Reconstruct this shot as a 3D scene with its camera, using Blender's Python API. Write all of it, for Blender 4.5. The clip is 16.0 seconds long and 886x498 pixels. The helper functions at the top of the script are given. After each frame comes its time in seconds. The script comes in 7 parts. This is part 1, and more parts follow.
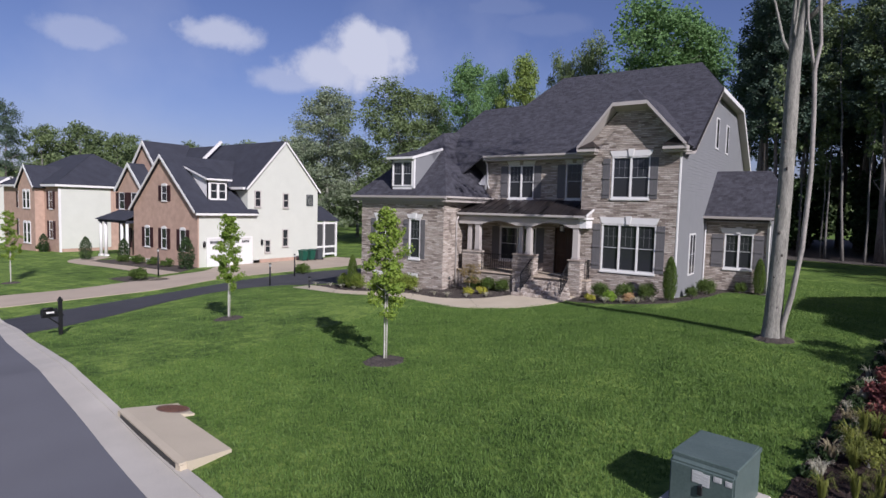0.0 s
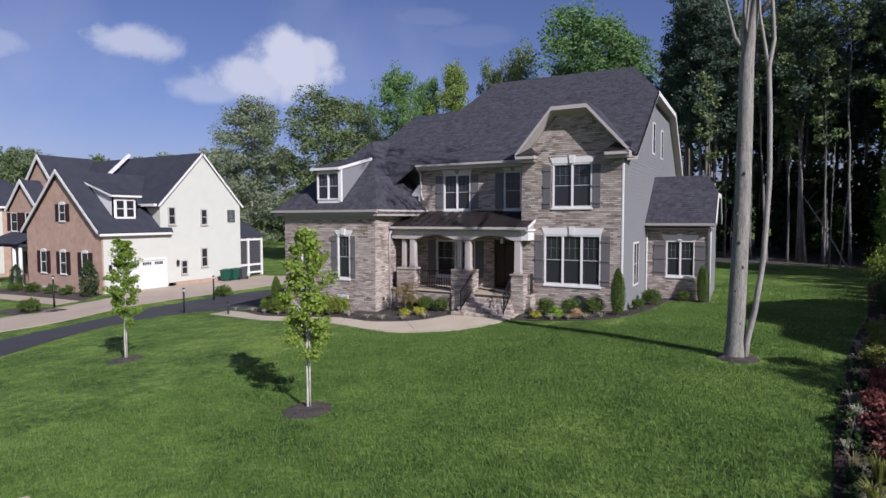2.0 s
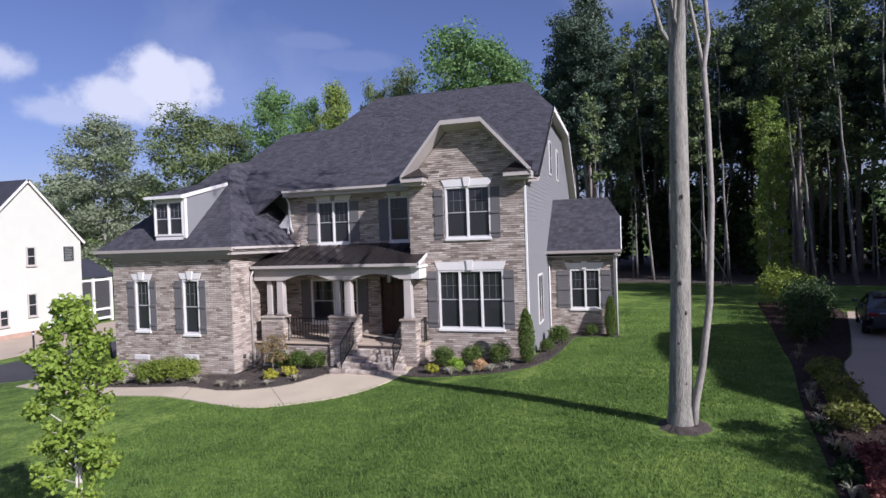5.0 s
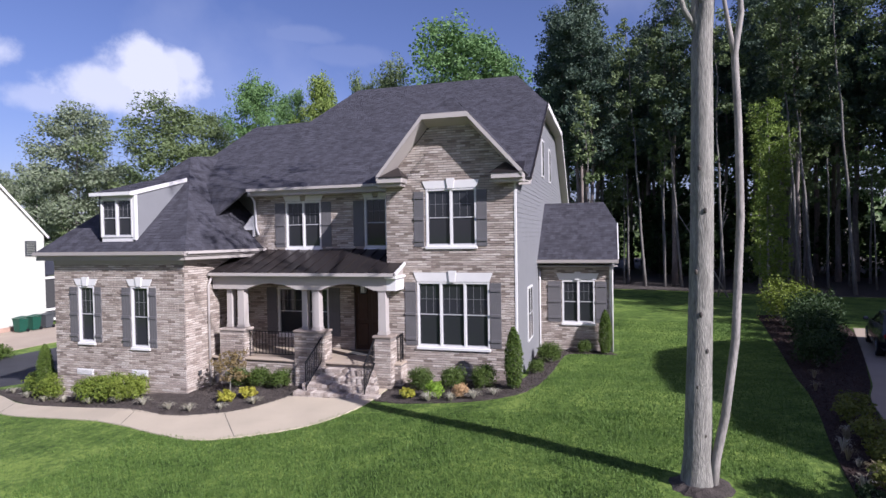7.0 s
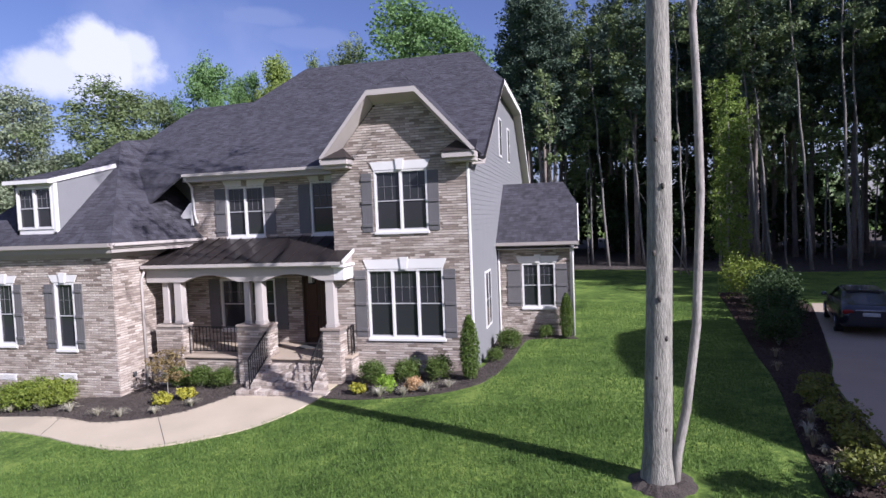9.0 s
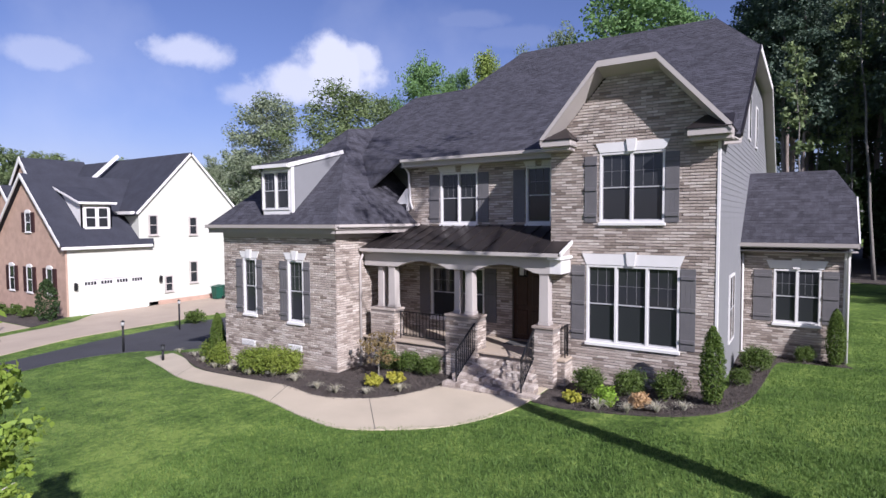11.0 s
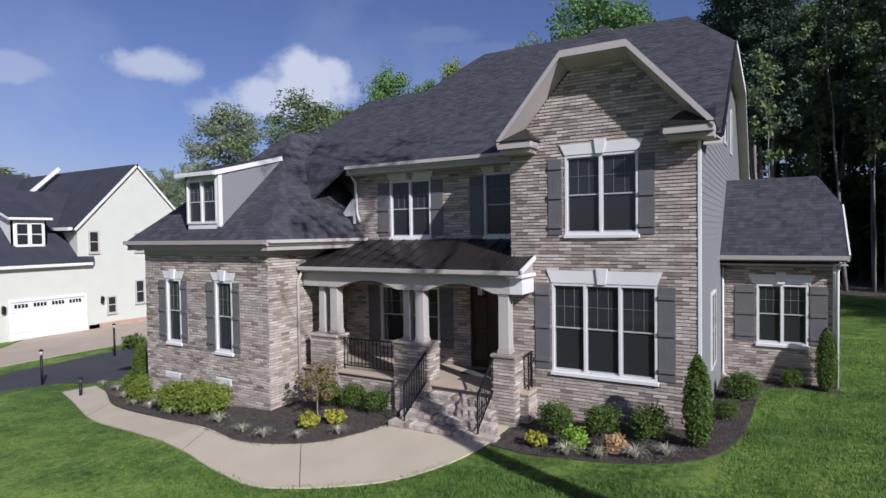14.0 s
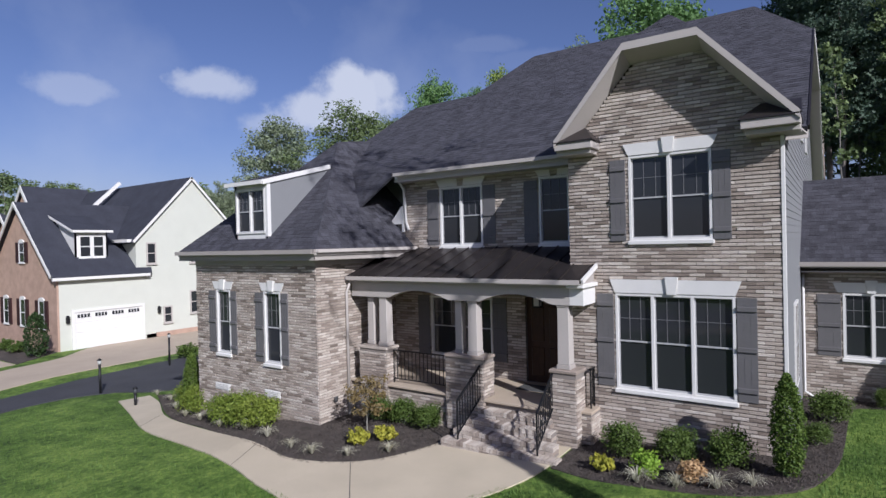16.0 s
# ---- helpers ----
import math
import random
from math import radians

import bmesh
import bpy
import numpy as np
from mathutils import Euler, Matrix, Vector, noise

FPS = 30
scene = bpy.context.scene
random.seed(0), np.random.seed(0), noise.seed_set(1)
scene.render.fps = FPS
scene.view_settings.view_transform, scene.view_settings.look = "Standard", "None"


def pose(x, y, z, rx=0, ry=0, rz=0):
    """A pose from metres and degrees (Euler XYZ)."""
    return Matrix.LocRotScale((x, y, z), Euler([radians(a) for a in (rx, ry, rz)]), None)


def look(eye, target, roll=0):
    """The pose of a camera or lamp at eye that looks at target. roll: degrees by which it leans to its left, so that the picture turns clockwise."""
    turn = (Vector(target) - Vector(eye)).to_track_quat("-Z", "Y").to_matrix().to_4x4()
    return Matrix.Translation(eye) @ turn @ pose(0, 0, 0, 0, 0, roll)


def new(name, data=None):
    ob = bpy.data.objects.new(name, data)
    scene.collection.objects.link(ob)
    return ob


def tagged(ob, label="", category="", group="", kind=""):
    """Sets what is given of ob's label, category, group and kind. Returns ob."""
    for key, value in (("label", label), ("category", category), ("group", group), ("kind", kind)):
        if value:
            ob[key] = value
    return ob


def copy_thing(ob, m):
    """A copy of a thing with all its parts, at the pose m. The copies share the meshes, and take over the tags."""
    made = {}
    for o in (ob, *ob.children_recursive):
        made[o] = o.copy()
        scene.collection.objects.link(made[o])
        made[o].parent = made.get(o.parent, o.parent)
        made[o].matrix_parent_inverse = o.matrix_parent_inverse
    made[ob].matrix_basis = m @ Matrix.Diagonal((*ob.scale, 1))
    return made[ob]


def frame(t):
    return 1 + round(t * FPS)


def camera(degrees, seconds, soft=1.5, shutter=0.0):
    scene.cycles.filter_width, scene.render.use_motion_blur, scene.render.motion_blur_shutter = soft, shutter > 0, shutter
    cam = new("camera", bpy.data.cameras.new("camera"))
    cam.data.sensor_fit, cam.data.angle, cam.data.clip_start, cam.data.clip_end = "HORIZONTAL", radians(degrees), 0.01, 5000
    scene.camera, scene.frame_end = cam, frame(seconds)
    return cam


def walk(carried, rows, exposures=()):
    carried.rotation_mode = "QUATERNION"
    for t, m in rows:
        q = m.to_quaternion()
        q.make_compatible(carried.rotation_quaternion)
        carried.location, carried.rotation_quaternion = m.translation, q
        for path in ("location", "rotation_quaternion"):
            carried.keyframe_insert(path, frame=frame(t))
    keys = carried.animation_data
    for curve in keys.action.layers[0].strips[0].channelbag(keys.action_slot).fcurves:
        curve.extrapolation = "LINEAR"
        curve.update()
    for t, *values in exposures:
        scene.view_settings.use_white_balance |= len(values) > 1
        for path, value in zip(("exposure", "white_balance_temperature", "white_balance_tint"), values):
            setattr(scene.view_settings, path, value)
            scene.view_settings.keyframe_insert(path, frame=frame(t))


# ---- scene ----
cam = camera(76.0, 16.0)
PATH = [
    (0, (5.437, -24.168, 3.912), (4.291, -22.535, 3.767), 1.45),
    (0.5, (5.111, -23.831, 3.888), (3.953, -22.202, 3.818), -0.62),
    (1, (4.788, -23.367, 4.008), (3.652, -21.725, 3.894), -0.98),
    (1.5, (4.598, -22.917, 4.059), (3.589, -21.196, 3.915), 0.14),
    (2, (4.315, -22.404, 4.105), (3.363, -20.648, 3.995), -0.13),
    (2.5, (3.893, -21.788, 4.231), (2.893, -20.058, 4.151), -0.87),
    (3, (3.539, -21.196, 4.311), (2.531, -19.469, 4.253), -0.98),
    (3.5, (3.259, -20.697, 4.410), (2.304, -18.941, 4.359), -0.35),
    (4, (3.526, -19.930, 4.369), (2.838, -18.054, 4.299), -0.91),
    (4.5, (3.392, -19.293, 4.433), (2.855, -17.368, 4.356), -1.64),
    (5, (2.990, -18.734, 4.499), (2.390, -16.826, 4.463), -1.94),
    (7.5, (2.632, -16.350, 4.904), (2.078, -14.429, 4.851), -0.82),
    (8, (2.626, -16.038, 4.945), (2.079, -14.117, 4.842), -1.49),
    (8.5, (2.770, -15.840, 4.926), (2.295, -13.901, 4.811), -1.57),
    (9, (2.865, -15.667, 4.803), (2.411, -13.722, 4.697), -2.15),
    (9.5, (2.511, -15.226, 4.589), (1.852, -13.341, 4.482), -1.86),
    (10, (2.135, -14.985, 4.592), (1.087, -13.289, 4.432), 0.10),
    (12.5, (1.553, -13.402, 4.581), (0.468, -11.723, 4.515), -0.28),
    (13, (1.487, -12.998, 4.546), (0.472, -11.278, 4.451), -0.54),
    (13.5, (1.411, -12.677, 4.508), (0.427, -10.940, 4.388), -0.74),
    (14, (1.235, -12.474, 4.575), (0.235, -10.743, 4.519), -0.85),
    (14.5, (1.164, -12.216, 4.593), (0.182, -10.474, 4.543), -0.86),
    (15, (1.060, -12.035, 4.630), (0.072, -10.298, 4.563), 0.34),
    (15.5, (0.848, -12.056, 4.567), (-0.212, -10.360, 4.548), -1.03),
    (16, (0.749, -11.993, 4.548), (-0.387, -10.348, 4.527), -1.39),
]
EXPOSURES = [(0, 0.17, 5650, 20), (3.5, 0.32, 5600, 20), (5, 0.5, 5600, 22), (8.5, 0.72, 5550, 24), (9.2, 0.78, 5550, 24), (10, 0.82, 5600, 24), (12.5, 0.22, 5550, 18), (16, 0.2, 5500, 16)]
walk(cam, [(t, look(eye, target, roll)) for t, eye, target, roll in PATH], EXPOSURES)

# ---- world, sun and sky ----
SUN_AZ = Vector((0.882, -0.471, 0.0)).normalized()
SUN_EL = radians(32)
SUN_FROM = Vector((SUN_AZ.x * math.cos(SUN_EL), SUN_AZ.y * math.cos(SUN_EL), math.sin(SUN_EL)))

scene.view_settings.exposure = 0.0
world = bpy.data.worlds.new("sky")
scene.world = world
world.use_nodes = True


def sky_nodes():
    nt = world.node_tree
    nt.nodes.clear()
    n, l = nt.nodes, nt.links
    out = n.new("ShaderNodeOutputWorld")
    bg = n.new("ShaderNodeBackground")
    bg.inputs["Strength"].default_value = 0.060
    sky = n.new("ShaderNodeTexSky")
    sky.sky_type = "NISHITA"
    sky.sun_disc = False
    sky.sun_elevation = SUN_EL
    sky.sun_rotation = math.atan2(SUN_AZ.x, SUN_AZ.y)
    sky.air_density, sky.dust_density, sky.ozone_density = 1.0, 1.1, 2.0
    tc = n.new("ShaderNodeTexCoord")
    noise_tex = n.new("ShaderNodeTexNoise")
    noise_tex.inputs["Scale"].default_value = 13.0
    noise_tex.inputs["Detail"].default_value = 8.0
    noise_tex.inputs["Roughness"].default_value = 0.6
    l.new(tc.outputs["Generated"], noise_tex.inputs["Vector"])
    total = None

    def math_node(op, a, b=None, c=None):
        m = n.new("ShaderNodeMath")
        m.operation = op
        for i, v in enumerate((a, b, c)):
            if v is None:
                continue
            if isinstance(v, (int, float)):
                m.inputs[i].default_value = v
            else:
                l.new(v, m.inputs[i])
        return m.outputs[0]

    sep = n.new("ShaderNodeSeparateXYZ")
    l.new(tc.outputs["Generated"], sep.inputs[0])
    azimuth = math_node("ARCTAN2", sep.outputs[0], sep.outputs[1])
    height = math_node("ARCSINE", sep.outputs[2])
    # cumulus puffs: azimuth, elevation, half width, half height (degrees), density
    for az, el, w, h, dens in CLOUDS:
        dx = math_node("DIVIDE", math_node("SUBTRACT", azimuth, radians(az)), radians(w))
        dy = math_node("DIVIDE", math_node("SUBTRACT", height, radians(el)), radians(h))
        d = math_node("SQRT", math_node("ADD", math_node("MULTIPLY", dx, dx), math_node("MULTIPLY", dy, dy)))
        d = math_node("ADD", d, math_node("MULTIPLY", math_node("SUBTRACT", noise_tex.outputs[0], 0.5), 2.0))
        m = n.new("ShaderNodeMapRange")
        m.interpolation_type = "SMOOTHSTEP"
        m.inputs["From Min"].default_value, m.inputs["From Max"].default_value = 1.3, 0.55
        m.inputs["To Max"].default_value = dens
        l.new(d, m.inputs["Value"])
        total = m.outputs[0] if total is None else math_node("MAXIMUM", total, m.outputs[0])
    # thin high veil
    veil = n.new("ShaderNodeTexNoise")
    veil.inputs["Scale"].default_value = 3.5
    veil.inputs["Detail"].default_value = 6.0
    l.new(tc.outputs["Generated"], veil.inputs["Vector"])
    vm = n.new("ShaderNodeMapRange")
    vm.inputs["From Min"].default_value, vm.inputs["From Max"].default_value = 0.5, 0.8
    vm.inputs["To Max"].default_value = 0.25
    l.new(veil.outputs[0], vm.inputs["Value"])
    total = math_node("MAXIMUM", total, vm.outputs[0])
    tint = n.new("ShaderNodeMix")
    tint.data_type = "RGBA"
    tint.blend_type = "MULTIPLY"
    tint.inputs["Factor"].default_value = 1.0
    tint.inputs["B"].default_value = SKY_TINT
    l.new(sky.outputs[0], tint.inputs["A"])
    mix = n.new("ShaderNodeMix")
    mix.data_type = "RGBA"
    mix.inputs["B"].default_value = CLOUD_LIGHT
    l.new(total, mix.inputs["Factor"])
    l.new(tint.outputs["Result"], mix.inputs["A"])
    l.new(mix.outputs["Result"], bg.inputs["Color"])
    l.new(bg.outputs[0], out.inputs[0])


CLOUDS = [(-42.6, 14.0, 4.2, 2.7, 0.95), (-43.6, 15.3, 2.2, 2.0, 0.95), (-40.6, 15.2, 2.0, 1.8, 0.9), (-46.6, 12.9, 4.0, 2.0, 0.85), (-50.0, 11.6, 3.4, 1.1, 0.45), (-56.5, 15.2, 3.2, 1.35, 0.7), (-67.0, 13.5, 3.2, 1.2, 0.4), (-30, 19, 3.4, 0.8, 0.1), (-26, 17.4, 4.5, 0.9, 0.07)]
SKY_TINT = (1.06, 0.95, 1.12, 1)
CLOUD_LIGHT = (9.4, 9.4, 9.5, 1)
sky_nodes()
sun = new("sun", bpy.data.lights.new("sun", "SUN"))
sun.data.energy, sun.data.angle, sun.data.color = 5.0, radians(0.6), (1.0, 0.93, 0.82)
sun.matrix_world = look(SUN_FROM * 100, (0, 0, 0))

# ---- helpers ----


def smooth(a, b, x):
    t = min(max((x - a) / (b - a), 0.0), 1.0)
    return t * t * (3 - 2 * t)


def lawn_z(x, y):
    """Height of the ground: a lot that falls gently towards the street and the next lot."""
    z = 0.3 + 0.033 * max(min(y, 0.0), -14.0) + 0.03 * max(min(x, 0.0), -11.0)
    z -= 0.1 * max(0.0, min(-11.0 - x, 15.0)) + 0.02 * max(0.0, min(-26.0 - x, 60))
    return z + 0.5 * smooth(-5.0, 5.0, x) * smooth(4.0, -3.0, y)


def part(name, bm, material, parent=None, label=""):
    me = bpy.data.meshes.new(name)
    bm.normal_update()
    bm.to_mesh(me)
    bm.free()
    ob = new(name, me)
    me.materials.append(material)
    if parent is not None:
        ob.parent = parent
    if label:
        ob["label"] = label
    return ob


def raw(name, verts, faces, material, parent=None, label=""):
    me = bpy.data.meshes.new(name)
    me.from_pydata([tuple(v) for v in verts], [], [tuple(f) for f in faces])
    me.update()
    ob = new(name, me)
    me.materials.append(material)
    if parent is not None:
        ob.parent = parent
    if label:
        ob["label"] = label
    return ob


def empty(name, at=(0, 0, 0), rz=0):
    ob = new(name)
    ob.matrix_world = pose(*at, 0, 0, rz)
    ob.empty_display_size = 0.2
    return ob


def box(bm, x0, x1, y0, y1, z0, z1, bevel=0.0, m=None):
    mat = Matrix.LocRotScale(((x0 + x1) / 2, (y0 + y1) / 2, (z0 + z1) / 2), None, (abs(x1 - x0), abs(y1 - y0), abs(z1 - z0)))
    if m is not None:
        mat = m @ mat
    geo = bmesh.ops.create_cube(bm, size=1.0, matrix=mat)
    if bevel:
        edges = {e for v in geo["verts"] for e in v.link_edges}
        bmesh.ops.bevel(bm, geom=list(edges), offset=bevel, segments=1, affect="EDGES", profile=0.7)
    return geo


def slab(bm, pts, thick):
    """A flat polygon given a thickness along the vector thick."""
    a = [bm.verts.new(p) for p in pts]
    b = [bm.verts.new(Vector(p) + Vector(thick)) for p in pts]
    n = len(pts)
    bm.faces.new(a)
    bm.faces.new(list(reversed(b)))
    for i in range(n):
        j = (i + 1) % n
        bm.faces.new((a[j], a[i], b[i], b[j]))
    bmesh.ops.recalc_face_normals(bm, faces=bm.faces[:])


def beam(bm, p, q, w, h, up=(0, 0, 1)):
    """A bar of width w and height h from p to q, hung below the line."""
    p, q = Vector(p), Vector(q)
    d = (q - p)
    length = d.length
    d.normalize()
    u = Vector(up)
    s = d.cross(u).normalized()
    u = s.cross(d).normalized()
    m = Matrix((s, d, u)).transposed().to_4x4()
    m.translation = (p + q) / 2 - u * h / 2
    bmesh.ops.create_cube(bm, size=1.0, matrix=m @ Matrix.Diagonal((w, length, h, 1)))


def tube(bm, pts, radii, seg=8, cap=True):
    rings = []
    for i, p in enumerate(pts):
        p = Vector(p)
        d = Vector(pts[min(i + 1, len(pts) - 1)]) - Vector(pts[max(i - 1, 0)])
        d.normalize()
        a = d.cross(Vector((0.31, 0.17, 0.93))) if abs(d.z) < 0.9 else d.cross(Vector((1, 0.1, 0)))
        a.normalize()
        b = d.cross(a)
        r = radii[i] if hasattr(radii, "__len__") else radii
        rings.append([bm.verts.new(p + r * (math.cos(2 * math.pi * k / seg) * a + math.sin(2 * math.pi * k / seg) * b)) for k in range(seg)])
    for r0, r1 in zip(rings, rings[1:]):
        for k in range(seg):
            f = bm.faces.new((r0[k], r0[(k + 1) % seg], r1[(k + 1) % seg], r1[k]))
            f.smooth = True
    if cap:
        bm.faces.new(list(reversed(rings[0])))
        bm.faces.new(rings[-1])


def spline(pts, n):
    """n + 1 points along a Catmull-Rom curve through pts."""
    p = [np.array(q, float) for q in pts]
    p = [2 * p[0] - p[1]] + p + [2 * p[-1] - p[-2]]
    out = []
    k = len(p) - 3
    for i in range(n + 1):
        s = i / n * k
        j = min(int(s), k - 1)
        t = s - j
        a, b, c, d = p[j], p[j + 1], p[j + 2], p[j + 3]
        out.append(0.5 * ((2 * b) + (c - a) * t + (2 * a - 5 * b + 4 * c - d) * t * t + (3 * b - a - 3 * c + d) * t ** 3))
    return out


def draped(name, a, b, dz, material, parent=None, n=60, m=6, skirt=0.06, curve=True):
    """A strip of ground between two edge lines, dz above the lawn, with a short skirt all round."""
    ea, eb = (spline(a, n), spline(b, n)) if curve else (
        [np.array(a[0]) + (np.array(a[1]) - np.array(a[0])) * i / n for i in range(n + 1)],
        [np.array(b[0]) + (np.array(b[1]) - np.array(b[0])) * i / n for i in range(n + 1)])
    verts, faces = [], []
    for p, q in zip(ea, eb):
        for j in range(m + 1):
            x, y = p + (q - p) * j / m
            verts.append((x, y, lawn_z(x, y) + dz))
    w = m + 1
    for i in range(n):
        for j in range(m):
            faces.append((i * w + j, (i + 1) * w + j, (i + 1) * w + j + 1, i * w + j + 1))
    rim = [i * w for i in range(n + 1)] + [n * w + j for j in range(1, w)] + [i * w + m for i in range(n - 1, -1, -1)] + [j for j in range(m - 1, 0, -1)]
    base = len(verts)
    for v in rim:
        x, y, z = verts[v]
        verts.append((x, y, z - skirt - dz))
    for k in range(len(rim)):
        k2 = (k + 1) % len(rim)
        faces.append((rim[k], rim[k2], base + k2, base + k))
    me = bpy.data.meshes.new(name)
    me.from_pydata(verts, [], faces)
    bm = bmesh.new()
    bm.from_mesh(me)
    bmesh.ops.recalc_face_normals(bm, faces=bm.faces[:])
    if bm.faces and sum(f.normal.z for f in bm.faces) < 0:
        bmesh.ops.reverse_faces(bm, faces=bm.faces[:])
    bm.to_mesh(me)
    bm.free()
    me.materials.append(material)
    ob = new(name, me)
    if parent is not None:
        ob.parent = parent
    return ob


# ---- materials ----


def material(name, base, rough=0.8, metal=0.0, var=0.25, scale=6.0, fine=60.0, bump=0.15, bump_dist=0.01, tint=None, spec=0.3, island=0.0, per_object=0.0, stretch=None, coat=0.0):
    """A surface with broad and fine variation, relief, and optional variation by piece."""
    m = bpy.data.materials.new(name)
    m.use_nodes = True
    nt = m.node_tree
    n, l = nt.nodes, nt.links
    b = n["Principled BSDF"]
    b.inputs["Roughness"].default_value = rough
    b.inputs["Metallic"].default_value = metal
    b.inputs["Specular IOR Level"].default_value = spec
    b.inputs["Coat Weight"].default_value = coat
    tc = n.new("ShaderNodeTexCoord")
    vec = tc.outputs["Object"]
    if stretch:
        mp = n.new("ShaderNodeMapping")
        mp.inputs["Scale"].default_value = stretch
        l.new(vec, mp.inputs["Vector"])
        vec = mp.outputs[0]
    big = n.new("ShaderNodeTexNoise")
    big.inputs["Scale"].default_value = scale
    big.inputs["Detail"].default_value = 5.0
    small = n.new("ShaderNodeTexNoise")
    small.inputs["Scale"].default_value = fine
    small.inputs["Detail"].default_value = 3.0
    l.new(vec, big.inputs["Vector"])
    l.new(vec, small.inputs["Vector"])
    add = n.new("ShaderNodeMath")
    add.operation = "ADD"
    l.new(big.outputs[0], add.inputs[0])
    l.new(small.outputs[0], add.inputs[1])
    value = add.outputs[0]
    lo, hi = 0.65, 1.35
    if island:
        g = n.new("ShaderNodeNewGeometry")
        k = n.new("ShaderNodeMath")
        k.operation = "MULTIPLY_ADD"
        k.inputs[1].default_value = island
        l.new(g.outputs["Random Per Island"], k.inputs[0])
        l.new(value, k.inputs[2])
        value, hi = k.outputs[0], hi + island
    if per_object:
        g = n.new("ShaderNodeObjectInfo")
        k = n.new("ShaderNodeMath")
        k.operation = "MULTIPLY_ADD"
        k.inputs[1].default_value = per_object
        l.new(g.outputs["Random"], k.inputs[0])
        l.new(value, k.inputs[2])
        value, hi = k.outputs[0], hi + per_object
    ramp = n.new("ShaderNodeMapRange")
    ramp.inputs["From Min"].default_value, ramp.inputs["From Max"].default_value = lo, hi
    l.new(value, ramp.inputs["Value"])
    mix = n.new("ShaderNodeMix")
    mix.data_type = "RGBA"
    dark = [c * (1 - var) for c in base]
    light = [min(1.0, c * (1 + var)) for c in (tint or base)]
    mix.inputs["A"].default_value = (*dark, 1)
    mix.inputs["B"].default_value = (*light, 1)
    l.new(ramp.outputs[0], mix.inputs["Factor"])
    l.new(mix.outputs["Result"], b.inputs["Base Color"])
    if bump:
        bp = n.new("ShaderNodeBump")
        bp.inputs["Strength"].default_value = bump
        bp.inputs["Distance"].default_value = bump_dist
        l.new(small.outputs[0], bp.inputs["Height"])
        l.new(bp.outputs[0], b.inputs["Normal"])
    return m


def grass_mat():
    """Mown lawn: broad patches, mowing stripes, tufts and blades."""
    m = bpy.data.materials.new("grass")
    m.use_nodes = True
    nt = m.node_tree
    n, l = nt.nodes, nt.links
    b = n["Principled BSDF"]
    b.inputs["Roughness"].default_value = 0.85
    b.inputs["Specular IOR Level"].default_value = 0.2
    tc = n.new("ShaderNodeTexCoord")

    def tex(scale, detail, stretch=None, rough=0.6):
        t = n.new("ShaderNodeTexNoise")
        t.inputs["Scale"].default_value, t.inputs["Detail"].default_value, t.inputs["Roughness"].default_value = scale, detail, rough
        vec = tc.outputs["Object"]
        if stretch:
            mp = n.new("ShaderNodeMapping")
            mp.inputs["Rotation"].default_value = (0, 0, stretch[0])
            mp.inputs["Scale"].default_value = stretch[1]
            l.new(vec, mp.inputs["Vector"])
            vec = mp.outputs[0]
        l.new(vec, t.inputs["Vector"])
        return t.outputs[0]

    def weighted(parts):
        total = None
        for out, w in parts:
            k = n.new("ShaderNodeMath")
            k.operation = "MULTIPLY_ADD"
            k.inputs[1].default_value = w
            l.new(out, k.inputs[0])
            k.inputs[2].default_value = 0.0
            if total is not None:
                l.new(total, k.inputs[2])
            total = k.outputs[0]
        return total

    blades = tex(55, 3, None, 0.7)
    tufts = tex(7.5, 5, None, 0.65)
    total = weighted([(tex(0.3, 3), 1.1), (tex(1.3, 4), 1.2), (tufts, 1.5), (blades, 0.8), (tex(1.6, 2, (radians(32), (0.06, 1.0, 1))), 0.55)])
    r = n.new("ShaderNodeMapRange")
    r.inputs["From Min"].default_value, r.inputs["From Max"].default_value = 2.22, 2.94
    l.new(total, r.inputs["Value"])
    ramp = n.new("ShaderNodeValToRGB")
    e = ramp.color_ramp.elements
    e[0].position, e[0].color = 0.0, (0.034, 0.066, 0.010, 1)
    e[1].position, e[1].color = 1.0, (0.205, 0.285, 0.056, 1)
    k = ramp.color_ramp.elements.new(0.5)
    k.color = (0.100, 0.166, 0.029, 1)
    l.new(r.outputs[0], ramp.inputs[0])
    l.new(ramp.outputs[0], b.inputs["Base Color"])
    bp = n.new("ShaderNodeBump")
    bp.inputs["Strength"].default_value, bp.inputs["Distance"].default_value = 0.8, 0.06
    l.new(weighted([(blades, 0.5), (tufts, 0.8)]), bp.inputs["Height"])
    l.new(bp.outputs[0], b.inputs["Normal"])
    return m


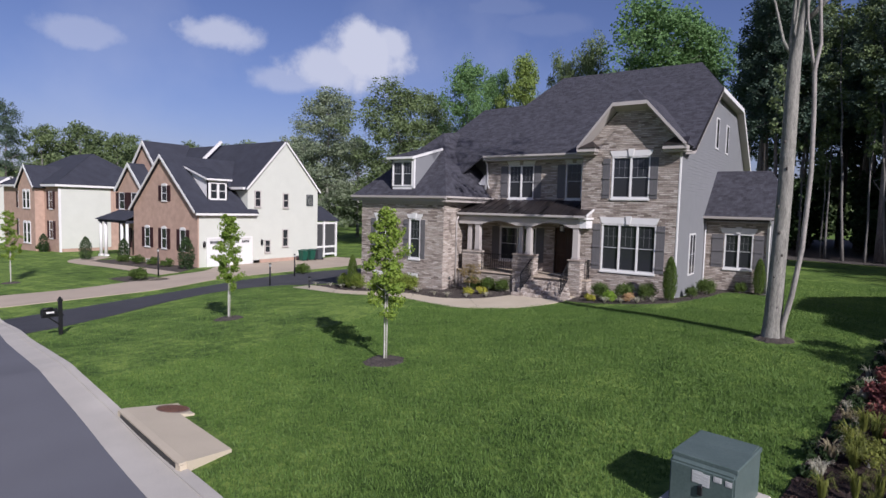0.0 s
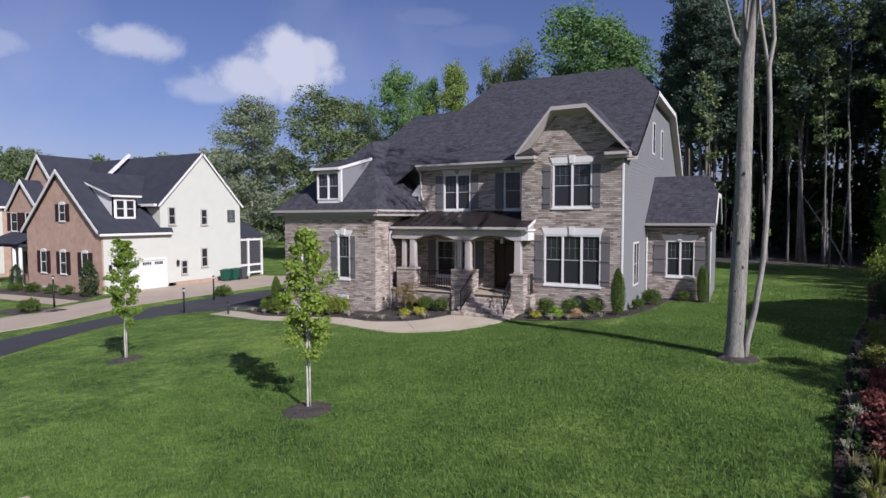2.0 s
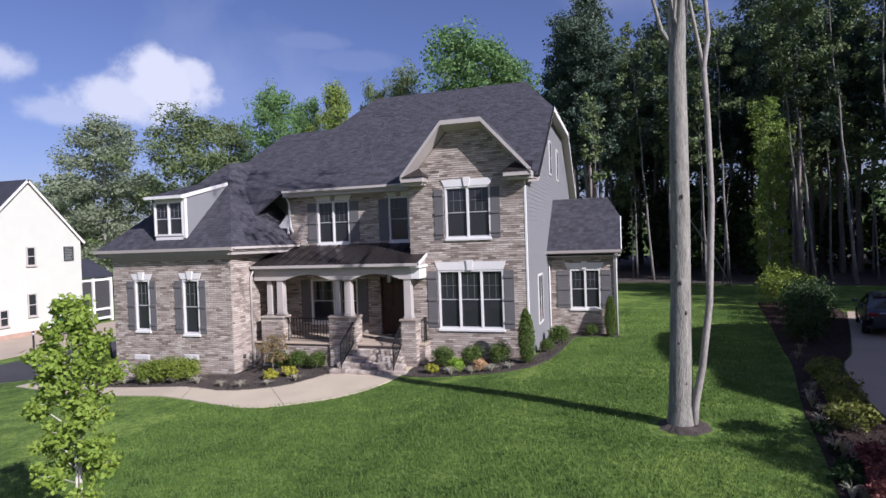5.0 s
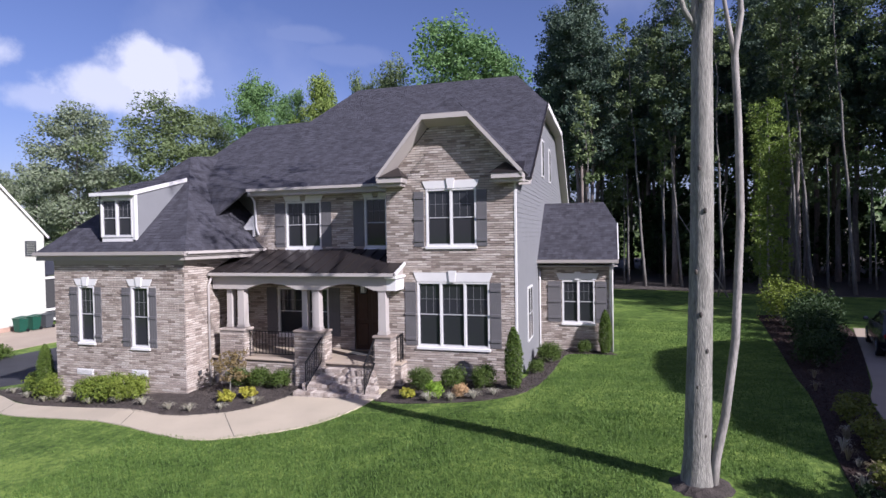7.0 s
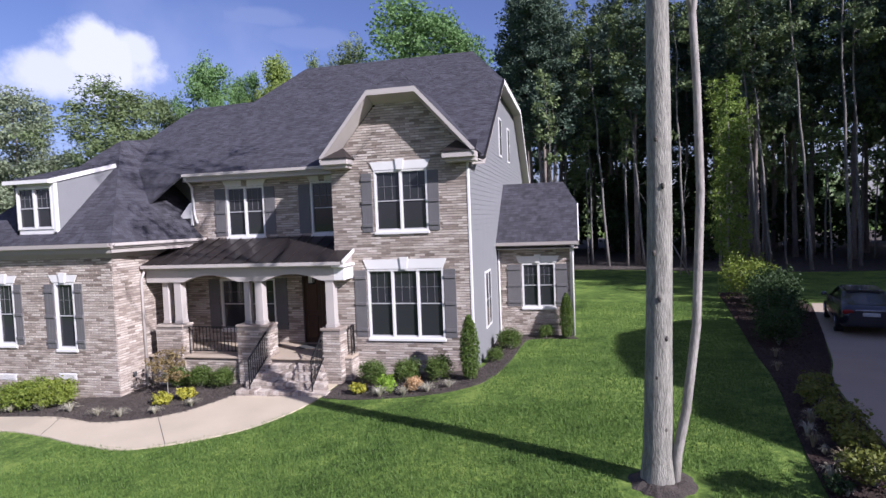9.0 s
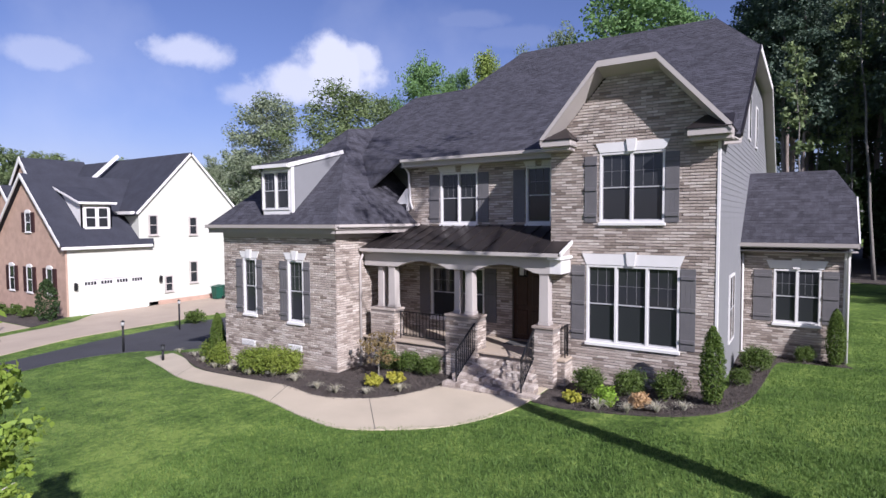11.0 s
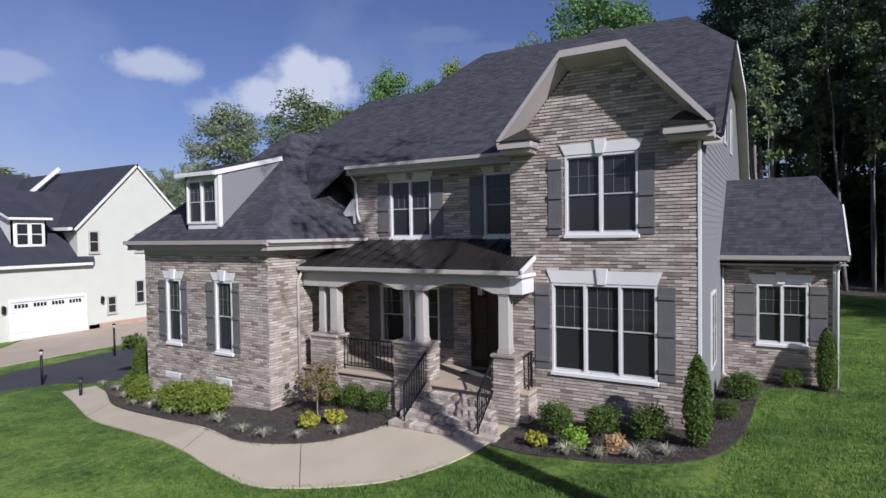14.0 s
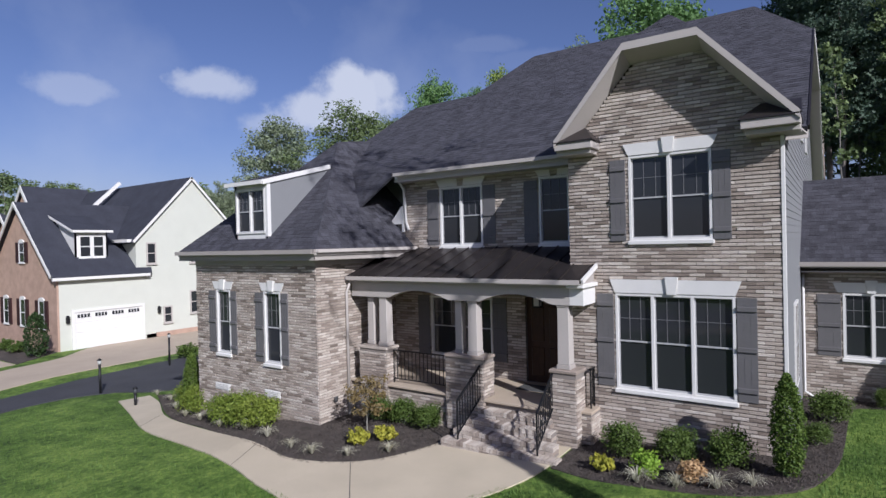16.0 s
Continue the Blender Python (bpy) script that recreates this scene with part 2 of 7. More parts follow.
def brick_mat():
    """Tumbled brick: each brick its own tone from smoky brown to cream, with grain and pits."""
    m = bpy.data.materials.new("brick")
    m.use_nodes = True
    nt = m.node_tree
    n, l = nt.nodes, nt.links
    b = n["Principled BSDF"]
    b.inputs["Roughness"].default_value = 0.92
    b.inputs["Specular IOR Level"].default_value = 0.2
    g, o = n.new("ShaderNodeNewGeometry"), n.new("ShaderNodeObjectInfo")
    add, fr = n.new("ShaderNodeMath"), n.new("ShaderNodeMath")
    fr.operation = "FRACT"
    l.new(g.outputs["Random Per Island"], add.inputs[0])
    l.new(o.outputs["Random"], add.inputs[1])
    l.new(add.outputs[0], fr.inputs[0])
    ramp = n.new("ShaderNodeValToRGB")
    tones = [(0.0, (0.19, 0.155, 0.127)), (0.12, (0.275, 0.228, 0.188)), (0.3, (0.35, 0.298, 0.248)), (0.6, (0.41, 0.354, 0.298)), (0.85, (0.465, 0.41, 0.35)), (1.0, (0.54, 0.485, 0.42))]
    el = ramp.color_ramp.elements
    el[0].position, el[0].color = tones[0][0], (*tones[0][1], 1)
    el[1].position, el[1].color = tones[-1][0], (*tones[-1][1], 1)
    for p, c in tones[1:-1]:
        el.new(p).color = (*c, 1)
    l.new(fr.outputs[0], ramp.inputs[0])
    grain, smear = n.new("ShaderNodeTexNoise"), n.new("ShaderNodeTexNoise")
    grain.inputs["Scale"].default_value, grain.inputs["Detail"].default_value = 60, 4
    smear.inputs["Scale"].default_value, smear.inputs["Detail"].default_value = 9, 4
    # tones drift along the courses, so that the wall reads as level streaks
    drift = n.new("ShaderNodeMapping")
    drift.inputs["Scale"].default_value = (0.35, 0.35, 3.4)
    l.new(g.outputs["Position"], drift.inputs["Vector"])
    l.new(drift.outputs[0], smear.inputs["Vector"])
    l.new(g.outputs["Position"], grain.inputs["Vector"])
    s = n.new("ShaderNodeMath")
    l.new(grain.outputs[0], s.inputs[0])
    l.new(smear.outputs[0], s.inputs[1])
    r = n.new("ShaderNodeMapRange")
    r.inputs["From Min"].default_value, r.inputs["From Max"].default_value = 0.65, 1.35
    r.inputs["To Min"].default_value, r.inputs["To Max"].default_value = 0.7, 1.3
    l.new(s.outputs[0], r.inputs["Value"])
    mx = n.new("ShaderNodeMix")
    mx.data_type, mx.blend_type = "RGBA", "MULTIPLY"
    mx.inputs["Factor"].default_value = 1.0
    l.new(ramp.outputs[0], mx.inputs["A"])
    l.new(r.outputs[0], mx.inputs["B"])
    l.new(mx.outputs["Result"], b.inputs["Base Color"])
    bp = n.new("ShaderNodeBump")
    bp.inputs["Strength"].default_value, bp.inputs["Distance"].default_value = 0.5, 0.012
    l.new(s.outputs[0], bp.inputs["Height"])
    l.new(bp.outputs[0], b.inputs["Normal"])
    return m


M = {}
M["grass"] = grass_mat()
M["asphalt"] = material("asphalt", (0.05, 0.05, 0.055), 0.85, var=0.2, scale=0.7, fine=120, bump=0.3)
M["road"] = material("road", (0.13, 0.13, 0.14), 0.85, var=0.12, scale=0.5, fine=120, bump=0.3)
M["concrete"] = material("concrete", (0.49, 0.422, 0.308), 0.85, var=0.12, scale=0.9, fine=90, bump=0.15)
M["kerb_concrete"] = material("kerb_concrete", (0.47, 0.435, 0.37), 0.85, var=0.16, scale=0.8, fine=90, bump=0.15)
M["concrete_tan"] = material("concrete_tan", (0.40, 0.33, 0.25), 0.85, var=0.12, scale=0.6, fine=90, bump=0.15)
M["mulch"] = material("mulch", (0.080, 0.067, 0.057), 0.95, var=0.55, scale=4, fine=45, bump=1.0, bump_dist=0.05)
M["old_mulch"] = material("old_mulch", (0.040, 0.026, 0.021), 0.95, var=0.6, scale=5, fine=40, bump=1.0, bump_dist=0.05)
M["brick"] = brick_mat()
M["mortar"] = material("mortar", (0.21, 0.185, 0.162), 0.95, var=0.15, scale=2, fine=90, bump=0.3)
M["trim"] = material("white_trim", (0.66, 0.645, 0.61), 0.55, var=0.05, scale=2, fine=40, bump=0.05)
M["shutter"] = material("shutter", (0.125, 0.12, 0.12), 0.55, var=0.12, scale=3, fine=60, bump=0.05)
M["siding"] = material("grey_siding", (0.20, 0.203, 0.205), 0.65, var=0.06, scale=2, fine=40, bump=0.05)
M["shingle"] = material("shingle", (0.050, 0.049, 0.058), 0.95, var=0.62, scale=3.0, fine=30, bump=0.8, bump_dist=0.02, island=0.45)
M["metal_roof"] = material("bronze_metal_roof", (0.055, 0.047, 0.045), 0.38, metal=0.6, var=0.2, scale=1.5, fine=20, bump=0.05)
M["black"] = material("black_metal", (0.012, 0.012, 0.013), 0.45, var=0.1, bump=0.05)
M["fascia"] = material("taupe_fascia", (0.34, 0.31, 0.28), 0.6, var=0.06, scale=2, fine=40, bump=0.05)
M["beam"] = material("taupe_trim", (0.42, 0.385, 0.35), 0.6, var=0.05, scale=2, fine=40, bump=0.05)
M["cream"] = material("cream_siding", (0.52, 0.525, 0.455), 0.7, var=0.04, scale=1, fine=30, bump=0.05)
M["red_brick"] = material("red_brick", (0.40, 0.275, 0.205), 0.9, var=0.22, scale=2, fine=40, bump=0.3)
M["bark"] = material("bark", (0.23, 0.22, 0.188), 0.95, var=0.5, scale=14, fine=60, bump=0.7, bump_dist=0.03, stretch=(1, 1, 0.16))
M["door"] = material("stained_door", (0.05, 0.025, 0.015), 0.4, var=0.3, scale=4, fine=30, bump=0.1, stretch=(1, 1, 0.2))


def glass_mat(name, tint, rough=0.03):
    m = bpy.data.materials.new(name)
    m.use_nodes = True
    b = m.node_tree.nodes["Principled BSDF"]
    b.inputs["Base Color"].default_value = (*tint, 1)
    b.inputs["Roughness"].default_value = rough
    b.inputs["Specular IOR Level"].default_value = 0.5
    return m


M["label_grey"] = material("grey_rubber", (0.07, 0.07, 0.07), 0.8, var=0.3, scale=8, fine=90, bump=0.3)
M["sash"] = material("sash", (0.40, 0.40, 0.40), 0.5, var=0.05, bump=0.02)
M["bar"] = material("glazing_bar", (0.14, 0.14, 0.145), 0.5, var=0.05, bump=0.02)
M["pane"] = glass_mat("window_glass", (0.026, 0.028, 0.031), 0.06)

# ---- ground, road, drives, walk, beds ----


def ground_sheet():
    def axis(lo, hi, step, far):
        inner = list(np.arange(lo, hi + 1e-6, step))
        out = [lo - d for d in far[::-1]] + inner + [hi + d for d in far]
        return out
    far = [3, 8, 20, 50, 130, 350, 1000, 2500]
    xs, ys = axis(-80, 40, 1.0, far), axis(-40, 45, 1.0, far)
    verts = [(x, y, lawn_z(x, y)) for x in xs for y in ys]
    w = len(ys)
    faces = [(i * w + j, (i + 1) * w + j, (i + 1) * w + j + 1, i * w + j + 1) for i in range(len(xs) - 1) for j in range(w - 1)]
    g = raw("ground", verts, faces, M["grass"])
    for p in g.data.polygons:
        p.use_smooth = True
    tagged(g, "green mown lawn with faint mowing stripes", "lawn", kind="structure")


ground_sheet()
CURB = [(-75, -9.5), (-50, -11.0), (-26.7, -14.4), (-17.4, -16.36), (-10.4, -17.85), (-5.8, -18.8), (-2.0, -19.65), (0.5, -20.25), (5, -21.3), (14, -23.5), (30, -27.5)]
off = [(x - 0.12, y - 0.16) for x, y in CURB]
gut = [(x - 0.2, y - 0.66) for x, y in CURB]
street = [(x - 2, y - 10.5) for x, y in CURB]
road = draped("road", gut, street, 0.03, M["road"], n=120, m=8)
tagged(road, "worn grey asphalt residential street", "road", kind="structure")
gutter = draped("gutter", off, [(x, y - 0.02) for x, y in gut], 0.035, M["kerb_concrete"], n=120, m=2)
tagged(gutter, "pale concrete gutter pan along the street", "gutter", kind="structure")
kerb = draped("kerb", CURB, off, 0.055, M["kerb_concrete"], n=120, m=2)
tagged(kerb, "rolled concrete kerb between lawn and street", "kerb", kind="structure")
drive = draped("driveway", [(-20.5, -15.6), (-22.3, -11.5), (-25.2, -6.4), (-25.9, -2.4), (-24.0, -0.6), (-21.0, 0.2), (-18, 4), (-17, 14)],
               [(-27.2, -14.6), (-27.6, -11), (-28.0, -7.6), (-28.8, -1.4), (-29.6, 4), (-29.6, 8), (-29, 12), (-28, 20)], 0.03, M["asphalt"], n=70, m=8)
tagged(drive, "black asphalt driveway beside the brick house", "driveway", kind="structure")
ndrive = draped("driveway_neighbour", [(-31.5, -14), (-30.4, -8), (-30.1, -4.7), (-31.2, 0.3), (-31.5, 6), (-31.5, 12), (-31.5, 20)],
                [(-36.5, -13), (-35.1, -7.7), (-35.8, -1.6), (-37, 2.4), (-39.9, 6), (-39.9, 12), (-39.9, 20)], 0.03, M["concrete_tan"], n=70, m=8)
tagged(ndrive, "tan aggregate concrete driveway of the next house", "driveway", kind="structure")
walk_in = [(-20.9, -0.62), (-19.0, -1.3), (-16.4, -2.5), (-13.4, -3.12), (-10.6, -3.5), (-9.2, -3.78), (-8.0, -3.5), (-7.2, -2.9), (-6.62, -1.7), (-6.45, -0.7)]
walk_out = [(-21.5, -1.5), (-18.7, -2.5), (-15.5, -3.65), (-12.7, -4.15), (-10.0, -4.65), (-8.5, -5.05), (-6.8, -5.2), (-4.85, -4.1), (-4.0, -2.5), (-3.85, -0.7)]
walkway = draped("walkway", walk_in, walk_out, 0.03, M["concrete"], n=70, m=8)
tagged(walkway, "curved pale concrete front walkway", "walkway", kind="structure")
wi, wo = spline(walk_in, 70), spline(walk_out, 70)
for i in (14, 31, 49):
    verts = []
    for p, q in ((wi[i], wo[i]), (wi[i] * 0.985 + wi[i + 1] * 0.015, wo[i] * 0.985 + wo[i + 1] * 0.015)):

        for k in range(7):
            x, y = p + (q - p) * k / 6
            verts.append((x, y, lawn_z(x, y) + 0.034))

    raw("joint", [(x + (0.014 if n_ > 6 else 0), y, z) for n_, (x, y, z) in enumerate(verts)], [(k, k + 1, k + 8, k + 7) for k in range(6)], M["asphalt"], walkway)
bed_l = draped("planting_bed", [(-16.5, 0.5), (-15.3, -1.6), (-13, -1.6), (-10.5, -1.6), (-9.8, -0.5), (-8.0, -0.3), (-6.4, -0.9)],
               [(-20.6, -0.5), (-16.4, -2.42), (-13.4, -3.05), (-10.6, -3.6), (-8.7, -3.85), (-7.25, -3.1), (-6.5, -1.75)], 0.025, M["mulch"], n=60, m=10)
tagged(bed_l, "dark mulch planting bed along the front walk", "planting bed", kind="structure")
bed_r = draped("planting_bed_corner", [(-3.8, -0.2), (-2, 0.2), (0.05, 0.2), (0.05, 3), (0.1, 5.5), (1.5, 5.6), (2.7, 5.6)],
               [(-3.82, -1.9), (-2.6, -2.15), (-0.25, -1.9), (0.7, -0.3), (1.0, 4.2), (1.4, 5.0), (2.9, 5.1)], 0.025, M["mulch"], n=60, m=6)
tagged(bed_r, "dark mulch bed round the corner of the house", "planting bed", kind="structure")
bed_side = draped("planting_bed_boundary", [(4.3, -21.05), (5.1, -15.4), (5.4, -13.2), (5.75, -10.3), (6.15, -8.0), (6.65, -4.7), (7.4, -1.0), (8.3, 4), (9.6, 12.6), (10.2, 17)],
                  [(7.3, -21.7), (7.5, -15.4), (7.6, -13.2), (7.7, -10.3), (7.8, -8.0), (7.95, -4.5), (8.6, -1.0), (10.1, 3), (12.9, 12), (13.4, 17)], 0.025, M["old_mulch"], n=60, m=8)
tagged(bed_side, "brown mulch border between the lawns", "planting bed", kind="structure")
rdrive = draped("driveway_right", [(7.35, -21.75), (7.55, -15.4), (7.65, -13.2), (7.75, -10.3), (7.85, -8.0), (8.0, -4.5), (8.65, -1.0), (10.15, 3), (12.95, 12), (13.3, 13.2)],
                [(13.4, -23.25), (13, -15.4), (13, -13.2), (13, -10.3), (13, -8.0), (13.2, -4.5), (14, -1.0), (16, 3), (20, 12), (20.5, 12.6)], 0.03, M["concrete_tan"], n=60, m=6)
tagged(rdrive, "pale concrete driveway with a parked car", "driveway", kind="structure")

# ---- walls, bricks, roofs: builders ----
COURSE, BRICK, JOINT, BUTT = 0.0735, 0.29, 0.015, 0.006


def front(x, y, z=0.0):
    return pose(x, y, z)


def side(x, y, z=0.0):
    return pose(x, y, z, 0, 0, 90)


def panel(bm, m, u0, u1, z0, z1, holes, y0, y1):
    """One welded slab from y0 to y1 with rectangular holes (u0, u1, z0, z1) cut through it."""
    us = sorted({round(v, 4) for v in (u0, u1, *[h[0] for h in holes], *[h[1] for h in holes])})
    zs = sorted({round(v, 4) for v in (z0, z1, *[h[2] for h in holes], *[h[3] for h in holes])})
    nu, nz = len(us) - 1, len(zs) - 1
    solid = [[not any(h[0] < (us[i] + us[i + 1]) / 2 < h[1] and h[2] < (zs[j] + zs[j + 1]) / 2 < h[3] for h in holes) for j in range(nz)] for i in range(nu)]
    made = {}

    def v(i, j, k):
        if (i, j, k) not in made:
            made[i, j, k] = bm.verts.new(m @ Vector((us[i], (y0, y1)[k], zs[j])))
        return made[i, j, k]

    def full(i, j):
        return 0 <= i < nu and 0 <= j < nz and solid[i][j]

    faces = []
    for i in range(nu):
        for j in range(nz):
            if not solid[i][j]:
                continue
            faces.append(bm.faces.new((v(i, j, 0), v(i + 1, j, 0), v(i + 1, j + 1, 0), v(i, j + 1, 0))))
            faces.append(bm.faces.new((v(i, j + 1, 1), v(i + 1, j + 1, 1), v(i + 1, j, 1), v(i, j, 1))))
            if not full(i - 1, j):
                faces.append(bm.faces.new((v(i, j, 0), v(i, j + 1, 0), v(i, j + 1, 1), v(i, j, 1))))
            if not full(i + 1, j):
                faces.append(bm.faces.new((v(i + 1, j + 1, 0), v(i + 1, j, 0), v(i + 1, j, 1), v(i + 1, j + 1, 1))))
            if not full(i, j - 1):
                faces.append(bm.faces.new((v(i + 1, j, 0), v(i, j, 0), v(i, j, 1), v(i + 1, j, 1))))
            if not full(i, j + 1):
                faces.append(bm.faces.new((v(i, j + 1, 0), v(i + 1, j + 1, 0), v(i + 1, j + 1, 1), v(i, j + 1, 1))))
    return faces


def wall(name, parent, m, u0, u1, z0, z1, holes, material_, thick=0.22):
    """A wall whose outer face is the local plane y = 0, with openings (u0, u1, z0, z1) through it."""
    bm = bmesh.new()
    panel(bm, m, u0, u1, z0, z1, holes, 0.0, thick)
    return part(name, bm, material_, parent)


def brick_rows(u0, u1, z0, z1, holes, rng, limit=None):
    rows = []
    n = int((z1 - z0) / COURSE)
    for r in range(n):
        za, zb = z0 + r * COURSE, z0 + (r + 1) * COURSE - JOINT
        lo, hi = (u0, u1) if limit is None else limit((za + zb) / 2, u0, u1)
        if hi - lo < 0.08:
            continue
        free = [(lo, hi)]
        for h in holes:
            if h[2] < zb - 0.02 and h[3] > za + 0.02:
                nxt = []
                for a, b in free:
                    if h[1] <= a or h[0] >= b:
                        nxt.append((a, b))
                    else:
                        if h[0] > a:
                            nxt.append((a, h[0]))
                        if h[1] < b:
                            nxt.append((h[1], b))
                free = nxt
        start = u0 - BRICK + (r % 2) * BRICK / 2 + rng.uniform(-0.02, 0.02)
        u = start
        while u < hi:
            a, b = u, u + BRICK - BUTT
            for fa, fb in free:
                p, q = max(a, fa), min(b, fb)
                if q - p > 0.03:
                    rows.append((p, q, za, zb))
            u += BRICK
    return rows


ONE_BRICK = {}


def bricks(parent, m, rows, rng, singles=0, proud=0.018, near=None, mat=None):
    """Lays bricks proud of a wall: up to singles of them as pieces of their own, the rest joined."""
    mat = mat or M["brick"]
    if "full" not in ONE_BRICK:
        bm = bmesh.new()
        box(bm, 0, BRICK - BUTT, -0.018, 0.03, 0, COURSE - JOINT, bevel=0.005)
        me = bpy.data.meshes.new("brick")
        bm.to_mesh(me)
        bm.free()
        me.materials.append(M["brick"])
        ONE_BRICK["full"] = me
    rows = list(rows)
    full = [r for r in rows if r[1] - r[0] > BRICK - BUTT - 0.002]
    if near:
        full.sort(key=lambda r: (r[0] - near[0]) ** 2 + (r[2] - near[1]) ** 2)
    chosen = set(full[:singles])
    verts, faces = [], []
    for r in rows:
        if r in chosen:
            ob = new("brick", ONE_BRICK["full"])
            ob.parent = parent
            ob.matrix_world = m @ pose(r[0], rng.uniform(-0.008, 0.006), r[2])
            continue
        p = -proud + rng.uniform(-0.009, 0.006)
        u0, u1, z0, z1 = r
        k = len(verts)
        for y, e in ((p, 0.003), (0.02, 0.0)):
            verts += [m @ Vector(v) for v in ((u0 + e, y, z0 + e), (u1 - e, y, z0 + e), (u1 - e, y, z1 - e), (u0 + e, y, z1 - e))]
        faces += [(k, k + 1, k + 2, k + 3), (k, k + 4, k + 5, k + 1), (k + 1, k + 5, k + 6, k + 2), (k + 2, k + 6, k + 7, k + 3), (k + 3, k + 7, k + 4, k)]
    if verts:
        ob = raw("brickwork", verts, faces, mat, parent)
        ob["kind"] = "stuff"


def plane_frame(pts):
    """Origin, level direction, up-slope direction and normal of a roof plane."""
    p = [Vector(q) for q in pts]
    nrm = Vector((0, 0, 0))
    for i in range(len(p)):
        a, b = p[i], p[(i + 1) % len(p)]
        nrm += a.cross(b)
    nrm.normalize()
    if nrm.z < 0:
        nrm = -nrm
    up = (Vector((0, 0, 1)) - nrm * nrm.z).normalized()
    lev = up.cross(nrm).normalized()
    return p[0], lev, up, nrm


def roof_plane(parent, pts, rng, mat, expo=0.15, thick=0.10, name="roof", tabs=True):
    """A roof slope: a solid deck and courses of shingles that overlap."""
    bm = bmesh.new()
    o, lev, up, nrm = plane_frame(pts)
    slab(bm, pts, nrm * -thick)
    deck = part(name, bm, mat, parent)
    if not tabs:
        return deck
    uv = [((Vector(p) - o).dot(lev), (Vector(p) - o).dot(up)) for p in pts]
    v0, v1 = min(v for _, v in uv), max(v for _, v in uv)
    verts, faces = [], []
    row = 0
    v = v0

    def span(w):
        xs = [a + (c - a) * (w - b) / (d - b) for (a, b), (c, d) in zip(uv, uv[1:] + uv[:1]) if (b - w) * (d - w) < 0]
        return (min(xs), max(xs)) if len(xs) >= 2 else (lo, hi)

    while v < v1:
        vm = v + expo * 0.5
        xs = []
        for (a, b), (c, d) in zip(uv, uv[1:] + uv[:1]):
            if (b - vm) * (d - vm) < 0:
                xs.append(a + (c - a) * (vm - b) / (d - b))
        if len(xs) >= 2:
            lo, hi = min(xs), max(xs)
            low, high = span(min(v + 0.004, v1)), span(min(v + expo, v1 - 0.002))
            u = lo
            first = True
            while u < hi - 0.01:
                w = rng.uniform(0.10, 0.26) * (0.5 if first else 1)
                first = False
                e = min(hi, u + w)
                t = 0.006 + rng.uniform(0, 0.006)
                k = len(verts)
                vb, vt = v, min(v + expo * 1.15, v1)
                ends = (u, e - 0.004)
                for q, hgt, lim in ((vb, t, low), (vt, 0.004, high)):
                    for uu in ends:
                        uu = lim[0] if u <= lo + 0.001 and uu == u else lim[1] if e >= hi - 0.001 and uu != u else min(max(uu, lim[0]), lim[1])
                        verts.append(o + lev * uu + up * q + nrm * hgt)
                for uu in ends:
                    verts.append(o + lev * min(max(uu, low[0]), low[1]) + up * vb - nrm * 0.01)
                faces += [(k, k + 1, k + 3, k + 2), (k + 4, k + 5, k + 1, k), (k + 4, k, k + 2), (k + 1, k + 5, k + 3)]
                u = e
        v += expo
        row += 1
    ob = raw("shingles", verts, faces, mat, deck)
    ob["kind"] = "stuff"
    return deck


def window(parent, m, u0, u1, z0, z1, sashes=1, rows=2, cols=3, frame_w=0.05, sill=True, grid=True, frame_mat=None, depth=0.03, flush=False):
    """A double-hung window: frame, panes, meeting rails and glazing bars set in a wall's opening."""
    fm = frame_mat or M["trim"]
    f = frame_w
    w = (u1 - u0) / sashes
    lights = []
    for i in range(sashes):
        lights.append((u0 + w * i + (f if i == 0 else f * 0.6), u0 + w * (i + 1) - (f if i == sashes - 1 else f * 0.6)))
    bm = bmesh.new()
    panel(bm, m, u0, u1, z0, z1, [(a, b, z0 + f, z1 - f) for a, b in lights], -depth, 0.10)
    win = part("window", bm, fm, parent)
    zm = (z0 + z1) / 2
    for a, b in lights:
        bm = bmesh.new()
        py = 0.0 if flush else 0.045
        box(bm, a, b, py, py + 0.007, z0 + f, z1 - f, m=m)
        pane = part("pane", bm, M["pane"], win)
        pane.visible_shadow = False
        s = 0.03
        bm = bmesh.new()
        panel(bm, m, a, b, z0 + f, z1 - f, [(a + s * 0.7, b - s * 0.7, z0 + f + s, zm - s / 2), (a + s * 0.7, b - s * 0.7, zm + s / 2, z1 - f - s * 0.7)], py - (0.004 if flush else 0.027), py + 0.005)
        part("sash", bm, M["sash"], win)
        if grid:
            bm = bmesh.new()
            t = 0.006
            cells = []
            cu = [a + (b - a) * k / cols for k in range(cols + 1)]
            cv = [zm + (z1 - f - zm) * k / rows for k in range(rows + 1)]
            for k in range(cols):
                for q in range(rows):
                    cells.append((cu[k] + (t if k else -0.001), cu[k + 1] - (t if k < cols - 1 else -0.001), cv[q] + (t if q else -0.001), cv[q + 1] - (t if q < rows - 1 else -0.001)))
            panel(bm, m, a, b, zm, z1 - f, cells, 0.036, 0.046)
            part("glazing_bar", bm, M["bar"], win)
    if sill:
        bm = bmesh.new()
        box(bm, u0 - 0.03, u1 + 0.03, -0.075, 0.06, z0 - 0.085, z0, 0.01, m)
        part("sill", bm, fm, win)
    return win


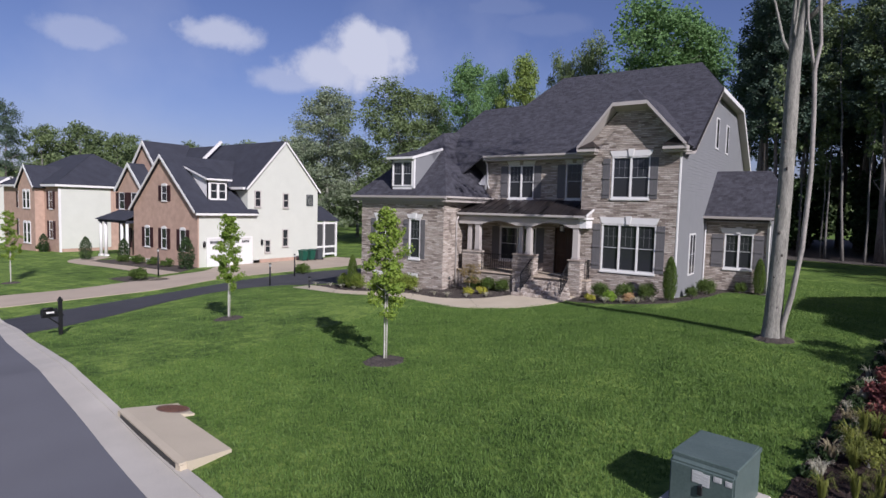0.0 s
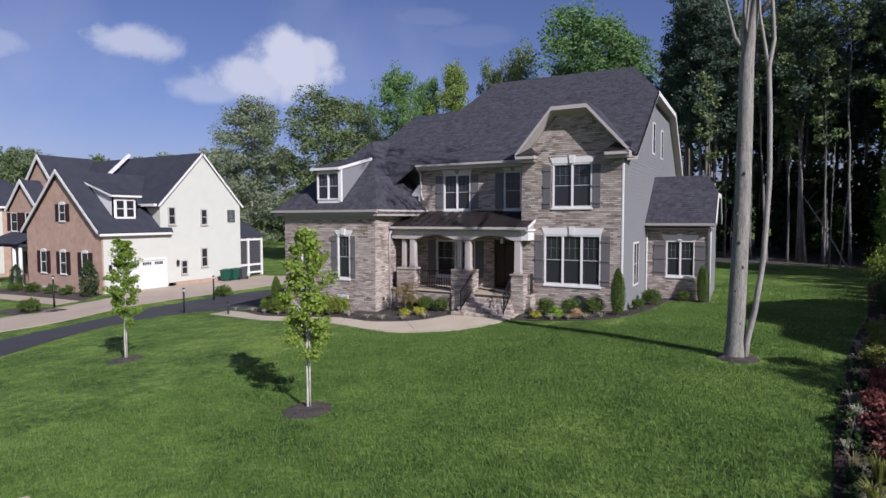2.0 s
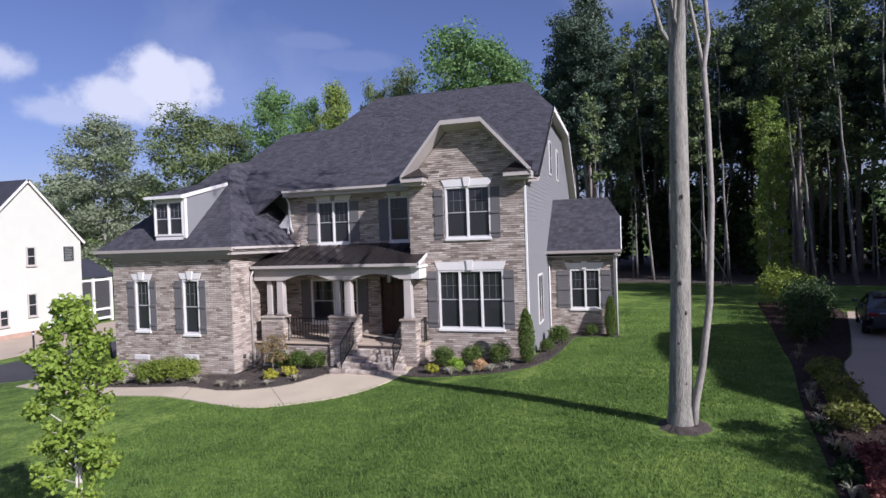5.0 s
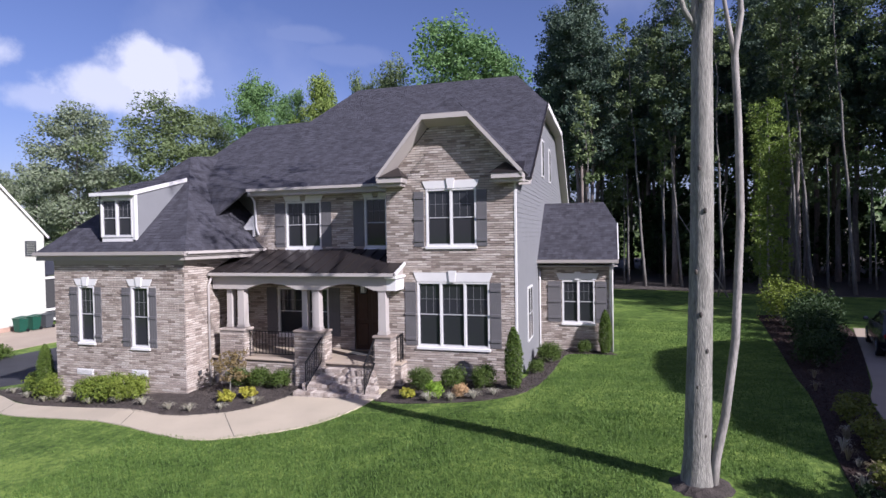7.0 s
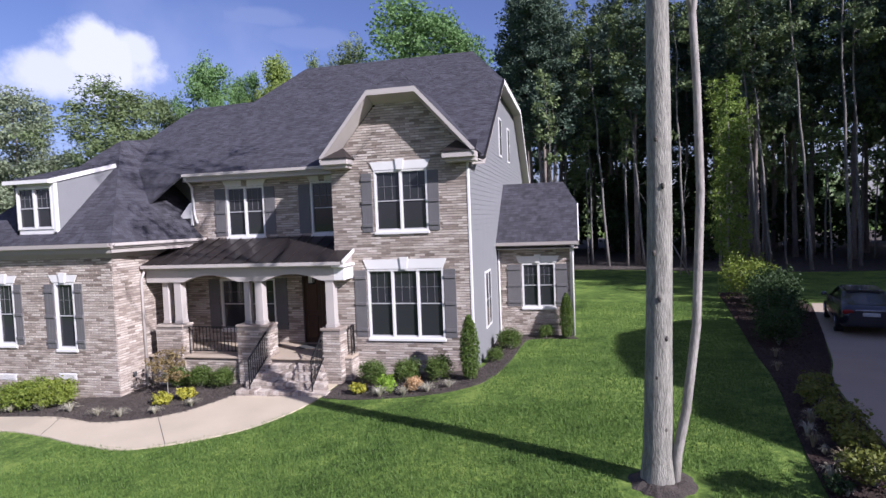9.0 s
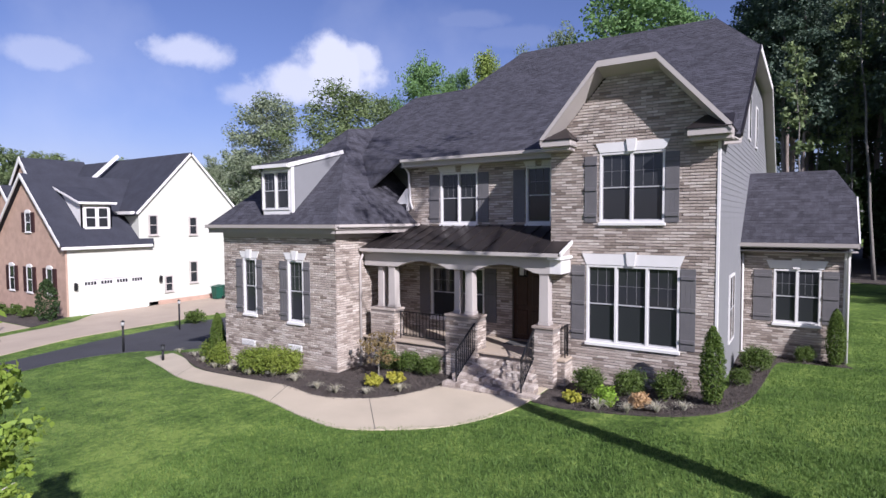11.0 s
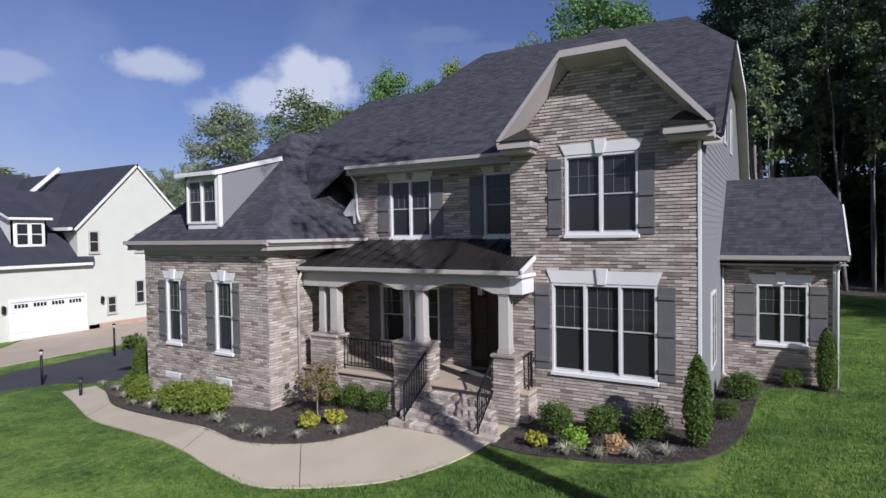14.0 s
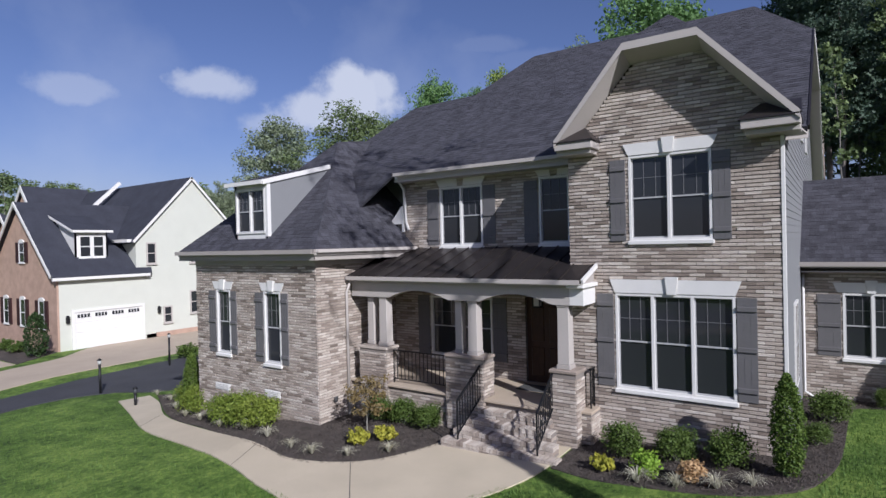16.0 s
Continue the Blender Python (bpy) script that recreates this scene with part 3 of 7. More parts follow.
def lintel(parent, m, u0, u1, z, h=0.25, key=True):
    """A flared flat arch with a keystone over a window."""
    c = (u0 + u1) / 2
    bm = bmesh.new()
    fl = 0.11
    for a, b, at, bt in ((u0, c - 0.09, u0 - fl, c - 0.12), (c + 0.09, u1, c + 0.12, u1 + fl)):
        slab(bm, [m @ Vector(p) for p in ((a, -0.045, z), (b, -0.045, z), (bt, -0.045, z + h), (at, -0.045, z + h))], (m.to_3x3() @ Vector((0, 0.06, 0))))
    part("lintel", bm, M["trim"], parent)
    if key:
        bm = bmesh.new()
        slab(bm, [m @ Vector(p) for p in ((c - 0.085, -0.085, z - 0.01), (c + 0.085, -0.085, z - 0.01), (c + 0.125, -0.085, z + h + 0.06), (c - 0.125, -0.085, z + h + 0.06))], (m.to_3x3() @ Vector((0, 0.1, 0))))
        part("keystone", bm, M["trim"], parent)


def shutter(parent, m, u0, u1, z0, z1, mat=None):
    """A board-and-batten shutter: stiles, sunk boards and three battens."""
    bm = bmesh.new()
    box(bm, u0, u1, -0.035, 0.0, z0, z1, 0.004, m)
    w = (u1 - u0)
    for i in range(3):
        c = u0 + w * i / 3
        box(bm, c + 0.002, c + w / 3 - 0.002, -0.039, -0.03, z0, z1, m=m)
    for c in (z0 + (z1 - z0) * 0.11, z0 + (z1 - z0) * 0.5, z0 + (z1 - z0) * 0.89):
        box(bm, u0, u1, -0.068, -0.036, c - 0.045, c + 0.045, 0.006, m)
    part("shutter", bm, mat or M["shutter"], parent)


def gutter_run(parent, p, q, inward, mat, size=0.13):
    """A box gutter with a fascia board behind it, along an eave from p to q."""
    bm = bmesh.new()
    p, q, inw = Vector(p), Vector(q), Vector(inward)
    beam(bm, p, q, 0.03, 0.15)
    a, b = p - inw * (size / 2 + 0.01), q - inw * (size / 2 + 0.01)
    beam(bm, a - Vector((0, 0, size - 0.02)), b - Vector((0, 0, size - 0.02)), size, 0.015)
    beam(bm, a - inw * size / 2, b - inw * size / 2, 0.015, size)
    return part("gutter", bm, mat, parent)


def downspout(parent, pts, mat, r=0.045):
    bm = bmesh.new()
    tube(bm, pts, r, 6)
    part("downspout", bm, mat, parent)

# ---- the brick house ----
rng = random.Random(3)
house = empty("house", (-5, 3, 0.2))
house.matrix_world = Matrix()
tagged(house, "two-storey tan brick house with dark shingle roof and grey shutters", "house")
BASE = -1.2
# bay at the corner: brick front
BAY_W, BAY_L = 0.0, -4.1
big = (-3.10, -0.81, 1.38, 3.40)
upper = (-2.77, -1.18, 4.50, 6.26)


def bay_limit(z, u0, u1):
    if z > 8.15:
        return 0, 0
    return max(u0, -4.2 + (z - 6.42) / 1.114), min(u1, 0.30 - (z - 6.42) / 1.093)


mb = front(0, 0)
wall("wall", house, mb, BAY_L, 0, BASE, 6.6, [big, upper], M["mortar"])
bm = bmesh.new()
slab(bm, [(-4.1, 0.0, 6.6), (0, 0.0, 6.6), (0, 0.0, 6.72), (-1.29, 0.0, 8.15), (-2.63, 0.0, 8.15), (-4.0, 0.0, 6.62)], (0, 0.22, 0))
part("gable_wall", bm, M["mortar"], house)
holes = [(big[0] - 0.0, big[1], big[2] - 0.085, big[3]), upper]
bricks(house, mb, brick_rows(BAY_L, 0, 0.02, 8.3, holes, rng, bay_limit), rng, singles=300, near=(-2, 3))
window(house, mb, *big, sashes=3)
lintel(house, mb, big[0], big[1], 3.41, 0.28)
shutter(house, mb, -3.50, -3.14, 1.41, 3.38)
shutter(house, mb, -0.79, -0.45, 1.41, 3.38)
window(house, mb, *upper, sashes=2)
lintel(house, mb, upper[0], upper[1], 6.27, 0.24)
shutter(house, mb, -3.16, -2.84, 4.5, 6.2)
shutter(house, mb, -1.17, -0.85, 4.5, 6.2)
# left return of the bay back to the middle wall
bm = bmesh.new()
box(bm, -4.1, -3.88, 0.22, 2.2, BASE, 6.6)
part("wall", bm, M["mortar"], house)
# lapped siding on the right-hand gable wall
ms = side(0, 0)
side_holes = [(2.3, 3.45, 1.2, 3.05), (7.6, 8.35, 3.45, 5.3), (7.0, 7.7, 7.2, 8.75), (9.9, 10.6, 7.2, 8.75)]
wall("wall", house, ms, 0.22, 17.7, BASE, 6.6, side_holes[:2], M["siding"], 0.2)
bm = bmesh.new()
for a, b, c, d in ((1.5, 6.3, 6.6, 9.8), (12.9, 17.7, 9.8, 6.6)):
    slab(bm, [(0, a, 6.6), (0, b, 6.6), (0, b, d), (0, a, c)], (-0.2, 0, 0))
slab(bm, [(0, 6.3, 6.6), (0, 12.9, 6.6), (0, 12.9, 9.8), (0, 6.3, 9.8)], (-0.2, 0, 0))
part("gable_wall", bm, M["siding"], house)
z = 0.25
verts, faces = [], []
while z < 9.75:
    if z < 6.6:
        a, b = 0.06, 17.7
    else:
        a, b = 1.5 + (z - 6.6) / 0.667, 17.7 - (z - 6.6) / 0.667
    free = [(a, b)]
    for h in side_holes:
        if h[2] < z + 0.15 and h[3] > z:
            free = [s for fa, fb in free for s in (((fa, min(fb, h[0])), (max(fa, h[1]), fb)) if h[0] < fb and h[1] > fa else ((fa, fb),)) if s[1] > s[0]]
    for fa, fb in free:
        k = len(verts)
        verts += [(0.013, fa, z), (0.013, fb, z), (0.004, fb, z + 0.16), (0.004, fa, z + 0.16), (0.0, fa, z), (0.0, fb, z)]
        faces += [(k, k + 1, k + 2, k + 3), (k + 4, k + 5, k + 1, k), (k + 4, k, k + 3), (k + 1, k + 5, k + 2)]
    z += 0.15
sid = raw("siding", verts, faces, M["siding"], house, "lapped grey siding boards")
sid["kind"] = "stuff"
for h in side_holes:
    window(house, side(0.042, 0), *h, sashes=2 if h[1] - h[0] > 1 else 1, grid=False, depth=0.006, flush=True, sill=False)
bm = bmesh.new()
box(bm, -0.03, 0.03, -0.035, 0.10, 0.3, 6.62, 0.004)
part("corner_board", bm, M["trim"], house)
# middle wall behind the porch
MID = 1.25
MX = -9.8
mm = front(0, MID)
m_up = (-8.45, -7.06, 4.46, 6.12)
m_up2 = (-5.39, -4.58, 4.46, 6.16)
p_win = (-8.85, -6.83, 1.35, 3.05)
door_o = (-5.85, -4.68, 0.92, 3.1)
wall("wall", house, mm, -10.3, BAY_L, BASE, 4.3, [p_win, door_o], M["mortar"])
wall("wall", house, mm, MX, BAY_L, 4.3, 6.5, [m_up, m_up2], M["mortar"])
bricks(house, mm, brick_rows(-10.3, BAY_L, 0.85, 4.3, [p_win, door_o], rng), rng)
bricks(house, mm, brick_rows(MX, BAY_L, 4.3, 6.4, [m_up, m_up2], rng), rng, singles=300, near=(-7, 5))
for o, n_ in ((m_up, 2), (m_up2, 1), (p_win, 2)):
    window(house, mm, *o, sashes=n_)
lintel(house, mm, m_up[0], m_up[1], 6.13, 0.2, key=False)
lintel(house, mm, m_up2[0], m_up2[1], 6.17, 0.18, key=False)
shutter(house, mm, -6.8, -6.39, 1.35, 3.05)
shutter(house, mm, -9.3, -8.9, 1.35, 3.05)
shutter(house, mm, -8.88, -8.49, 4.5, 6.08)
shutter(house, mm, -7.03, -6.66, 4.5, 6.08)
shutter(house, mm, -5.81, -5.43, 4.5, 6.08)
shutter(house, mm, -4.55, -4.12, 4.5, 6.08)
# the wall turns back beside the wing's roof
bm = bmesh.new()
box(bm, -10.3, MX, MID, MID + 0.22, 4.3, 5.12)
box(bm, MX, MX + 0.22, MID + 0.22, 2.4, 4.3, 6.6)
part("wall", bm, M["mortar"], house)
# garage wing
GY, GX0, GX1 = -1.92, -15.48, -10.18
mg = front(0, GY)
g1, g2 = (-14.45, -13.78, 1.45, 3.33), (-12.26, -11.56, 1.35, 3.33)
vents = [(-12.3, -11.66, 0.42, 0.62), (-14.6, -13.9, 0.35, 0.55)]
wall("wall", house, mg, GX0, GX1, BASE, 4.2, [g1, g2], M["mortar"])
bricks(house, mg, brick_rows(GX0, GX1, -0.6, 4.12, [g1, g2] + vents, rng), rng, singles=300, near=(-11, 2))
for o in (g1, g2):
    window(house, mg, *o, sashes=1)
    lintel(house, mg, o[0] - 0.05, o[1] + 0.05, 3.35, 0.22)
    shutter(house, mg, o[0] - 0.36, o[0] - 0.03, o[2] + 0.02, 3.3)
    shutter(house, mg, o[1] + 0.03, o[1] + 0.3, o[2] + 0.02, 3.3)
for v in vents:
    bm = bmesh.new()
    box(bm, v[0], v[1], -0.03, 0.01, v[2], v[3], 0.005, mg)
    for i in range(4):
        c = v[2] + 0.03 + i * 0.04
        box(bm, v[0] + 0.04, v[1] - 0.04, -0.045, -0.02, c, c + 0.022, m=mg)
    part("vent", bm, M["trim"], house, "white louvred foundation vent")
mgs = side(GX1, 0)
wall("wall", house, mgs, GY + 0.22, MID, BASE, 4.2, [], M["mortar"])
bricks(house, mgs, brick_rows(GY, MID, -0.4, 4.12, [], rng), rng, singles=200, near=(-1.9, 2))
bm = bmesh.new()
box(bm, GX0, GX0 + 0.22, GY + 0.22, 12, BASE, 4.2)
part("wall", bm, M["mortar"], house)
# rear wing on the right
WY, WX = 5.6, 2.72
mw = front(0, WY)
w_o = (0.90, 2.12, 1.38, 3.03)
wall("wall", house, mw, 0.0, WX, BASE, 3.7, [w_o], M["mortar"])
bricks(house, mw, brick_rows(0.02, WX, 0.2, 3.6, [w_o], rng), rng, singles=150, near=(1.5, 2))
window(house, mw, *w_o, sashes=2)
lintel(house, mw, w_o[0] - 0.1, w_o[1] + 0.05, 3.05, 0.25)
shutter(house, mw, 0.36, 0.86, 1.42, 3.0)
shutter(house, mw, 2.16, 2.56, 1.42, 3.0)
bm = bmesh.new()
box(bm, WX - 0.2, WX, WY + 0.22, 10.6, BASE, 3.7)
slab(bm, [(WX - 0.2, WY, 3.7), (WX - 0.2, 10.6, 3.7), (WX - 0.2, 9.3, 4.9), (WX - 0.2, 6.9, 4.9)], (0.2, 0, 0))
part("wall", bm, M["siding"], house)
bm = bmesh.new()
box(bm, WX - 0.06, WX + 0.03, WY - 0.03, WY + 0.08, 0.3, 3.6, 0.004)
part("corner_board", bm, M["trim"], house)
# back walls and floors that close the house
bm = bmesh.new()
box(bm, GX0, 0, 17.5, 17.7, BASE, 6.6)
box(bm, GX0, GX0 + 0.2, 3.6, 17.5, BASE, 7.7)
part("back_wall", bm, M["siding"], house)

# ---- roofs ----
EY, EZ = 0.75, 6.58
SL = (12.17 - EZ) / (9.6 - EY)
S = M["shingle"]


def main_z(y):
    return EZ + SL * (y - EY)


hf, hb = (0.36, 6.2, main_z(6.2)), (0.36, 13.0, main_z(6.2))
rr, rl = (-1.35, 9.6, 12.17), (-9.35, 9.6, 12.17)
# a lower ridge steps down to the left of the main one
low_r, low_l = (-10.2, 6.2, main_z(6.2)), (-12.9, 6.05, main_z(6.05))
AZ = 8.03
left_low = (-13.25, 3.35, main_z(3.35))
GE, GXE, GYE = 4.47, -9.88, -2.2
apex = (-12.9, 1.75, AZ)
# the wing's right eave widens towards the middle wall
GXB = -9.40
SKEW = (GXB - GXE) / (MID - GYE)
GS = (AZ - GE) / (GXE + SKEW * (apex[1] - GYE) - apex[0])


def wing_z(x, y):
    return GE + GS * (GXE + SKEW * (y - GYE) - x)


ry_b = (wing_z(-12.9, 0) - main_z(0)) / (SL - GS * SKEW)
ridge_b = (-12.9, ry_b, main_z(ry_b))
# left of the gutter's end a small saddle carries the slope over to the wing's roof
gut_end, sad = (-9.7, EY, EZ), (-10.72, 0.35, wing_z(-10.72, 0.35))
vy = 1.25
valley = (GXE + SKEW * (vy - GYE) - (main_z(vy) - GE) / GS, vy, main_z(vy))
roof_plane(house, [gut_end, (0.36, EY, EZ), hf, rr, rl, low_r, low_l, left_low, ridge_b, valley], rng, S)
roof_plane(house, [sad, gut_end, valley], rng, S, thick=0.06)
roof_plane(house, [hf, hb, rr], rng, S)
roof_plane(house, [(0.36, 17.75, EZ), (-16.07, 17.75, EZ), (-16.07, 15.865, 7.95), rl, rr, hb], rng, S, tabs=False)
low_rb, low_lb = (-10.2, 12.6, low_r[2]), (-12.9, 12.6, low_l[2])
roof_plane(house, [low_r, rl, low_rb], rng, S, tabs=False)
roof_plane(house, [low_l, low_r, low_rb, low_lb], rng, S, tabs=False)
roof_plane(house, [left_low, low_l, low_lb, (-16.07, 15.865, 7.95)], rng, S, tabs=False)
# bay gable with a clipped top
GF = -0.52
RAKE = [(-4.2, 6.66), (-2.70, 8.44), (-1.31, 8.44), (0.30, 6.66)]
az = 9.1
ry = EY + (az - EZ) / SL
(bl, bz), (cl, cz), (cr, _), (br, _) = RAKE
roof_plane(house, [(bl, GF, bz), (cl, GF, cz), (-1.97, 0.25, az), (-1.97, ry, az), (bl, EY + 0.1, bz)], rng, S, thick=0.07)
roof_plane(house, [(br, GF, bz), (br, EY + 0.1, bz), (-1.97, ry, az), (-1.97, 0.25, az), (cr, GF, cz)], rng, S, thick=0.07)
roof_plane(house, [(cl, GF, cz), (cr, GF, cz), (-1.97, 0.25, az)], rng, S, thick=0.07)
for (xa, za), (xb, zb) in zip(RAKE, RAKE[1:]):
    bm = bmesh.new()
    slab(bm, [(xa, GF - 0.03, za + 0.02), (xb, GF - 0.03, zb + 0.02), (xb, GF - 0.03, zb - 0.13), (xa, GF - 0.03, za - 0.13)], (0, 0.035, 0))
    part("rake_board", bm, M["beam"], house, "taupe painted bargeboard")
    bm = bmesh.new()
    slab(bm, [(xa, GF, za - 0.12), (xb, GF, zb - 0.12), (xb, 0.02, zb - 0.29), (xa, 0.02, za - 0.29)], (0, 0, 0.02))
    part("soffit", bm, M["beam"], house)
for a, b, f in ((-4.2, -3.38, 1), (0.30, -0.62, -1)):
    lo_, hi_ = min(a, b), max(a, b)
    bm = bmesh.new()
    box(bm, lo_, hi_, GF, 0.0, 6.46, 6.62, 0.01)
    box(bm, lo_ + 0.06 * (f < 0), hi_ - 0.06 * (f > 0), GF + 0.12, 0.0, 6.36, 6.46, 0.01)
    part("eave_return", bm, M["beam"], house)
    bm = bmesh.new()
    e = f * 0.03
    slab(bm, [(lo_ - 0.03, GF - 0.03, 6.62), (hi_ + 0.03, GF - 0.03, 6.62), (hi_ - (0.3 if f > 0 else 0), 0.0, 6.96), (lo_ + (0.3 if f < 0 else 0), 0.0, 6.96)], (0, 0.0, 0.025))
    slab(bm, [(b + e, GF - 0.03, 6.62), (b + e, 0.0, 6.62), (b - f * 0.3, 0.0, 6.96)], (0, 0.0, 0.025))
    part("return_roof", bm, M["metal_roof"], house)
# right rake of the main roof
bm = bmesh.new()
for p, q in ((hf, hb), (hb, (0.38, 17.75, EZ))):
    beam(bm, (0.38, p[1], p[2] + 0.02), (0.38, q[1], q[2] + 0.02), 0.04, 0.22)
part("rake_board", bm, M["trim"], house)
bm = bmesh.new()
slab(bm, [(0, 0, 6.45), (0.30, 0, 6.45), (0.36, 0.65, 6.45), (0, 0.65, 6.45)], (0, 0, -0.03))
for p, q in (((EY, EZ - 0.2), (6.2, hf[2] - 0.2)), ((6.2, hf[2] - 0.2), (13, hf[2] - 0.2)), ((13, hf[2] - 0.2), (17.7, EZ - 0.2))):
    slab(bm, [(0, p[0], p[1]), (0.37, p[0], p[1]), (0.37, q[0], q[1]), (0, q[0], q[1])], (0, 0, -0.02))
part("soffit", bm, M["beam"], house)
bm = bmesh.new()
beam(bm, (0.38, EY, EZ + 0.03), (0.38, hf[1], hf[2] + 0.03), 0.035, 0.1)
part("drip_edge", bm, M["metal_roof"], house)
# middle eave
gutter_run(house, (-9.66, EY - 0.02, EZ), (-4.2, EY - 0.02, EZ), (0, 1, 0), M["beam"], 0.09)
bm = bmesh.new()
box(bm, -9.72, -4.1, EY, MID + 0.02, 6.33, 6.36)
part("soffit", bm, M["beam"], house)
downspout(house, [(-9.6, EY - 0.05, 6.45), (-9.66, MID - 0.12, 6.15), (-9.66, MID - 0.06, 5.2), (-9.55, MID - 0.08, 4.95)], M["trim"])
# garage wing roof
roof_plane(house, [(-15.95, GYE, GE), (GXE, GYE, GE), apex], rng, S)
roof_plane(house, [(GXE, GYE, GE), (GXB, MID, GE), (MX, MID, wing_z(MX, MID)), (MX, 2.2, wing_z(MX, 2.2)), ridge_b, apex], rng, S)
roof_plane(house, [(-15.95, GYE, GE), apex, ridge_b, (-15.95, 12, GE)], rng, S, tabs=False)
bm = bmesh.new()
box(bm, -12.6, MX, 2.2, 2.4, 4.4, 7.2)
part("upper_wall", bm, M["siding"], house)
bm = bmesh.new()
slab(bm, [(-10.25, MID - 0.1, 5.14), (-9.8, MID - 0.1, 5.14), (-9.8, MID - 0.1, 5.66)], (0, 0.05, 0))
box(bm, -9.79, -9.72, MID - 0.1, MID, 4.9, 5.66)
part("trim_piece", bm, M["trim"], house)
gutter_run(house, (-15.95, GYE - 0.01, GE), (GXE, GYE - 0.01, GE), (0, 1, 0), M["fascia"], 0.11)
gutter_run(house, (GXE + 0.01, GYE, GE), (GXB + 0.01, MID - 0.01, GE), (-1, 0, 0), M["beam"], 0.085)
bm = bmesh.new()
box(bm, -15.95, GXE, GYE, -1.9, 4.19, 4.22)
slab(bm, [(-10.2, -1.9, 4.19), (GXE, -1.9, 4.19), (GXB, MID, 4.19), (-10.2, MID, 4.19)], (0, 0, 0.03))
box(bm, GX0, GX1 + 0.02, GY - 0.03, GY + 0.02, 4.05, 4.19)
box(bm, GX1 - 0.02, GX1 + 0.03, GY, MID, 4.05, 4.19)
part("soffit", bm, M["fascia"], house)
bm = bmesh.new()
box(bm, -15.95, GXE - 0.03, GYE + 0.012, GYE + 0.04, 4.2, 4.43)
part("fascia_board", bm, M["fascia"], house)
bm = bmesh.new()
slab(bm, [(GXE - 0.03, GYE + 0.012, 4.2), (GXB - 0.03, MID - 0.01, 4.2), (GXB - 0.03, MID - 0.01, 4.41), (GXE - 0.03, GYE + 0.012, 4.41)], (-0.03, 0, 0))
part("fascia_board", bm, M["fascia"], house)
bm = bmesh.new()
box(bm, -9.7, -4.12, EY + 0.012, EY + 0.04, 6.345, 6.53)
part("fascia_board", bm, M["beam"], house)
# shed dormer on the wing
DX0, DX1, DY = -13.56, -12.10, -1.85
mdm = front(0, DY)
d_o = (-13.48, -12.19, 4.94, 6.2)
wall("dormer_wall", house, mdm, DX0, DX1, 4.7, 6.4, [d_o], M["trim"], 0.12)
window(house, mdm, *d_o, sashes=2, sill=False)
for x in (DX0, DX1 - 0.1):
    bm = bmesh.new()
    slab(bm, [(x, DY, 4.75), (x, DY, 6.36), (x, 0.6, 6.98)], (0.1, 0, 0))
    part("dormer_cheek", bm, M["siding"], house)
dt = [(DX0 - 0.18, DY - 0.2, 6.38), (DX1 + 0.03, DY - 0.2, 6.38), (DX1 + 0.03, 0.5, 7.04), (DX0 - 0.18, 0.5, 7.04)]
roof_plane(house, dt, rng, S, thick=0.05)
bm = bmesh.new()
beam(bm, (dt[1][0], dt[1][1], 6.40), (dt[2][0], dt[2][1], 7.06), 0.04, 0.13)
beam(bm, (dt[0][0], dt[0][1], 6.40), (dt[1][0], dt[1][1], 6.40), 0.04, 0.11)
box(bm, DX1 - 0.08, DX1 + 0.015, DY - 0.02, DY + 0.1, 4.85, 6.35)
part("dormer_trim", bm, M["trim"], house)
# rear wing roof
WE = 3.84
roof_plane(house, [(-0.1, 5.18, WE), (2.98, 5.18, WE), (2.98, 6.85, WE + 1.36), (2.45, 8.0, WE + 2.29), (-0.1, 8.0, WE + 2.29)], rng, S)
roof_plane(house, [(2.98, 6.85, WE + 1.36), (2.98, 9.15, WE + 1.36), (2.45, 8.0, WE + 2.29)], rng, S)
roof_plane(house, [(2.98, 10.8, WE), (-0.1, 10.8, WE), (-0.1, 8.0, WE + 2.29), (2.45, 8.0, WE + 2.29), (2.98, 9.15, WE + 1.36)], rng, S, tabs=False)
gutter_run(house, (-0.05, 5.17, WE), (2.98, 5.17, WE), (0, 1, 0), M["fascia"], 0.11)
bm = bmesh.new()
beam(bm, (2.99, 5.15, WE + 0.02), (2.99, 6.85, WE + 1.38), 0.04, 0.2)
beam(bm, (2.99, 6.85, WE + 1.38), (2.99, 9.15, WE + 1.38), 0.04, 0.2)
beam(bm, (2.99, 9.15, WE + 1.38), (2.99, 10.8, WE + 0.02), 0.04, 0.2)
part("rake_board", bm, M["trim"], house)
bm = bmesh.new()
box(bm, 0, 2.96, 5.18, 5.62, 3.58, 3.61)
part("soffit", bm, M["beam"], house)
downspout(house, [(2.8, 5.1, 3.7), (2.76, 5.5, 3.4), (2.76, 5.52, 0.35)], M["trim"])

# ---- porch ----
PF = 0.92
PY = -0.80
bm = bmesh.new()
box(bm, -10.1, -4.1, PY + 0.1, MID, BASE, PF - 0.06)
box(bm, -4.1, -3.5, PY + 0.28, 0.0, BASE, PF - 0.06)
part("porch_base", bm, M["mortar"], house)
bricks(house, front(0, PY + 0.1), brick_rows(-10.0, -4.1, -0.3, PF - 0.1, [(-6.05, -4.2, -1, 2)], rng), rng)
bricks(house, front(0, PY + 0.28), brick_rows(-3.72, -3.5, -0.5, PF - 0.06, [], rng), rng)
bricks(house, side(-3.5, 0), brick_rows(PY + 0.28, 0.0, -0.5, PF - 0.06, [], rng), rng)
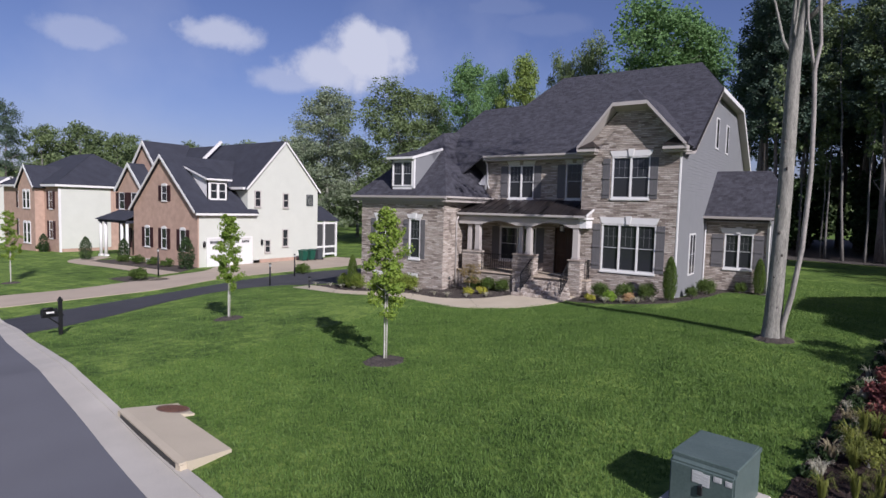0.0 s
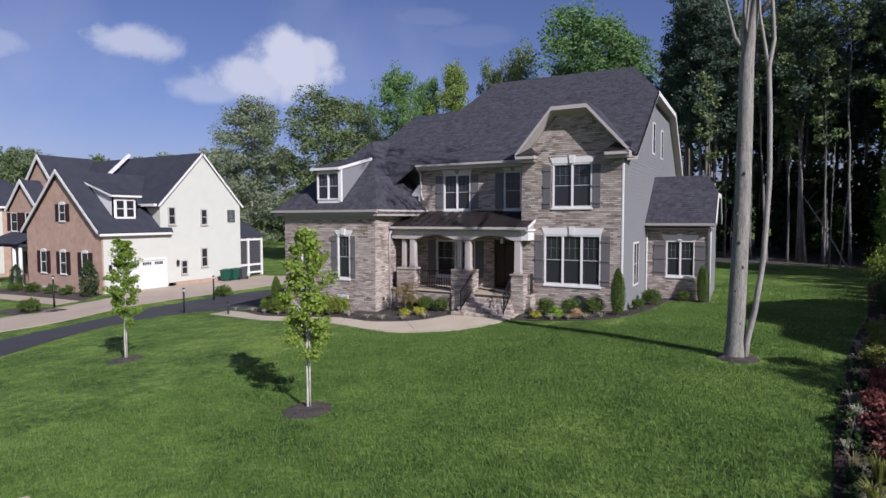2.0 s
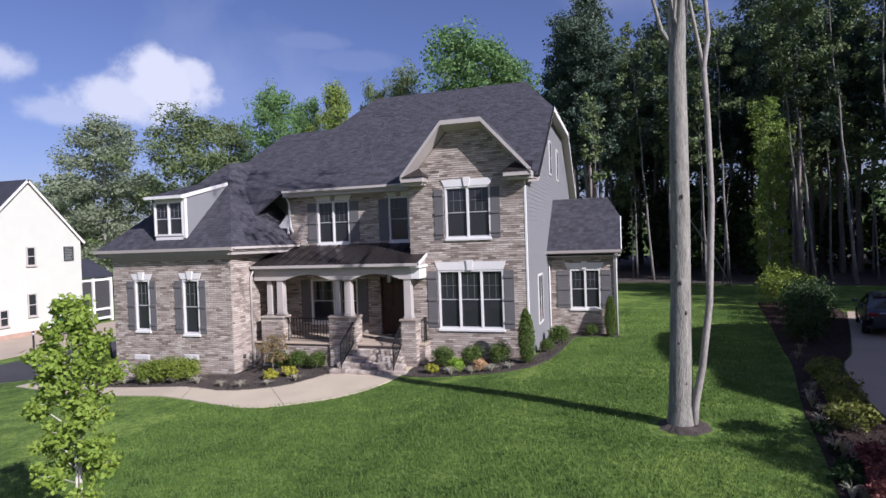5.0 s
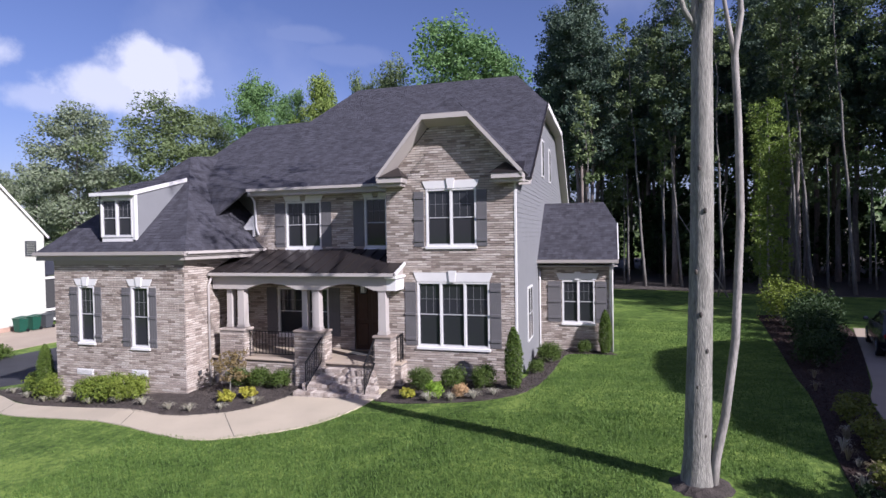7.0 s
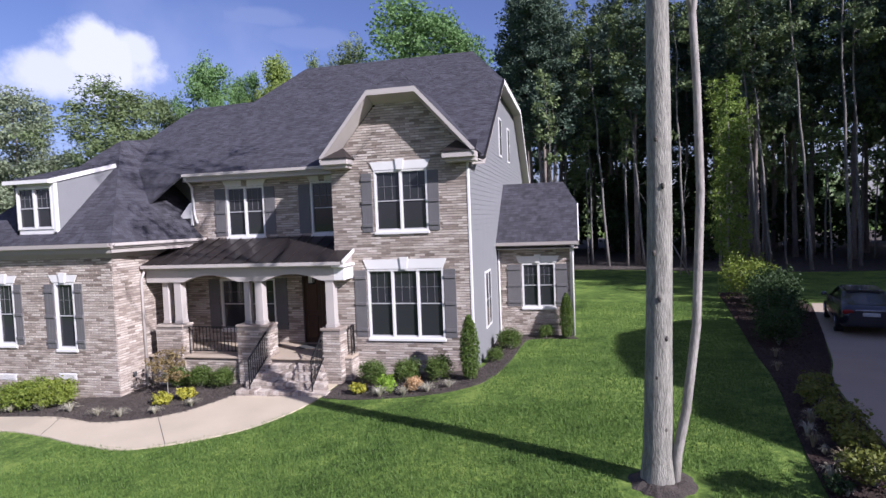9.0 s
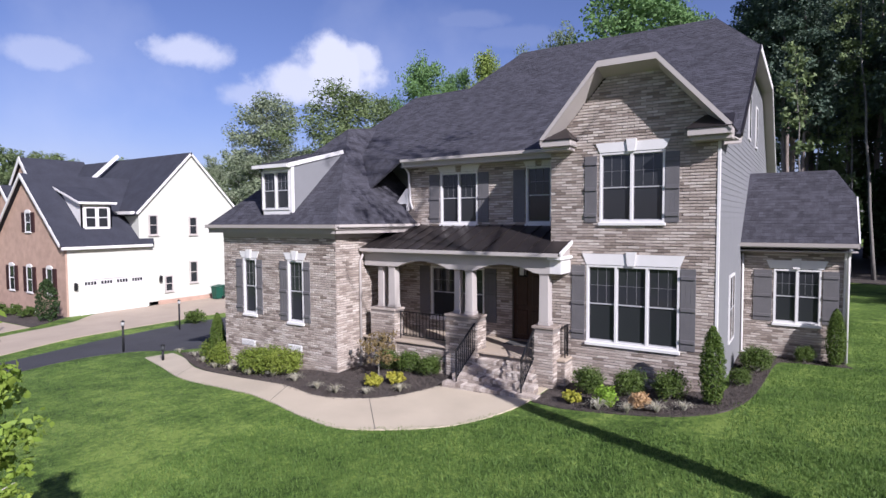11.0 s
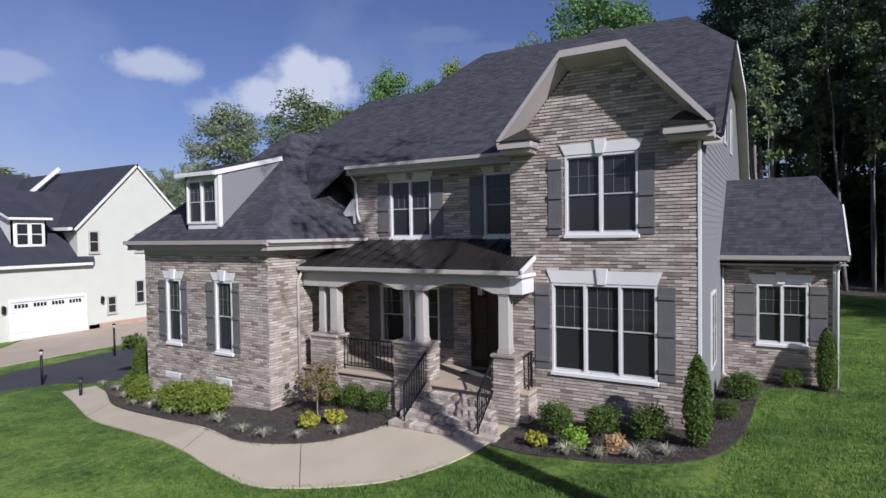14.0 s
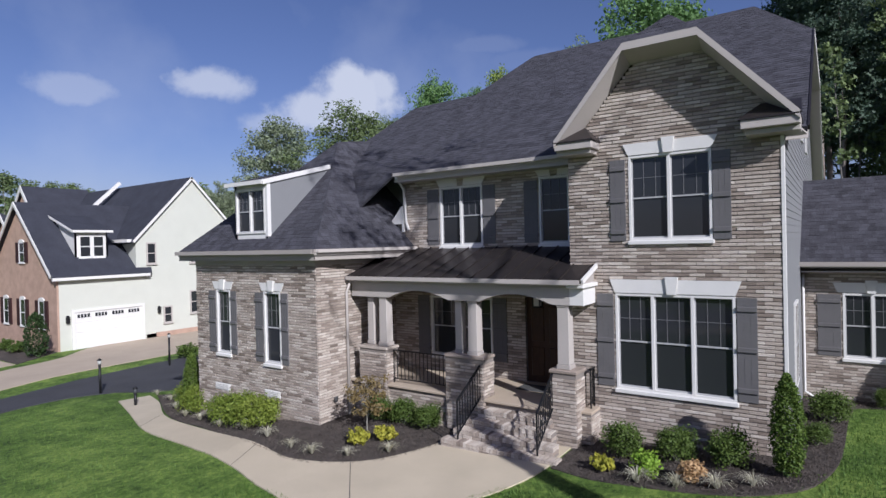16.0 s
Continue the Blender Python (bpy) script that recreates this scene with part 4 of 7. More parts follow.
bm = bmesh.new()
box(bm, -10.15, -4.1, PY + 0.02, MID, PF - 0.06, PF, 0.01)
box(bm, -4.1, -3.48, PY + 0.26, 0.0, PF - 0.06, PF, 0.01)
part("porch_floor", bm, M["concrete_tan"], house)
# beam with two shallow arches
bm = bmesh.new()


def arch_beam(bm, x0, x1, xs, y0, y1, ztop, zlow, rise):
    """A front beam whose underside rises in a shallow arch between the posts xs."""
    n = 60
    bot = []
    for i in range(n + 1):
        x = x0 + (x1 - x0) * i / n
        z = zlow
        for a, b in xs:
            if a < x < b:
                t = (x - a) / (b - a)
                z = zlow + rise * math.sin(math.pi * t) ** 0.8
        bot.append((x, z))
    for (xa, za), (xb, zb) in zip(bot, bot[1:]):
        vs = [bm.verts.new(p) for p in ((xa, y0, za), (xb, y0, zb), (xb, y0, ztop), (xa, y0, ztop), (xa, y1, za), (xb, y1, zb), (xb, y1, ztop), (xa, y1, ztop))]
        for f in ((0, 1, 2, 3), (5, 4, 7, 6), (4, 5, 1, 0)):
            bm.faces.new([vs[k] for k in f])


arch_beam(bm, -10.1, -3.56, [(-8.79, -6.98), (-6.05, -4.29)], PY + 0.1, PY + 0.4, 3.55, 3.17, 0.2)
bmesh.ops.remove_doubles(bm, verts=bm.verts[:], dist=0.001)
part("porch_beam", bm, M["beam"], house)
bm = bmesh.new()
box(bm, -10.1, -4.1, PY + 0.4, MID, 3.46, 3.5)
box(bm, -4.1, -3.6, PY + 0.4, 0.0, 3.46, 3.5)
part("porch_ceiling", bm, M["trim"], house)
gutter_run(house, (-10.1, PY - 0.02, 3.72), (-3.54, PY - 0.02, 3.72), (0, 1, 0), M["beam"], 0.10)
# standing-seam metal roof
RS = (4.42 - 3.70) / (MID - PY + 0.1)
RW = 3.70 + RS * (0.1 - PY)
pr = [(-10.15, PY - 0.1, 3.70), (-3.52, PY - 0.1, 3.70), (-3.52, -0.02, RW), (-4.12, -0.02, RW), (-4.12, MID, 4.42), (-10.15, MID, 4.42)]
deck = roof_plane(house, pr, rng, M["metal_roof"], tabs=False, thick=0.05, name="porch_roof")
for i in range(16):
    x = -10.1 + i * 0.435
    bm = bmesh.new()
    ye = MID if x < -4.15 else -0.02
    beam(bm, (x, PY - 0.1, 3.73), (x, ye, 3.73 + RS * (ye - PY + 0.1)), 0.02, 0.03)
    part("seam", bm, M["metal_roof"], deck)
bm = bmesh.new()
slab(bm, [(-3.6, PY + 0.05, 3.62), (-3.6, 0.0, 3.62), (-3.6, 0.0, RW - 0.04)], (0.04, 0, 0))
part("porch_gable", bm, M["fascia"], house)
bm = bmesh.new()
# beam's end in white trim: its sunlit look is put into the colour
box(bm, -3.86, -3.54, PY + 0.098, 0.0, 3.17, 3.54, 0.01)
box(bm, -3.86, -3.48, PY - 0.06, 0.0, 3.54, 3.63, 0.015)
beam(bm, (-3.5, PY - 0.1, 3.73), (-3.5, 0.0, RW + 0.03), 0.05, 0.09)
part("porch_end", bm, M["trim"], house, "pale painted end of the porch roof, the beam's end whitened as sunlit")


def pedestal(x0, x1, z0, z1, cap=True):
    ped = front(0, PY + 0.02)
    bm = bmesh.new()
    box(bm, x0, x1, PY + 0.02, PY + 0.5, z0, z1)
    o = part("pedestal", bm, M["mortar"], house)
    bricks(house, ped, brick_rows(x0, x1, z0, z1 - 0.04, [], rng), rng)
    bricks(house, side(x1, 0), brick_rows(PY + 0.02, PY + 0.5, z0, z1 - 0.04, [], rng), rng)
    bm = bmesh.new()
    box(bm, x0 - 0.03, x1 + 0.03, PY - 0.01, PY + 0.53, z1, z1 + 0.07, 0.01)
    part("cap", bm, M["brick"], o)


def column(x0, x1, z0, z1, back=0.0):
    """A square, slightly tapered post with a plinth and a capital."""
    w = (x1 - x0) * 0.86
    c, y = (x0 + x1) / 2, PY + 0.26 + back

    def block(name, a, b, za, zb, mat, bevel):
        bm = bmesh.new()
        vs = [[bm.verts.new((c + k * sx, y + k * sy, zz)) for sx, sy in ((-1, -1), (1, -1), (1, 1), (-1, 1))] for k, zz in ((a, za), (b, zb))]
        for i in range(4):
            j = (i + 1) % 4
            bm.faces.new((vs[0][i], vs[0][j], vs[1][j], vs[1][i]))
        bm.faces.new(vs[1])
        bm.faces.new(list(reversed(vs[0])))
        bmesh.ops.bevel(bm, geom=bm.edges[:], offset=bevel, segments=1, affect="EDGES")
        return part(name, bm, mat, house if name == "column" else col)

    col = block("column", w * 0.5, w * 0.47, z0 + 0.1, z1 - 0.07, M["beam"], 0.008)
    block("plinth", w * 0.6, w * 0.56, z0, z0 + 0.1, M["fascia"], 0.01)
    block("capital", w * 0.5, w * 0.56, z1 - 0.07, z1, M["fascia"], 0.01)


pedestal(-9.79, -8.87, -0.4, 1.80)
pedestal(-7.0, -5.95, -0.4, 1.82)
pedestal(-4.28, -3.72, -0.5, 1.73)
for a, b, k in ((-9.67, -9.42, 0.06), (-9.2, -8.9, 0.0), (-6.85, -6.62, 0.06), (-6.44, -6.14, 0.0), (-4.18, -3.87, 0.0)):
    column(a, b, 1.88 if a < -5 else 1.80, 3.18, k)
# brick steps
NST = 5
sx0, sx1 = -6.0, -4.25
RISE = (PF - 0.06) / NST
for i in range(NST - 1):
    top = PF - (i + 1) * RISE
    y1, y0 = PY + 0.1 - i * 0.27, PY + 0.1 - (i + 1) * 0.27
    xa, xb = sx0 - 0.16 * i, sx1 + 0.16 * i
    bm = bmesh.new()
    box(bm, xa, xb, y0, y1, -0.4, top - 0.02, 0.004)
    st = part("step", bm, M["mortar"], house, "brick step with a rowlock nosing")
    ms_ = front(0, y0)
    if top - 0.2 > -0.1:
        bricks(st, ms_, [(u, min(u + 0.233, xb), top - RISE, top - 0.1) for u in np.arange(xa, xb - 0.05, 0.245)], rng)
    # rowlock treads, laid flat with narrow joints
    verts, faces = [], []
    for u in np.arange(xa, xb - 0.05, 0.083):
        k = len(verts)
        t = top + rng.uniform(-0.003, 0.003)
        p = y0 - 0.02 + rng.uniform(-0.004, 0.004)
        for zz, e in ((top - 0.09, 0.0), (t, 0.003)):
            verts += [(u + e, p + e, zz), (u + 0.074 - e, p + e, zz), (u + 0.074 - e, y1, zz), (u + e, y1, zz)]
        faces += [(k + 4, k + 5, k + 6, k + 7), (k, k + 1, k + 5, k + 4), (k + 1, k + 2, k + 6, k + 5), (k + 3, k, k + 4, k + 7)]
    tr = raw("tread_bricks", verts, faces, M["brick"], st)
    tr["kind"] = "stuff"
    bricks(st, side(xb, 0), [(u, min(u + 0.233, y1), top - 0.17, top - 0.1) for u in np.arange(y0, y1 - 0.05, 0.245)], rng)
# front door
bm = bmesh.new()
box(bm, door_o[0], door_o[1], 0.08, 0.14, door_o[2], door_o[3], m=mm)
for a, b in ((0.12, 0.48), (0.62, 0.98)):
    for c, d in ((0.15, 0.9), (1.05, 1.95)):
        box(bm, door_o[0] + a, door_o[0] + b, 0.06, 0.1, door_o[2] + c, door_o[2] + d, 0.015, mm)
fd = part("front_door", bm, M["door"], house, "dark stained panelled front door")
bm = bmesh.new()
box(bm, door_o[0] + 1.08, door_o[0] + 1.12, 0.0, 0.06, 1.75, 2.2, 0.01, mm)
part("handle", bm, M["black"], fd)


def railing(name, p, q, h, parent):
    """A black metal railing of pickets between two rails."""
    p, q = Vector(p), Vector(q)
    bm = bmesh.new()
    beam(bm, p + Vector((0, 0, h)), q + Vector((0, 0, h)), 0.045, 0.03)
    r = part("railing", bm, M["black"], parent)
    bm = bmesh.new()
    beam(bm, p + Vector((0, 0, 0.12)), q + Vector((0, 0, 0.12)), 0.03, 0.025)
    part("bottom_rail", bm, M["black"], r)
    n = max(2, int((q - p).length / 0.115))
    for i in range(n + 1):
        c = p + (q - p) * i / n
        w = 0.03 if i in (0, n) else 0.016
        bm = bmesh.new()
        box(bm, c.x - w / 2, c.x + w / 2, c.y - w / 2, c.y + w / 2, c.z if i in (0, n) else c.z + 0.1, c.z + h - 0.01)
        part("picket", bm, M["black"], r)


railing("railing", (-8.85, PY + 0.3, PF), (-7.02, PY + 0.3, PF), 0.86, house)
railing("railing", (-6.03, PY + 0.1, PF), (-6.1, -1.68, 0.25), 0.85, house)
railing("railing", (-4.25, PY + 0.1, PF), (-4.2, -1.68, 0.25), 0.85, house)
railing("railing", (-3.6, PY + 0.56, PF), (-3.6, -0.02, PF), 0.86, house)

# downspouts, outlet box, doormat
downspout(house, [(-10.02, PY - 0.02, 3.6), (-10.11, PY - 0.1, 3.3), (-10.11, PY - 0.1, -0.1)], M["beam"], 0.04)
downspout(house, [(0.06, 5.5, 3.5), (0.06, 5.5, 0.45), (0.25, 5.4, 0.36)], M["trim"], 0.035)
bm = bmesh.new()
box(bm, -1.42, -1.30, -0.06, 0.0, 0.42, 0.56, 0.01, mgs)
part("outlet_box", bm, M["label_grey"], house, "small grey outlet box on the brick")
bm = bmesh.new()
box(bm, -5.75, -4.75, 0.4, 0.95, PF, PF + 0.02, 0.006)
mat_ = part("doormat", bm, M["label_grey"])
tagged(mat_, "dark grey doormat before the front door", "doormat")

# ---- plants ----


def leaf_mat(name, base, tint, rough=0.6, trans=0.25):
    """Leaves: two greens mixed by leaf and by plant, and light through the blade."""
    m = bpy.data.materials.new(name)
    m.use_nodes = True
    nt = m.node_tree
    n, l = nt.nodes, nt.links
    b = n["Principled BSDF"]
    b.inputs["Roughness"].default_value = rough
    b.inputs["Specular IOR Level"].default_value = 0.25
    g = n.new("ShaderNodeNewGeometry")
    o = n.new("ShaderNodeObjectInfo")
    add = n.new("ShaderNodeMath")
    add.operation = "MULTIPLY_ADD"
    add.inputs[1].default_value = 0.35
    l.new(o.outputs["Random"], add.inputs[0])
    sc = n.new("ShaderNodeMath")
    sc.operation = "MULTIPLY"
    sc.inputs[1].default_value = 0.65
    l.new(g.outputs["Random Per Island"], sc.inputs[0])
    l.new(sc.outputs[0], add.inputs[2])
    mix = n.new("ShaderNodeMix")
    mix.data_type = "RGBA"
    mix.inputs["A"].default_value = (*base, 1)
    mix.inputs["B"].default_value = (*tint, 1)
    l.new(add.outputs[0], mix.inputs["Factor"])
    l.new(mix.outputs["Result"], b.inputs["Base Color"])
    tr = n.new("ShaderNodeBsdfTranslucent")
    l.new(mix.outputs["Result"], tr.inputs["Color"])
    ms = n.new("ShaderNodeMixShader")
    ms.inputs[0].default_value = trans
    l.new(b.outputs[0], ms.inputs[1])
    l.new(tr.outputs[0], ms.inputs[2])
    l.new(ms.outputs[0], n["Material Output"].inputs["Surface"])
    return m


L = {
    "pine": leaf_mat("pine_needles", (0.055, 0.092, 0.060), (0.115, 0.158, 0.105), trans=0.25),
    "oak": leaf_mat("oak_leaves", (0.10, 0.142, 0.058), (0.20, 0.255, 0.105), trans=0.3),
    "poplar": leaf_mat("poplar_leaves", (0.10, 0.19, 0.06), (0.20, 0.32, 0.115), trans=0.35),
    "spring": leaf_mat("spring_leaves", (0.16, 0.23, 0.05), (0.30, 0.37, 0.095), trans=0.35),
    "grey_oak": leaf_mat("grey_green_leaves", (0.17, 0.215, 0.125), (0.34, 0.385, 0.25), trans=0.35),
    "vine": leaf_mat("vine_leaves", (0.13, 0.20, 0.035), (0.28, 0.36, 0.08), trans=0.35),
    "young": leaf_mat("young_maple_leaves", (0.12, 0.21, 0.022), (0.30, 0.39, 0.065), trans=0.35),
    "box": leaf_mat("boxwood_leaves", (0.045, 0.082, 0.014), (0.115, 0.165, 0.034)),
    "azalea": leaf_mat("azalea_leaves", (0.10, 0.155, 0.02), (0.24, 0.29, 0.045)),
    "dark": leaf_mat("holly_leaves", (0.02, 0.042, 0.012), (0.05, 0.085, 0.025)),
    "cypress": leaf_mat("arborvitae_sprays", (0.052, 0.10, 0.015), (0.155, 0.21, 0.038)),
    "gold": leaf_mat("gold_leaves", (0.25, 0.27, 0.03), (0.50, 0.45, 0.06)),
    "lime": leaf_mat("lime_leaves", (0.16, 0.30, 0.03), (0.33, 0.46, 0.06)),
    "orange": leaf_mat("orange_leaves", (0.42, 0.26, 0.12), (0.62, 0.44, 0.24)),
    "rust": leaf_mat("rust_leaves", (0.12, 0.085, 0.035), (0.25, 0.19, 0.08)),
    "red": leaf_mat("red_leaves", (0.13, 0.036, 0.032), (0.27, 0.10, 0.08)),
    "straw": leaf_mat("straw_blades", (0.30, 0.28, 0.18), (0.55, 0.53, 0.42)),
    "dry": leaf_mat("dry_blades", (0.17, 0.14, 0.075), (0.36, 0.31, 0.19)),
    "blade": leaf_mat("grass_blades", (0.10, 0.125, 0.022), (0.23, 0.24, 0.05)),
    "pale": leaf_mat("pale_blush_leaves", (0.30, 0.28, 0.20), (0.52, 0.48, 0.38)),
}


def leaf_mesh(name, centres, radii, per, size, seed, flat=0.0, mat=None, drop=0.0):
    """Clumps of small two-triangle leaves, scattered round the clump centres."""
    r = np.random.RandomState(seed)
    c = np.asarray(centres, float)
    k = len(c)
    n = k * per
    d = r.normal(size=(n, 3))
    d /= np.linalg.norm(d, axis=1)[:, None]
    rad = np.repeat(np.asarray(radii, float), per)
    pos = np.repeat(c, per, 0) + d * (rad * r.uniform(0.25, 1, n) ** 0.6)[:, None] * np.array([1, 1, 1 - flat])
    nrm = d * 0.7 + r.normal(size=(n, 3)) * 0.6 + np.array([0, 0, 0.35])
    nrm /= np.linalg.norm(nrm, axis=1)[:, None]
    a = np.cross(nrm, r.normal(size=(n, 3)))
    a /= np.linalg.norm(a, axis=1)[:, None]
    b = np.cross(nrm, a)
    s = size * r.uniform(0.6, 1.35, n)
    a *= s[:, None]
    b *= (s * 0.62)[:, None]
    fold = nrm * (s * 0.18)[:, None]
    v = np.stack([pos - a, pos + b - fold, pos + a - np.array([0, 0, drop]) * s[:, None], pos - b - fold], 1).reshape(-1, 3)
    me = bpy.data.meshes.new(name)
    me.vertices.add(4 * n)
    me.vertices.foreach_set("co", v.ravel())
    me.loops.add(4 * n)
    me.loops.foreach_set("vertex_index", np.arange(4 * n))
    me.polygons.add(n)
    me.polygons.foreach_set("loop_start", np.arange(0, 4 * n, 4))
    me.update(calc_edges=True)
    me.materials.append(mat)
    return me


def tree(name, height, trunk_r, crown, leaf, seed, bare=0.35, spread=0.22, limbs=16, clumps=60, per=60, size=0.2, clump_r=0.9, lean=(0, 0), bark=None, droop=0.15, top=1.0):
    """A tapered trunk with limbs and a ragged crown of clumped leaves; the trunk starts at the ground."""
    r = random.Random(seed)
    root = empty(name)
    path, radii = [], []
    n = 9
    for i in range(n + 1):
        t = i / n
        path.append(Vector((lean[0] * t + r.uniform(-1, 1) * 0.012 * height * t * (1 - 0.3 * t), lean[1] * t + r.uniform(-1, 1) * 0.012 * height * t, -0.15 + (height * 0.96 + 0.15) * t)))
        radii.append(trunk_r * (1.25 if i == 0 else 1.0) * (1 - 0.86 * t))
    bm = bmesh.new()
    tube(bm, path, radii, 9)
    part("trunk", bm, bark or M["bark"], root)
    bm = bmesh.new()
    centres, rads = [], []
    for i in range(limbs):
        t = bare + (top - bare) * (i + r.random()) / limbs
        j = min(int(t * n), n - 1)
        p = path[j].lerp(path[j + 1], t * n - j)
        ang = i * 2.4 + r.uniform(-0.4, 0.4)
        width = crown(((t - bare) / (1 - bare))) * spread * height
        reach = width * r.uniform(0.65, 1.1)
        rise = reach * r.uniform(-droop, 0.75)
        q = p + Vector((math.cos(ang) * reach, math.sin(ang) * reach, rise))
        mid = p.lerp(q, 0.5) + Vector((0, 0, 0.08 * reach))
        rr_ = max(0.012, trunk_r * 0.34 * (1.1 - t))
        tube(bm, [p, mid, q], [rr_, rr_ * 0.65, rr_ * 0.2], 5)
        m_ = max(1, clumps // limbs)
        for k in range(m_):
            f = r.uniform(0.35, 1.08)
            c = p.lerp(q, f) + Vector((r.uniform(-1, 1), r.uniform(-1, 1), r.uniform(-0.6, 0.8))) * clump_r * 0.8
            centres.append(c)
            rads.append(clump_r * r.uniform(0.55, 1.15))
    tagged(part("branchwork", bm, bark or M["bark"], root), kind="stuff")
    me = leaf_mesh("crown", centres, rads, per, size, seed, mat=leaf, flat=0.15)
    cr = new("crown", me)
    cr.parent = root
    return root


M["pine_bark"] = material("pine_bark", (0.20, 0.17, 0.15), 0.95, var=0.45, scale=4, fine=20, bump=0.8, bump_dist=0.03, stretch=(1, 1, 0.2))
M["pale_bark"] = material("pale_bark", (0.26, 0.24, 0.212), 0.9, var=0.35, scale=6, fine=30, bump=0.6, bump_dist=0.015, stretch=(1, 1, 0.3))


M["grey_bark"] = material("grey_bark", (0.165, 0.155, 0.138), 0.95, var=0.45, scale=5, fine=25, bump=0.6, bump_dist=0.015, stretch=(1, 1, 0.3))
M["knot"] = material("knot_bark", (0.085, 0.075, 0.065), 0.95, var=0.4, scale=20, fine=60, bump=0.6)
M["young_bark"] = material("young_bark", (0.44, 0.42, 0.36), 0.9, var=0.3, scale=8, fine=40, bump=0.4, stretch=(1, 1, 0.3))


def round_crown(t):
    return max(0.15, math.sin(math.pi * min(1, 0.12 + 0.86 * t)) ** 0.7)


def pine_crown(t):
    return 0.9 * (1 - 0.75 * t) + 0.12


def put(src, x, y, rz=0, s=1.0, dz=0.0, sz=None):
    m = pose(x, y, lawn_z(x, y) + dz, 0, 0, rz) @ Matrix.Diagonal((s, s, sz or s, 1))
    c = copy_thing(src, m)
    c.matrix_basis = m
    return c


def settle(src, x, y, rz=0, s=1.0, dz=0.0, sz=None):
    src.matrix_basis = pose(x, y, lawn_z(x, y) + dz, 0, 0, rz) @ Matrix.Diagonal((s, s, sz or s, 1))
    return src


# young maples on the lawn, each with a mulch ring and a stake
def young_tree(x, y, h, seed, bark):
    t = tree("young_tree", h, 0.028, lambda q: 0.35 + 0.75 * math.sin(math.pi * min(1, 0.25 + 0.75 * q)), L["young"], seed, bare=0.35, spread=0.115, limbs=34, clumps=170, per=40, size=0.042, clump_r=0.16, bark=bark, droop=0.0)
    bm = bmesh.new()
    tube(bm, [(0.06, 0.02, -0.2), (0.06, 0.02, h * 0.52)], 0.02, 6)
    part("stake", bm, M["young_bark"], t)
    settle(t, x, y)
    return tagged(t, "young staked maple with bright green leaves on the lawn", "tree", group="young lawn trees")


def mulch_ring(x, y, r):
    rr = random.Random(int(x * 10))
    bm = bmesh.new()
    c = bm.verts.new((x, y, lawn_z(x, y) + 0.09))
    ring1, ring2 = [], []
    for i in range(28):
        a = i / 28 * 2 * math.pi
        k = r * (1 + rr.uniform(-0.08, 0.08))
        for ring, f, dz in ((ring1, 0.6, 0.07 + rr.uniform(-0.015, 0.02)), (ring2, 1.0, -0.02)):
            px, py = x + math.cos(a) * k * f, y + math.sin(a) * k * f
            ring.append(bm.verts.new((px, py, lawn_z(px, py) + dz)))
    for i in range(28):
        j = (i + 1) % 28
        bm.faces.new((c, ring1[i], ring1[j]))
        bm.faces.new((ring1[i], ring2[i], ring2[j], ring1[j]))
    ob = part("mulch_ring", bm, M["mulch"])
    tagged(ob, "round ring of dark mulch round a tree", "mulch ring", group="mulch rings", kind="structure")


for x, y, h, sd in ((-4.42, -12.75, 4.15, 11), (-14.3, -10.78, 4.2, 12), (-42.2, -9.2, 5.2, 14)):
    young_tree(x, y, h, sd, M["young_bark"])
    mulch_ring(x, y, 0.62)


